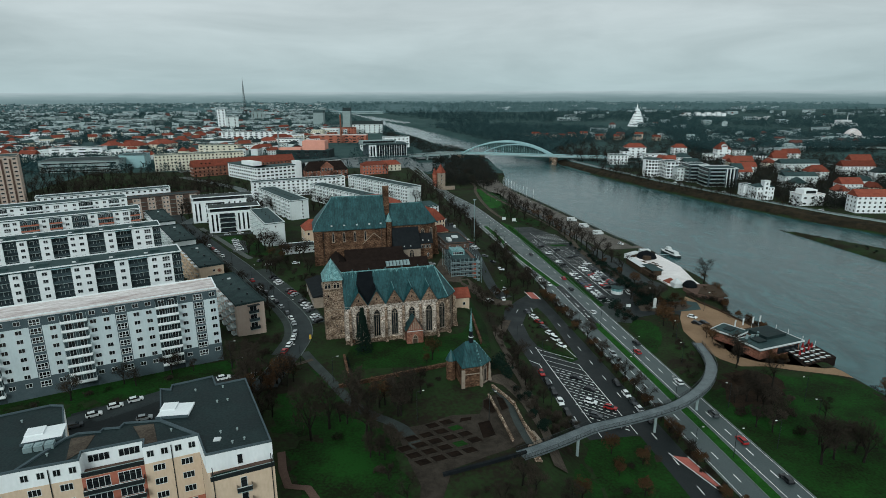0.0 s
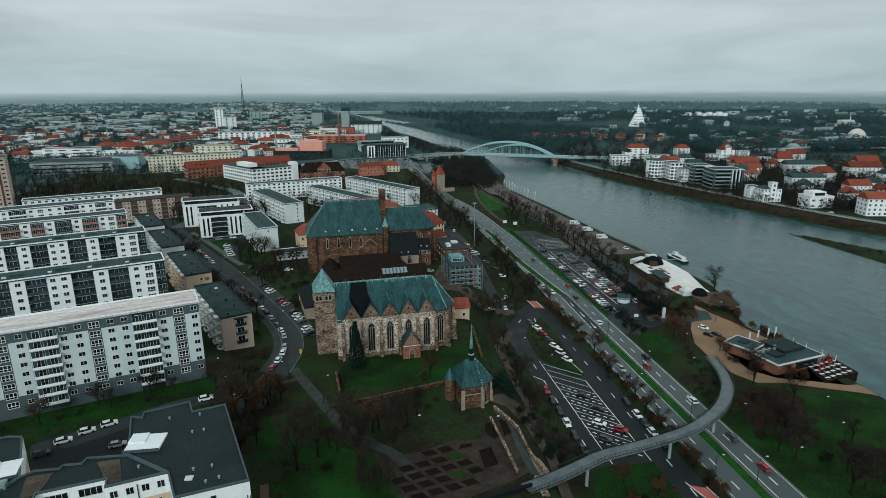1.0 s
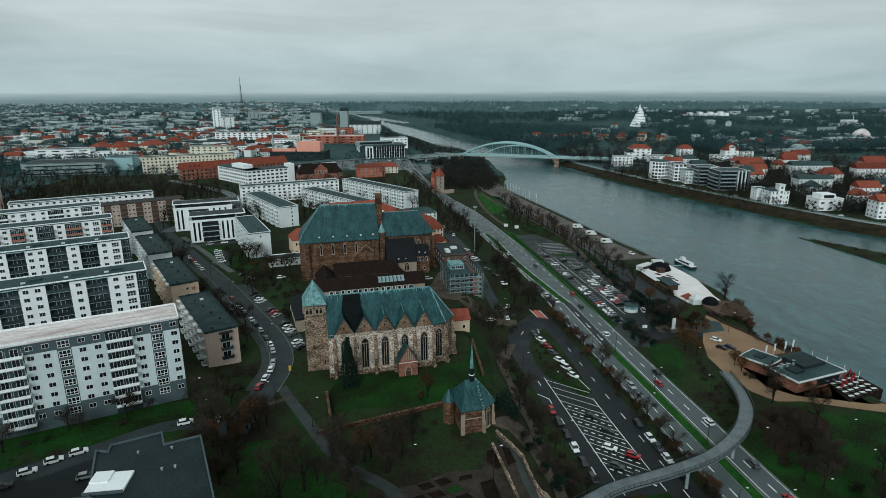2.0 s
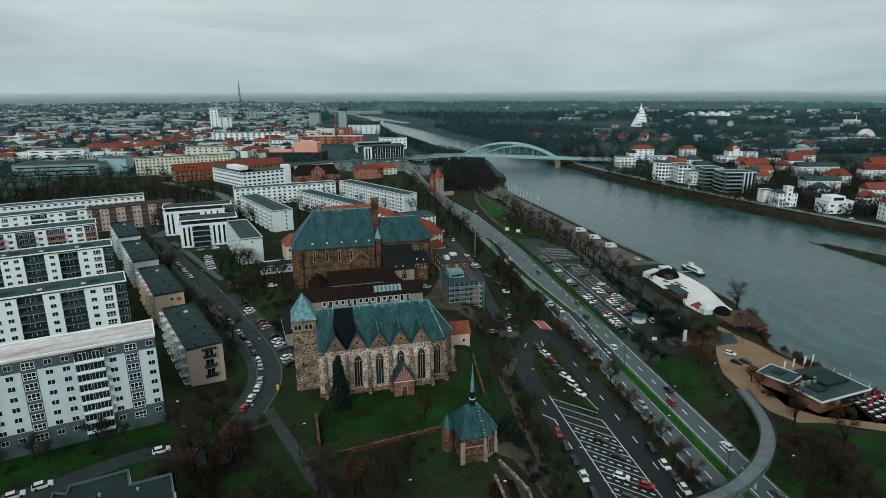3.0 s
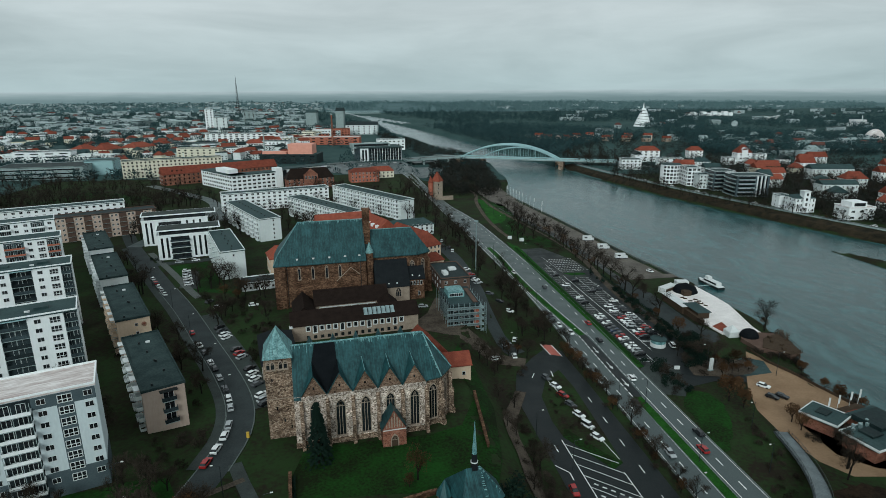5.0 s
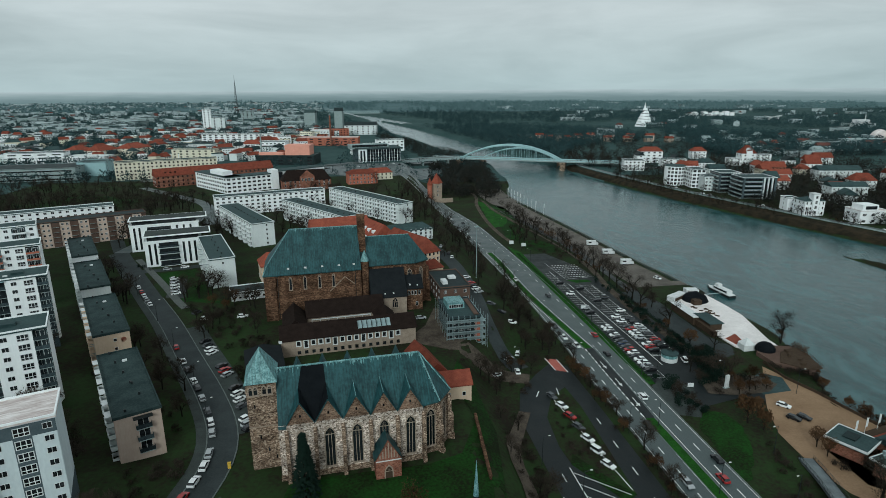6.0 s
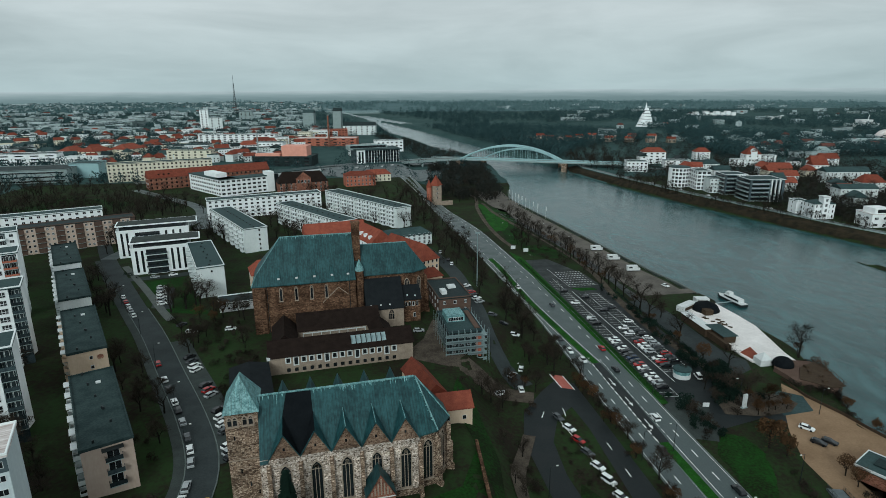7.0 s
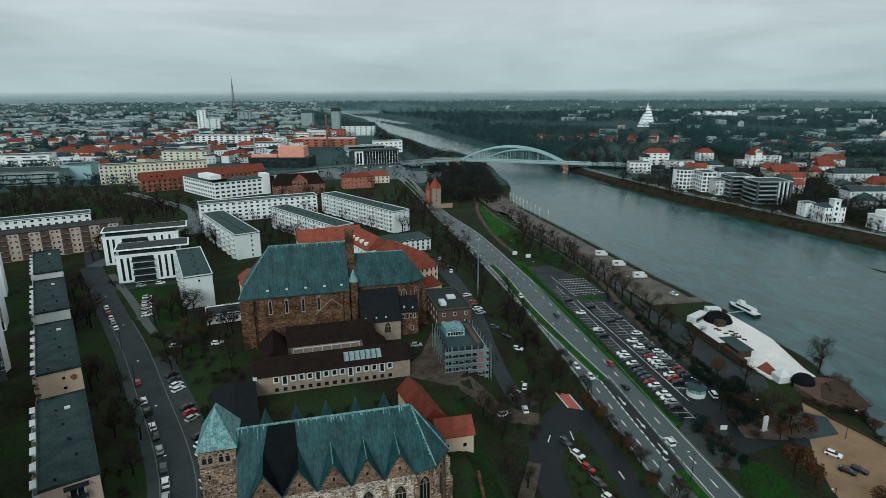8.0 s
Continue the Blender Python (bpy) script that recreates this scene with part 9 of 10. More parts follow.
    for lab, corner, W, D, top, rise, wall in (("white house with red tiled hip roof", (434.6, 767), 18, 13, 12, 5, WHITE_WALL), ("long house with red tiled roof", (396, 568), 20, 11, 11.0, 4.5, WHITE_WALL), ("house with broad red roof and skylights", (372, 536), 17, 11, 10, 4.5, WHITE_WALL),
                                               ("white rendered house with red roof", (518, 671), 15, 12, 10.5, 5, WHITE_WALL), ("white house with wide red roof", (545, 690), 21, 14, 10, 5.5, WHITE_WALL), ("long pale house with grey roof", (449, 571), 41, 14, 13, 4, PALE_GREY),
                                               ("pale long house with many windows", (384, 481), 29, 13, 13.5, 3, PALE_GREY), ("brick house with red roof", (420, 610), 22, 12, 12, 5, RED_BRICK), ("white house with red gable roof", (480, 625), 16, 12, 12, 6, WHITE_WALL),
                                               ("red-roofed house among trees", (560, 600), 24, 12, 11, 6, WHITE_WALL), ("white rendered house with a grey roof", (360, 610), 16, 12, 11.5, 4, WHITE_WALL), ("white house with red roof near the road", (410, 445), 18, 12, 11, 5, WHITE_WALL),
                                               ("pale villa with grey hip roof", (375, 655), 18, 14, 12, 4, WHITE_WALL), ("red-roofed house behind the villas", (440, 520), 20, 12, 11, 6, PALE_GREY), ("long white house with red roof", (500, 545), 34, 12, 12, 5.5, WHITE_WALL)):
        h("house", lab, corner, -9, W, D, top, 3, wall, GREY_ROOF if "grey" in lab or "pale" in lab else RED_TILE, kind="hip" if "hip" in lab or "villa" in lab else "gable", rise=rise, hip=5, front=max(3, int(W / 3.6)), left=3, win=(1.1, 1.5, 2), group="far bank houses")
    rng = random.Random(31)
    shades = ((WHITE_WALL, RED_TILE, "white house with red tiled roof on the far bank"), (PALE_GREY, GREY_ROOF, "pale grey house with grey roof on the far bank"), (WHITE_WALL, GREY_ROOF, "white house with flat grey roof on the far bank"), (CREAM, RED_TILE, "cream house with red roof on the far bank"), (WHITE_WALL, BITUMEN, "white house with dark roof on the far bank"))
    spots = []
    for i in range(400):
        y = rng.uniform(425, 740)
        x = lerp_at(y, EAST_BANK) + rng.uniform(62, 250)
        if len(spots) < 24 and x < 0.82 * y + 120 and all(abs(x - p) > 20 or abs(y - q) > 17 for p, q in spots):
            spots.append((x, y))
    for i, (x, y) in enumerate(spots):
        wall, roof, lab = shades[(i * 3) % 5]
        h("house", lab, (x, y), rng.choice((-9, -9, 81, -20)), rng.uniform(10, 16), rng.uniform(9, 12), rng.uniform(8, 13), 3, wall, roof, kind="flat" if "flat" in lab else "gable", along=rng.choice(("x", "y")), rise=rng.uniform(3.4, 5), front=3, left=2, win=(1.2, 1.5, 2), group="far bank houses")
    t = h("apartment_building", "white four-storey flats with long red roof", (357, 372), -10, 34, 12, 14.5, 4, WHITE_WALL, RED_TILE, kind="gable", rise=4.5, front=9, left=3, win=(1.5, 1.5, 2), group="far bank houses")
    piece("road", Geo().box(0, -7, 3.2, 330, 7, 5.0).moved(pose(590, 851, 0, 0, 0, -17.5)), CONCRETE, "raised road crossing the old river arm", "road", "structure")
    rng = random.Random(77)
    for i in range(15):
        x, y = 306 + i * 15.5, 1085 - i * 6.2 + 30 * (i % 2) * (i > 5)
        h("terraced_house", "red-brick terrace with red roof beyond the bridge" if i % 3 else "pale pink terrace with grey roof", (x, y), -12 + rng.uniform(-3, 3), 13.5, 11, 9.0 + 2.5 * (i % 2), 3, PINK if i % 2 else DRESSED, RED_TILE if i % 3 else GREY_ROOF, kind="gable", rise=3.0, front=4, win=(1.3, 1.6, 2), group="brick terrace")
    # parked cars along the far road
    for y, c in ((385, "white"), (405, "silver"), (436, "white"), (470, "white"), (520, "silver"), (528, "white"), (560, "white"), (600, "white"), (640, "silver")):
        x = lerp_at(y, EAST_BANK) + 19
        park(c, x + 1.2, y, 100)
    scatter("bare", [(334, 420), (345, 445), (330, 480), (345, 520), (350, 570), (335, 600), (320, 640), (345, 680), (420, 700), (560, 560), (430, 420)], 430, 0.85, 60, 3.6)
    scatter(("bush", "bare"), [(283, 540), (300, 470), (330, 400), (340, 400), (312, 470), (296, 545), (278, 650), (268, 650)], 150, 0.75, 61, 2.6)
    scatter("bare", [(270, 690), (300, 690), (340, 720), (330, 800), (262, 800)], 50, 0.95, 62, 5)
    scatter("russet", [(283, 540), (300, 470), (330, 400), (343, 395), (312, 470), (296, 545), (278, 650), (268, 650)], 55, 0.28, 65, 3.0)
    scatter(("bush", "evergreen"), [(286, 350), (300, 320), (310, 270), (300, 265), (289, 290)], 12, 0.5, 63, 3)


east_bank()


def arch_bridge():
    a, b = Vector((138.5, 796, 0)), Vector((251, 741, 0))
    d = (b - a).normalized()
    s = Vector((d.y, -d.x, 0))
    t = thing("arch_bridge", "pale blue-grey steel arch bridge across the river", "bridge", pose(0, 0, 0))
    far0, far1 = a - d * 6, b + d * 90
    g = Geo()
    for k, (w, z0, z1) in enumerate(((8.5, 5.6, 7.0),)):
        p = [far0 - s * w, far0 + s * w, far1 + s * w, far1 - s * w]
        g.face([(q.x, q.y, z1) for q in p][::-1]).face([(q.x, q.y, z0) for q in p])
        g.face([(p[1].x, p[1].y, z0), (p[2].x, p[2].y, z0), (p[2].x, p[2].y, z1), (p[1].x, p[1].y, z1)]).face([(p[3].x, p[3].y, z0), (p[0].x, p[0].y, z0), (p[0].x, p[0].y, z1), (p[3].x, p[3].y, z1)])
    part("deck", g, CONCRETE, t)
    n = 20
    for side in (-1, 1):
        arch = Geo()
        base = [a + (b - a) * (i / n) + s * side * 7.6 for i in range(n + 1)]
        pts = [Vector((p.x, p.y, 6.5 + 17.5 * (1 - (2 * i / n - 1) ** 2))) for i, p in enumerate(base)]
        for p, q in zip(pts, pts[1:]):
            arch.tube(p, q, 1.0, 1.0, 6, cap=False)
        part("arch_rib", arch, BLUE_STEEL, t)
        for i in range(1, n):
            part("hanger", Geo().tube((base[i].x, base[i].y, 6.8), pts[i], 0.11, 0.11, 4), BLUE_STEEL, t)
        rail = Geo()
        p, q = far0 + s * side * 8.4, far1 + s * side * 8.4
        rail.face([(p.x, p.y, 7.0), (q.x, q.y, 7.0), (q.x, q.y, 8.1), (p.x, p.y, 8.1)])
        part("railing", rail, BLUE_STEEL, t)
    for i in range(4, n - 3, 2):
        p = a + (b - a) * (i / n)
        z = 6.5 + 17.5 * (1 - (2 * i / n - 1) ** 2)
        part("brace", Geo().tube(p - s * 7.6 + Vector((0, 0, z)), p + s * 7.6 + Vector((0, 0, z)), 0.35, 0.35, 5), BLUE_STEEL, t)
    # the older, lower bridge close behind
    o = thing("arch_bridge", "older grey steel arch bridge with low flat ribs", "bridge", pose(0, 0, 0))
    c0, c1 = a - s * 26 + d * 22, b - s * 26 - d * 6
    for side in (-1, 1):
        arch = Geo()
        pts = [c0 + (c1 - c0) * (i / n) + s * side * 4 + Vector((0, 0, 5.0 + 13.0 * (1 - (2 * i / n - 1) ** 2))) for i in range(n + 1)]
        for p, q in zip(pts, pts[1:]):
            arch.tube(p, q, 0.7, 0.7, 6, cap=False)
        part("arch_rib", arch, BLUE_STEEL, o)
        for i in range(2, n - 1, 2):
            part("hanger", Geo().tube((pts[i].x, pts[i].y, 5.0), pts[i], 0.14, 0.14, 4), BLUE_STEEL, o)
    part("deck", Geo().prism([tuple(q.xy) for q in (c0 - d * 70 + s * 5, c0 - d * 70 - s * 5, c1 + d * 60 - s * 5, c1 + d * 60 + s * 5)][::-1], 4.2, 5.4), CONCRETE, o)
    for p in (c0, c1):
        part("pier", Geo().prism([tuple((p + u).xy) for u in (-s * 6 - d * 2, s * 6 - d * 2, s * 6 + d * 2, -s * 6 + d * 2)], -8, 4.2), RUBBLE, o)
    for p in (a - d * 2, b + d * 2):
        part("pier", Geo().prism([tuple((p + u).xy) for u in (-s * 9 - d * 3, s * 9 - d * 3, s * 9 + d * 3, -s * 9 + d * 3)][::1], -8, 5.6), RUBBLE, t)
    # approach roads
    e0, e1 = far1, far1 + d * 500 + Vector((0, 90, 0))
    piece("road", ribbon([tuple(e0.xy), tuple((e0 + d * 120).xy), tuple((e0 + d * 300 + Vector((0, 60, 0))).xy), tuple(e1.xy)], -7, 7, 0.3, 20), ASPHALT, "raised road leading from the bridge", "road", "structure")


arch_bridge()
piece("road", ribbon([(136, 797), (112, 793), (84, 785), (58, 772)], -8.5, 8.5, 0.0, 8, level=7.2, thick=1.6), ASPHALT, "bridge road on its way over the riverside street", "road", "structure")
for side_ in (-8.6, 8.3):
    piece("parapet", ribbon([(136, 797), (112, 793), (84, 785), (58, 772)], side_, side_ + 0.3, 0.9, 8, cross=1, level=7.2, thick=2.8), CONCRETE, "pale parapet of the bridge road", "parapet", "structure")
for x_ in (72, 88, 104, 120):
    piece("bridge_pier", Geo().box(x_ - 1, 777, -1, x_ + 1, 794, 5.5), CONCRETE, "plain concrete pier under the bridge road", "pier", "structure")


def red_roofed_tower():
    t = thing("old_tower", "old town-wall tower of pale stone with red pointed roof", "tower", frame_at(73.5, 541, 3.0, 10))
    part("wall", Geo().box(-3.6, -3.6, -4, 3.6, 3.6, 12.4), DRESSED, t)
    part("roof", Geo().tube((0, 0, 12.4), (0, 0, 20.6), 5.4, 0.1, 4).moved(Matrix.Rotation(radians(45), 4, "Z")), RED_TILE, t)
    part("turret", Geo().tube((-5.6, 0.5, -4), (-5.6, 0.5, 11), 2.0, 2.0, 10), TERRACOTTA, t)
    part("turret_roof", Geo().tube((-5.6, 0.5, 11), (-5.6, 0.5, 17.0), 2.5, 0.1, 10), RED_TILE, t)
    for z in (2, 5.5, 9):
        put_window(t, 0, -3.6, z, 1.0, 1.6, 1)
    part("base_wall", Geo().box(-4, -7, -4, 12, -5.8, 0.4), DRESSED, t, "ochre retaining wall")


red_roofed_tower()


def join_far_plants():
    """All the plants past the nearest few hundred, as one mass for each stuff."""
    heaps = {}
    for key, m in FAR_PLANTS:
        for o in TREES[key].children:
            me = o.data
            if me.name not in SOURCES:
                co = np.empty(len(me.vertices) * 3)
                me.vertices.foreach_get("co", co)
                SOURCES[me.name] = (co.reshape(-1, 3), [tuple(p.vertices) for p in me.polygons])
            co, faces = SOURCES[me.name]
            if o.name.startswith("crown") and len(faces) > 500:
                faces = faces[::2 if m.translation.y < 300 else 4 if m.translation.y < 420 else 6]
            if o.name.startswith("trunk") and m.translation.y > 420:
                faces = faces[::2]
            verts, polys = heaps.setdefault(me.materials[0].name, ([], []))
            start = sum(len(v) for v in verts)
            a = np.array(m)
            verts.append(co @ a[:3, :3].T + a[:3, 3])
            polys.extend(tuple(start + i for i in f) for f in faces)
    for mat_name, (verts, polys) in heaps.items():
        me = bpy.data.meshes.new("winter_trees")
        me.from_pydata(np.concatenate(verts).tolist(), [], polys)
        me.materials.append(bpy.data.materials[mat_name])
        tagged(new("winter_trees", me), "bare winter trees and shrubs along streets and banks", "trees", kind="stuff")


SOURCES = {}
join_far_plants()


# ---- town beyond ----
def mid_town():
    t = thing("office_building", "white office block with rows of dark windows round a corner", "building", pose(0, 0, 0))
    for o, yaw, L, top in (((-96.0, 556.0), 128, 57, 13.0), ((-96.0, 556.0), 30, 44, 13.0), ((-58.0, 579.0), 36, 46, 14.4)):
        m = frame_at(o[0], o[1], TERRACE, yaw)
        side = -1 if yaw > 90 else 1
        lo, hi = (0, 13) if side > 0 else (-13, 0)
        part("wing_wall", Geo().box(0, lo, 0, L, hi, top), WHITE_WALL, t, at=m)
        part("wing_roof", Geo().box(-0.6, lo - 0.6, top, L + 0.6, hi + 0.6, top + 0.6), GREY_ROOF, t, at=m)
        n = int(L / 4.2)
        for i in range(n):
            for k in range(4):
                part("window", window_mesh(2.6, 1.6, 2), None, t, at=m @ pose(4.2 * (i + 0.5), 0, 1.0 + 3.2 * k, 0, 0, 0 if side > 0 else 180))
    part("stair_tower", Geo().box(38, -1.0, 0, 44, 8, 16.5), WHITE_WALL, t, at=frame_at(-96.0, 556.0, TERRACE, 30))
    part("stair_glazing", Geo().box(45, -0.4, 0, 48, 1, 14.0), GLASS, t, at=frame_at(-96.0, 556.0, TERRACE, 30))
    part("roof_storey", Geo().box(10, 3, 13.6, 34, 11, 17.0), WHITE_WALL, t, at=frame_at(-96.0, 556.0, TERRACE, 128) @ pose(0, -14, 0))
    t = house("barracks", "very long brick building with bright red tiled roof", (-163, 597), 28.5, 104, 14, 18.5, 3, RED_BRICK, RED_TILE, "gable", "x", 6.0, front=26, left=3, win=(1.3, 1.6, 2))
    for i in range(3):
        part("dormer", Geo().box(8 + 4 * i, 2.0, 11.2, 9.4 + 4 * i, 3.4, 13.0), BROWN_TILE, t)
    house("apartment_building", "long cream slab of flats with many windows", (-215.4, 648.9), 17, 90, 14, 25.0, 5, CREAM, GREY_ROOF, front=24, left=3, win=(1.5, 1.5, 2), group="cream slabs")
    house("apartment_building", "long yellow slab of flats", (-211, 806), -8, 52, 13, 22.0, 4, CREAM, GREY_ROOF, front=14, right=3, win=(1.5, 1.5, 2), group="cream slabs")
    house("library", "broad flat-roofed hall with pale fascia", (-330, 652), 6, 76, 40, 20.0, 3, CONCRETE, BITUMEN, front=1, win=(70, 1.4, 14))
    house("office_building", "pale blue metal-clad block", (-264, 685), 4, 26, 24, 22.0, 5, BLUE_STEEL, GREY_ROOF, front=0, right=2, win=(1.4, 1.6, 1))
    house("office_building", "white office block with ribbon windows", (-380, 780), 4, 60, 18, 23.0, 4, WHITE_WALL, GREY_ROOF, front=8, win=(5.0, 1.4, 5))
    for lab, c, yaw, W, D, top, wall in (("cream house with red hipped roof", (-323, 840), -25, 24, 30, 23, CREAM), ("cream house with wide red roof", (-296, 864), -25, 26, 32, 23, CREAM), ("salmon town house with red roof", (-352, 850), -20, 22, 26, 22, PINK)):
        house("town_house", lab, c, yaw, W, D, top - 3, 4, wall, RED_TILE, "hip", "y", 6, 8, front=6, right=8, win=(1.3, 1.7, 2), group="town houses")
    house("office_building", "white gridded apartment block", (-225, 1003), -8, 115, 14, 26, 6, WHITE_WALL, GREY_ROOF, front=26, win=(2.4, 1.5, 2))
    t = house("office_building", "long low hall with salmon-red roof storeys", (-104, 747), -10, 66, 30, 19, 3, BITUMEN, GREY_ROOF, front=12, win=(3.0, 1.6, 3))
    part("red_storey", Geo().box(32, 4, 10.5, 60, 24, 22), SALMON, t)
    part("red_storey", Geo().box(2, 4, 10.9, 30, 14, 13.6), SALMON, t)
    t = house("office_building", "grey glass office with flat oversailing roof", (10, 751), 12, 51, 34, 22.5, 5, GREY_WALL, GREY_ROOF, front=0, over=1)
    for i in range(12):
        for k in range(4):
            part("glazing", Geo().box(11.0 + 3.25 * i, -0.1, 1.2 + 3.3 * k, 13.8 + 3.25 * i, 0, 3.9 + 3.3 * k), GLASS, t)
        part("fin", Geo().box(13.85 + 3.25 * i, -0.6, 0, 14.1 + 3.25 * i, 0, 14.4), WHITE_WALL, t)
    part("entrance_block", Geo().box(0, -1.6, 0, 9.6, 0, 15.2), WHITE_WALL, t, "white end block")
    for x in (2.0, 5.6):
        part("glazing", Geo().box(x, -1.7, 1, x + 2.2, -1.6, 13.4), GLASS, t)
    part("roof_slab", Geo().box(-1.5, -2.4, 15.3, 53, 35, 15.8), GREY_ROOF, t)
    part("roof_storey", Geo().box(-6, 14, 14, 40, 32, 19), CONCRETE, t)
    part("glazing", Geo().box(-4, 13.9, 16.2, 38, 14, 18.8), GLASS, t)
    rng = random.Random(404)
    kinds = ((WHITE_WALL, GREY_ROOF, "white works building with bands of windows"), (PALE_GREY, WHITE_ROOF, "pale grey works hall with light roof"), (TERRACOTTA, BITUMEN, "brick works building with dark roof"), (CREAM, GREY_ROOF, "cream works building with grey roof"), (WHITE_WALL, RED_TILE, "white house with red roof in the harbour quarter"))
    for i in range(26):
        y = 830 + 340 * ((i * 0.618) % 1)
        x = lerp_at(y, WEST_BANK) - 135 - 190 * ((i * 0.381 + 0.2) % 1)
        wall, roof, lab = kinds[(i * 7) % 5]
        W = rng.uniform(18, 46)
        house("works_building", lab, (x, y), rng.choice((-8, 12, 18)), W, rng.uniform(12, 22), TERRACE + rng.uniform(6, 14), 3, wall, roof, "hip" if roof is RED_TILE else "flat", "x", 5, 4, front=max(11, int(W / 3)), win=(1.5, 1.5, 2), group="harbour quarter")
    t = house("school_building", "red-brick school with dark steep roof and pale gable windows", (-52, 560), 14, 40, 16, 17, 3, RED_BRICK, BROWN_TILE, "hip", "x", 8, 5, front=10, win=(1.3, 1.9, 2))
    part("gable_front", Geo().box(14, -1.2, 0, 26, 0, 12).face([(14, -1.2, 12), (26, -1.2, 12), (20, -1.2, 17)]), RED_BRICK, t)
    for i in range(4):
        put_window(t, 16 + 2.7 * i, -1.2, 8, 1.6, 2.6, 2)
    house("town_house", "orange-brown brick house with flat hipped roof", (1, 588), 10, 26, 14, 18, 3, TERRACOTTA, RED_TILE, "hip", "x", 3, 5, front=8, win=(1.3, 1.7, 2), group="town houses")
    house("town_house", "ochre house with red roof near the bridge road", (18, 612), 12, 24, 12, 15, 2, CREAM, RED_TILE, "hip", "x", 4, 4, front=6, win=(1.2, 1.6, 2), group="town houses")
    house("tower_block", "tall white slab tower", (-306, 1344), 10, 16, 20, 52, 13, WHITE_WALL, GREY_ROOF, front=3, win=(1.6, 1.6, 2), group="tower blocks")
    house("tower_block", "pale grey stepped tower block", (-289, 1340), 10, 26, 24, 36, 9, PALE_GREY, GREY_ROOF, front=4, win=(1.6, 1.6, 2), group="tower blocks")
    house("tower_block", "square grey concrete tower block", (-297, 1700), 10, 32, 30, 37, 9, CONCRETE, GREY_ROOF, front=5, win=(1.8, 1.6, 2), group="tower blocks")
    house("grain_silo", "tall grey-brown grain silo building", (-34, 1208), -6, 15, 22, 52, 12, CONCRETE, BITUMEN, "gable", "x", 6, front=0)
    house("grain_silo", "pale tall harbour silo building", (-109, 1424), -6, 24, 26, 42, 10, CONCRETE, GREY_ROOF, "gable", "x", 6, front=0)
    house("warehouse", "long harbour warehouse with grey roof", (-16, 1195), -6, 60, 30, 26, 4, PALE_GREY, BITUMEN, "gable", "x", 6, front=12, win=(1.6, 1.8, 2))
    house("warehouse", "brick harbour warehouse with white bands", (-80, 985), -8, 90, 24, 20, 3, TERRACOTTA, WHITE_ROOF, front=14, win=(3.0, 1.6, 2))
    for x, y, top, r in ((-31, 968, 54, 1.7), (-115, 856, 36, 1.2)):
        t = thing("chimney_stack", "slender brick factory chimney" if r > 1.5 else "slim pale factory chimney", "chimney", pose(x, y, 6), "factory chimneys")
        part("shaft", Geo().tube((0, 0, 0), (0, 0, top - 6), r, r * 0.7, 12), RED_BRICK if r > 1.5 else CONCRETE, t)
        part("rim", Geo().tube((0, 0, top - 6), (0, 0, top - 5), r * 0.95, r * 0.95, 12), CONCRETE, t)


mid_town()
drape("square", [(14, 628), (60, 640), (96, 690), (112, 752), (60, 745), (-10, 735), (-60, 715), (-66, 690), (-20, 660)], ASPHALT, 0.3, 12, "broad grey street junction before the bridge", "road")
piece("road", ribbon([(112, 812), (60, 790), (0, 745), (-70, 705), (-140, 668), (-190, 640)], -8, 8, 0.3, 12), ASPHALT, "wide street leading from the bridge into town", "road", "structure")
for i in range(16):
    k = (i * 0.618) % 1
    park(("white", "silver", "black", "white")[i % 4], 100 - 190 * k, 742 - 0.25 * 190 * k - 6 * (i % 3), 25 + 180 * (i % 2))


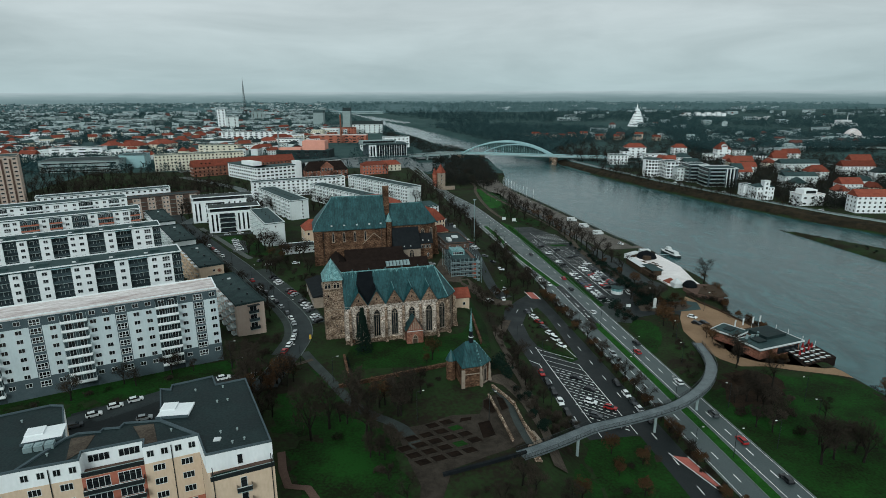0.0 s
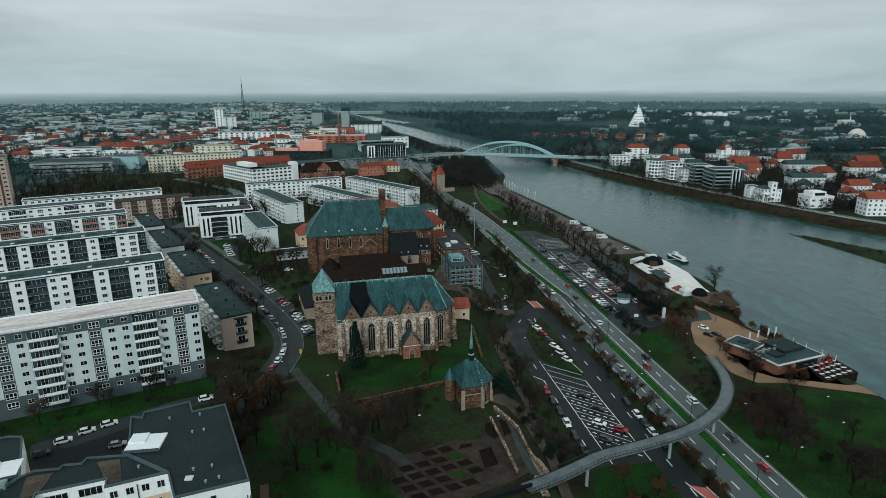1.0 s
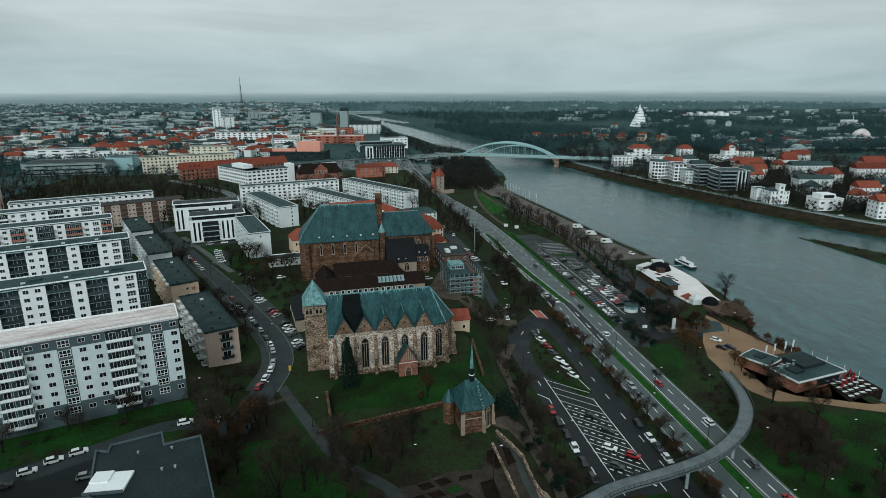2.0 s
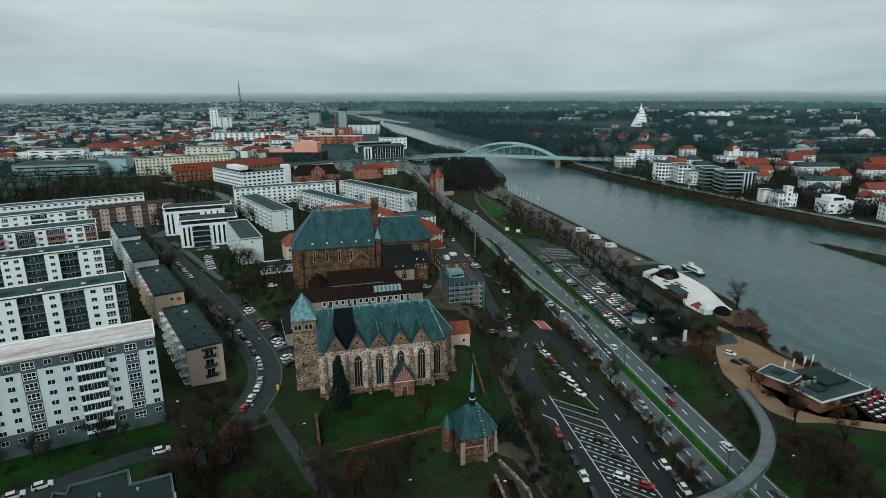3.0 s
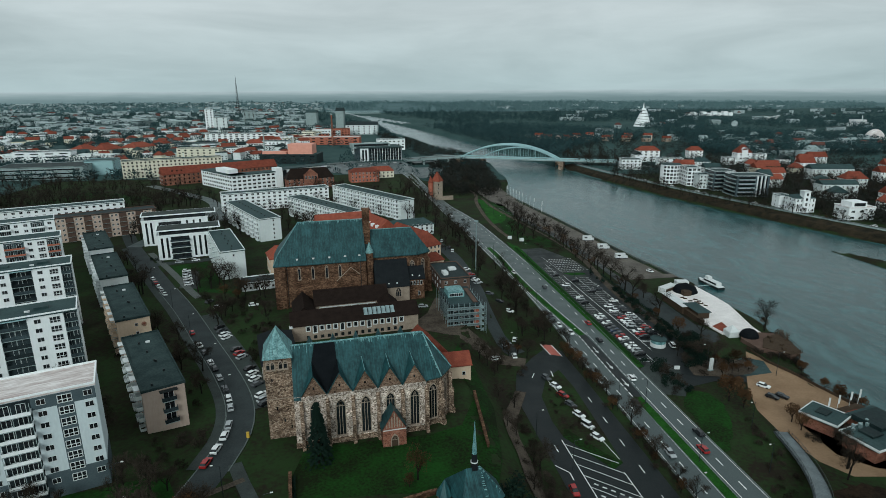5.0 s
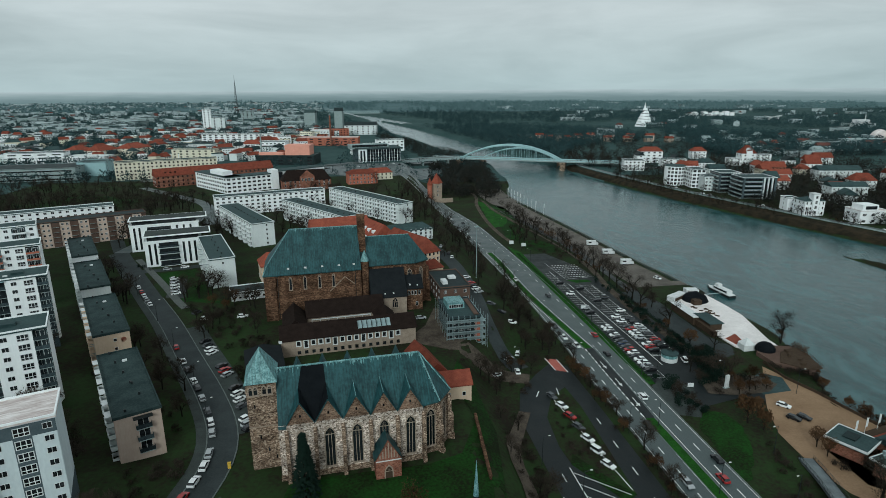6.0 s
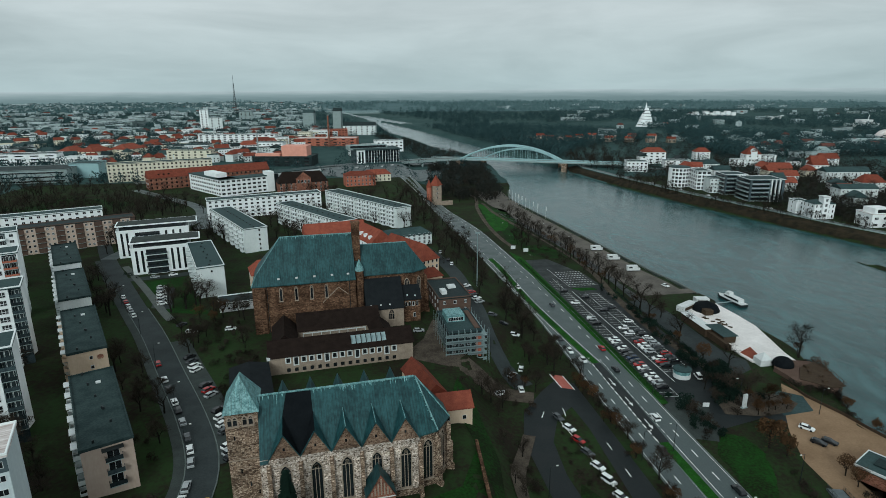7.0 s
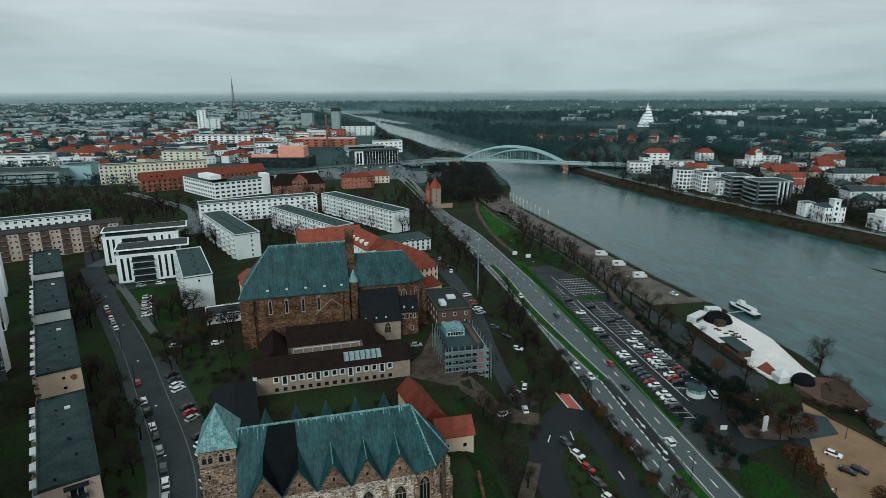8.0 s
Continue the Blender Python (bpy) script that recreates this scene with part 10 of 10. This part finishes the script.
def distant_houses(seed, spots, name, label, red=0.8, far=False):
    """Many plain far houses in one mesh: slots for walls and roofs."""
    # Far set: haze is painted into its wall, tile and window colours.
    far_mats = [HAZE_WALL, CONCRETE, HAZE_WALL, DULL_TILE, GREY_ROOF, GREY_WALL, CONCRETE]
    rng = random.Random(seed)
    g = Geo()
    for x, y, big in spots:
        W, D, H = (rng.uniform(9, 20), rng.uniform(8, 11), rng.uniform(5, 10)) if not big else (rng.uniform(24, 60), rng.uniform(12, 22), rng.uniform(6, 12))
        z = land(x, y)
        m = pose(x, y, z, 0, 0, rng.choice((20, 24, -8, -66, 70)) + rng.uniform(-5, 5))
        wall = rng.choice((0, 2, 2, 2, 1))
        one = Geo().box(-W / 2, -D / 2, -3, W / 2, D / 2, H, wall, bottom=False)
        if big or rng.random() < 0.3:
            one.box(-W / 2 - 0.3, -D / 2 - 0.3, H, W / 2 + 0.3, D / 2 + 0.3, H + 0.7, rng.choice((4, 4, 0, 2, 6)), bottom=False)
        else:
            r = gable_roof_geo(-W / 2, -D / 2, W / 2, D / 2, H, D * 0.42, 0.4, "x", rng.choice((0, 0, 4)), 0.2)
            r.m = [3 if rng.random() < red else rng.choice((4, 4, 6))] * len(r.m)
            one.add(r)
        n = int(W / 3.2)
        for i in range(n):
            for k in range(int(H / 3)):
                a = -W / 2 + W * (i + 0.5) / n
                one.face([(a - 0.6, -D / 2 - 0.03, k * 3 + 0.9), (a + 0.6, -D / 2 - 0.03, k * 3 + 0.9), (a + 0.6, -D / 2 - 0.03, k * 3 + 2.4), (a - 0.6, -D / 2 - 0.03, k * 3 + 2.4)], 5)
        g.add(one, m)
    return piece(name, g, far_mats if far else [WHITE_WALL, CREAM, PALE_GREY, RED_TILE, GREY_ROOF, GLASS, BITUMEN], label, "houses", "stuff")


def town_spots():
    rng = random.Random(21)
    near, far, east = [], [], []
    for _ in range(360):
        y = rng.uniform(720, 1300)
        x = rng.uniform(-0.66 * y - 60, -0.03 * y - 20)
        if (x < -60 or y > 1050) and not (-400 < x < -30 and y < 770):
            near.append((x, y, rng.random() < 0.16))
    for _ in range(430):
        y = 1250 * (2380 / 1250) ** rng.random()
        w = lerp_at(y, WEST_BANK) - 0.09 * y
        far.append((rng.uniform(-0.78 * y, min(w, -0.03 * y)), y, rng.random() < 0.4))
    for _ in range(60):
        y = rng.uniform(760, 1050)
        east.append((rng.uniform(560, 0.95 * y), y, rng.random() < 0.15))
    for _ in range(60):
        y = rng.uniform(1100, 2350)
        x = rng.uniform(0.30 * y + 100, 1.05 * y)
        east.append((x, y, rng.random() < 0.35))
    return near, far, east


def far_belt():
    """Spots of houses and of woods in the belt before the horizon."""
    rng = random.Random(61)
    homes, trees = [], []
    for _ in range(900):
        y = rng.uniform(2350, 4300)
        x = rng.uniform(-0.8 * y, -0.04 * y - 60)
        if noise.noise(Vector((x / 500, y / 400, 1.0))) > -0.15:
            homes.append((x, y, rng.random() < 0.3))
    for _ in range(26):
        y = rng.uniform(2350, 4000)
        homes.append((rng.uniform(0.2 * y, 0.85 * y), y, True))
    for _ in range(11000):
        y = 2400 + 2150 * rng.random()
        x = rng.uniform(-0.85 * y, 0.95 * y)
        c = lerp_at(y, WEST_BANK), lerp_at(y, EAST_BANK)
        if c[0] - 30 < x < c[1] + 30 or math.hypot(x, y) > 4550:
            continue
        if noise.noise(Vector((x / 420, y / 260, 5.0))) > (0.0 if x < c[0] else -0.28):
            trees.append((x, y, rng.uniform(11, 19)))
    return homes, trees


NEAR_TOWN, FAR_TOWN, EAST_TOWN = town_spots()
FAR_HOMES, FAR_TREES = far_belt()
distant_houses(1, NEAR_TOWN, "town_houses", "crowded town houses with red and grey roofs", 0.6)
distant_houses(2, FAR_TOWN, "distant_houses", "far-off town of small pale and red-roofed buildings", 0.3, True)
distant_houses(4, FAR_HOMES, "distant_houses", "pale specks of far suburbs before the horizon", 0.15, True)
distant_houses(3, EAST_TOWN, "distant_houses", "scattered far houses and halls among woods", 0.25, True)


def woods(seed, spots, name, label, mat, blades=16):
    rng = random.Random(seed)
    g = Geo()
    for x, y, tall in spots:
        z = land(x, y)
        if z < -2.5:
            continue
        for _ in range(blades):
            p = Vector((x + rng.gauss(0, 0.22) * tall, y + rng.gauss(0, 0.22) * tall, z + rng.uniform(0.05, 0.95) * tall))
            u = Vector((rng.gauss(0, 0.6), rng.gauss(0, 0.6), rng.uniform(0.3, 1))).normalized() * tall * 0.30 * min(1.2, (16 / blades) ** 0.5)
            w = u.orthogonal().normalized() * tall * rng.uniform(0.05, 0.12) * (16 / blades) ** 0.8
            g.face([p - w, p + w, p + u])
    return piece(name, g, mat, label, "woods", "stuff")


def wood_spots():
    rng = random.Random(8)
    a, b, c, d = [], [], [], []
    for _ in range(12000):
        y = 760 * (2430 / 760) ** rng.random()
        e = lerp_at(y, EAST_BANK) + 14
        x = e + (1.05 * y - e) * rng.random()
        gap = noise.noise(Vector((x / 260, y / 420, 3.0)))
        if 1500 < y < 2400 and abs(x - (157 - (y - 1737) * 0.235)) < 75:
            continue
        if gap > (-0.12 if x > 0.22 * y else -0.7):
            a.append((x, y, rng.uniform(9, 15)))
    for _ in range(9000):
        y = 640 * (2430 / 640) ** rng.random()
        w = lerp_at(y, WEST_BANK) - 12
        x = w - (w + 0.8 * y) * rng.random()
        if noise.noise(Vector((x / 120, y / 160, 9.0))) > -0.22:
            if x > -150 and y < 1180 and rng.random() < 0.9:
                continue
            b.append((x, y, min(rng.uniform(7, 12), 2.5 + (w - x) * 280 / y)))
    for _ in range(420):
        y = rng.uniform(800, 1150)
        w = lerp_at(y, WEST_BANK)
        x = w - 14 - 70 * rng.random()
        c.append((x, y, min(rng.uniform(6, 9), 2.5 + (w - 12 - x) * 280 / y)))
    for _ in range(5200):
        y = 385 * (1150 / 385) ** rng.random()
        e = lerp_at(y, EAST_BANK) + 30
        x = e + (1.08 * y + 40 - e) * rng.random()
        if all(abs(x - p - 8) > 12 or abs(y - q - 6) > 9 for p, q in BANK_HOUSES) and land(x, y) > 0:
            d.append((x, y, rng.uniform(5, 10)))
    for _ in range(1100):
        y = rng.uniform(555, 765)
        x = rng.uniform(76 + 0.1 * (y - 590), min(140 + 0.10 * (y - 590), lerp_at(y, WEST_BANK) - 7))
        if noise.noise(Vector((x / 17, y / 24, 2.0))) > -0.06:
            c.append((x, y, rng.uniform(4.5, 10.5)))
    return a, b, c, d


BANK_HOUSES = [tuple(o.matrix_basis.translation.xy) for o in scene.collection.all_objects if o.type == "EMPTY" and o.matrix_basis.translation.x > 250 and o.name.split(".")[0] in ("house", "villa", "apartment_building", "hotel", "terraced_house")]
WOODS_E, WOODS_W, WOODS_BANK, WOODS_NEAR = wood_spots()
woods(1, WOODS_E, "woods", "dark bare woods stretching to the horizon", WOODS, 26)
woods(2, WOODS_W, "woods", "dark bare trees between the town's houses", WOODS, 30)
woods(4, WOODS_NEAR, "woods", "dark leafless trees round the far bank houses", BANK_TWIGS, 34)
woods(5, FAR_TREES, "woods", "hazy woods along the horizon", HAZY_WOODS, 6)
woods(3, WOODS_BANK, "woods", "dark bare trees lining the river", BANK_TWIGS, 36)


def landmarks():
    t = thing("spiral_tower", "tall white conical timber tower with spiral ramp", "tower", pose(693.5, 1417, 0))
    n = 7
    for i in range(n):
        z0, z1 = i * 6.6, i * 6.6 + 5.7
        r0, r1 = 21.5 * (1 - z0 / 56), 21.5 * (1 - z1 / 56)
        part("ramp_ring", Geo().tube((0, 0, z0), (0, 0, z1), r0, r1, 20).moved(Matrix.Rotation(radians(4 if i % 2 else 2), 4, "Y")), WHITE_WALL, t)
    part("core", Geo().tube((0, 0, 0), (0, 0, 45), 19, 2.2, 14), DARK_METAL, t)
    part("spire", Geo().tube((0, 0, 44), (0, 0, 58), 2.6, 0.2, 8), WHITE_WALL, t)
    t = thing("radio_mast", "thin lattice radio mast on the horizon", "mast", pose(-431, 2340, 6))
    for a in (90, 210, 330):
        x, y = math.cos(radians(a)), math.sin(radians(a))
        part("leg", Geo().tube((x * 7, y * 7, 0), (x * 1.0, y * 1.0, 112), 0.7, 0.5, 5), DARK_METAL, t)
    for k in range(13):
        z = 8 * k + 4
        r = 7 - 6 * z / 120
        g = Geo()
        for a in (90, 210, 330):
            p, q = radians(a), radians(a + 120)
            g.tube((r * math.cos(p), r * math.sin(p), z), (r * math.cos(q), r * math.sin(q), z + 6), 0.35, 0.35, 4)
        part("brace", g, DARK_METAL, t)
    part("antenna", Geo().tube((0, 0, 110), (0, 0, 139), 0.9, 0.3, 6), DARK_METAL, t)
    t = thing("dome_hall", "white domed hall on the east bank", "building", pose(857, 925, 0))
    g = Geo()
    rings = [(16 * math.cos(a), 22 * math.sin(a)) for a in [math.pi / 2 * i / 6 for i in range(7)]]
    for (r0, z0), (r1, z1) in zip(rings, rings[1:]):
        g.tube((0, 0, z0 + 2), (0, 0, z1 + 2), r0, max(r1, 0.05), 18, cap=False)
    part("dome", g, WHITE_ROOF, t)
    part("hall", Geo().box(10, -12, -1, 70, 14, 9), WHITE_WALL, t)
    t = thing("exhibition_hall", "white low hall with central mast", "building", pose(1186, 1318, 0), "exhibition halls")
    part("wall", Geo().box(-30, -12, 0, 34, 12, 9), WHITE_WALL, t)
    part("upper_hall", Geo().box(-12, -10, 9, 18, 10, 17), WHITE, t)
    part("mast", Geo().tube((14, 0, 17), (14, 0, 28), 1.0, 0.8, 6), WHITE, t)
    t = thing("tent_roof", "white zigzag membrane roof", "building", pose(1176, 1606, 0), "exhibition halls")
    part("membrane", Geo().face([(-26, -6, 15), (0, -6, 11), (-13, -6, 3)]).face([(26, -6, 15), (13, -6, 3), (0, -6, 11)]).face([(-26, -6, 15), (-26, 8, 15), (0, 8, 11), (0, -6, 11)]).face([(0, -6, 11), (0, 8, 11), (26, 8, 15), (26, -6, 15)]), WHITE, t)
    for x in (-13, 13):
        part("mast", Geo().tube((x, 0, 0), (x, 0, 12), 0.5, 0.5, 6), STEEL, t)
    for i in range(9):
        t = house("exhibition_hall", "white exhibition hall at the edge of the woods", (1115 + 16 * i, 1940 - 5 * i), -8, 14, 20, 8 + (i * 5) % 9, 1, WHITE_WALL, WHITE_ROOF, base=0, front=0, group="exhibition halls")
    # rail bridge far up the river
    t = thing("rail_bridge", "far pale truss bridge over the river", "bridge", pose(-20, 2290, 0, 0, 0, -6))
    part("deck", Geo().box(-90, -4, 7, 110, 4, 9), CONCRETE, t)
    g = Geo()
    for i in range(25):
        x = -90 + i * 8
        g.tube((x, -4, 9), (x + 4, -4, 16), 0.8, 0.8, 4).tube((x + 4, -4, 16), (x + 8, -4, 9), 0.8, 0.8, 4)
    g.box(-90, -4.5, 15.5, 110, -3.5, 17)
    part("truss", g, STEEL, t)


landmarks()


def backdrop():
    """The hazy rim of the land, far behind everything; its haze is a painted, glowing ramp."""
    m = bpy.data.materials.new("hazy_distance")
    m.use_nodes = True
    nodes, links = m.node_tree.nodes, m.node_tree.links
    nodes.clear()
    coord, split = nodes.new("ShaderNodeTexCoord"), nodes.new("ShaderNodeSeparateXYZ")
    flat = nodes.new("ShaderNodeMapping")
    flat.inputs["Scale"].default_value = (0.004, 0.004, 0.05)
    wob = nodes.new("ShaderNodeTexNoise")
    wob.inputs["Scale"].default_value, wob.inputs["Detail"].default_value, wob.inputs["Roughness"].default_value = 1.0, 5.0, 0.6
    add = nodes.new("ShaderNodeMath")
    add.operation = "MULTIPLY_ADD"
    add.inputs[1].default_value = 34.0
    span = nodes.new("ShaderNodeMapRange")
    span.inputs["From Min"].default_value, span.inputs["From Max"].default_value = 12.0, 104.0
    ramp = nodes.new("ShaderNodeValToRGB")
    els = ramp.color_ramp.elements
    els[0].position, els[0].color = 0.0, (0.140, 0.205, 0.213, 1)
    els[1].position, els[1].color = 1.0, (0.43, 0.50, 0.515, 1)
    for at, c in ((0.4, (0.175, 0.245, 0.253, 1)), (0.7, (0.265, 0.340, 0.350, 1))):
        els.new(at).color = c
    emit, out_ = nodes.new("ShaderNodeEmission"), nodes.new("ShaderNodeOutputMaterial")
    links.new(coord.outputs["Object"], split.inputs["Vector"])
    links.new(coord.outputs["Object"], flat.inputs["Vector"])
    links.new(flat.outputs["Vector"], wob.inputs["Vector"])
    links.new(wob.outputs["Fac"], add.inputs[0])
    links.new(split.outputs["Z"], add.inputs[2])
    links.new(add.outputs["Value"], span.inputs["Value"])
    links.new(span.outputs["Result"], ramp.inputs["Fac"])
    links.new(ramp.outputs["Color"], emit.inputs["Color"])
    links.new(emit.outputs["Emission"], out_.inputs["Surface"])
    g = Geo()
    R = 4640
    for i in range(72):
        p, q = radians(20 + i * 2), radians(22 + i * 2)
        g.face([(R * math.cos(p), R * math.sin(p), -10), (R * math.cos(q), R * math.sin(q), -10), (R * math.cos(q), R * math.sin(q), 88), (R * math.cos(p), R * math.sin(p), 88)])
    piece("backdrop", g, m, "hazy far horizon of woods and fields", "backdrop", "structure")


backdrop()
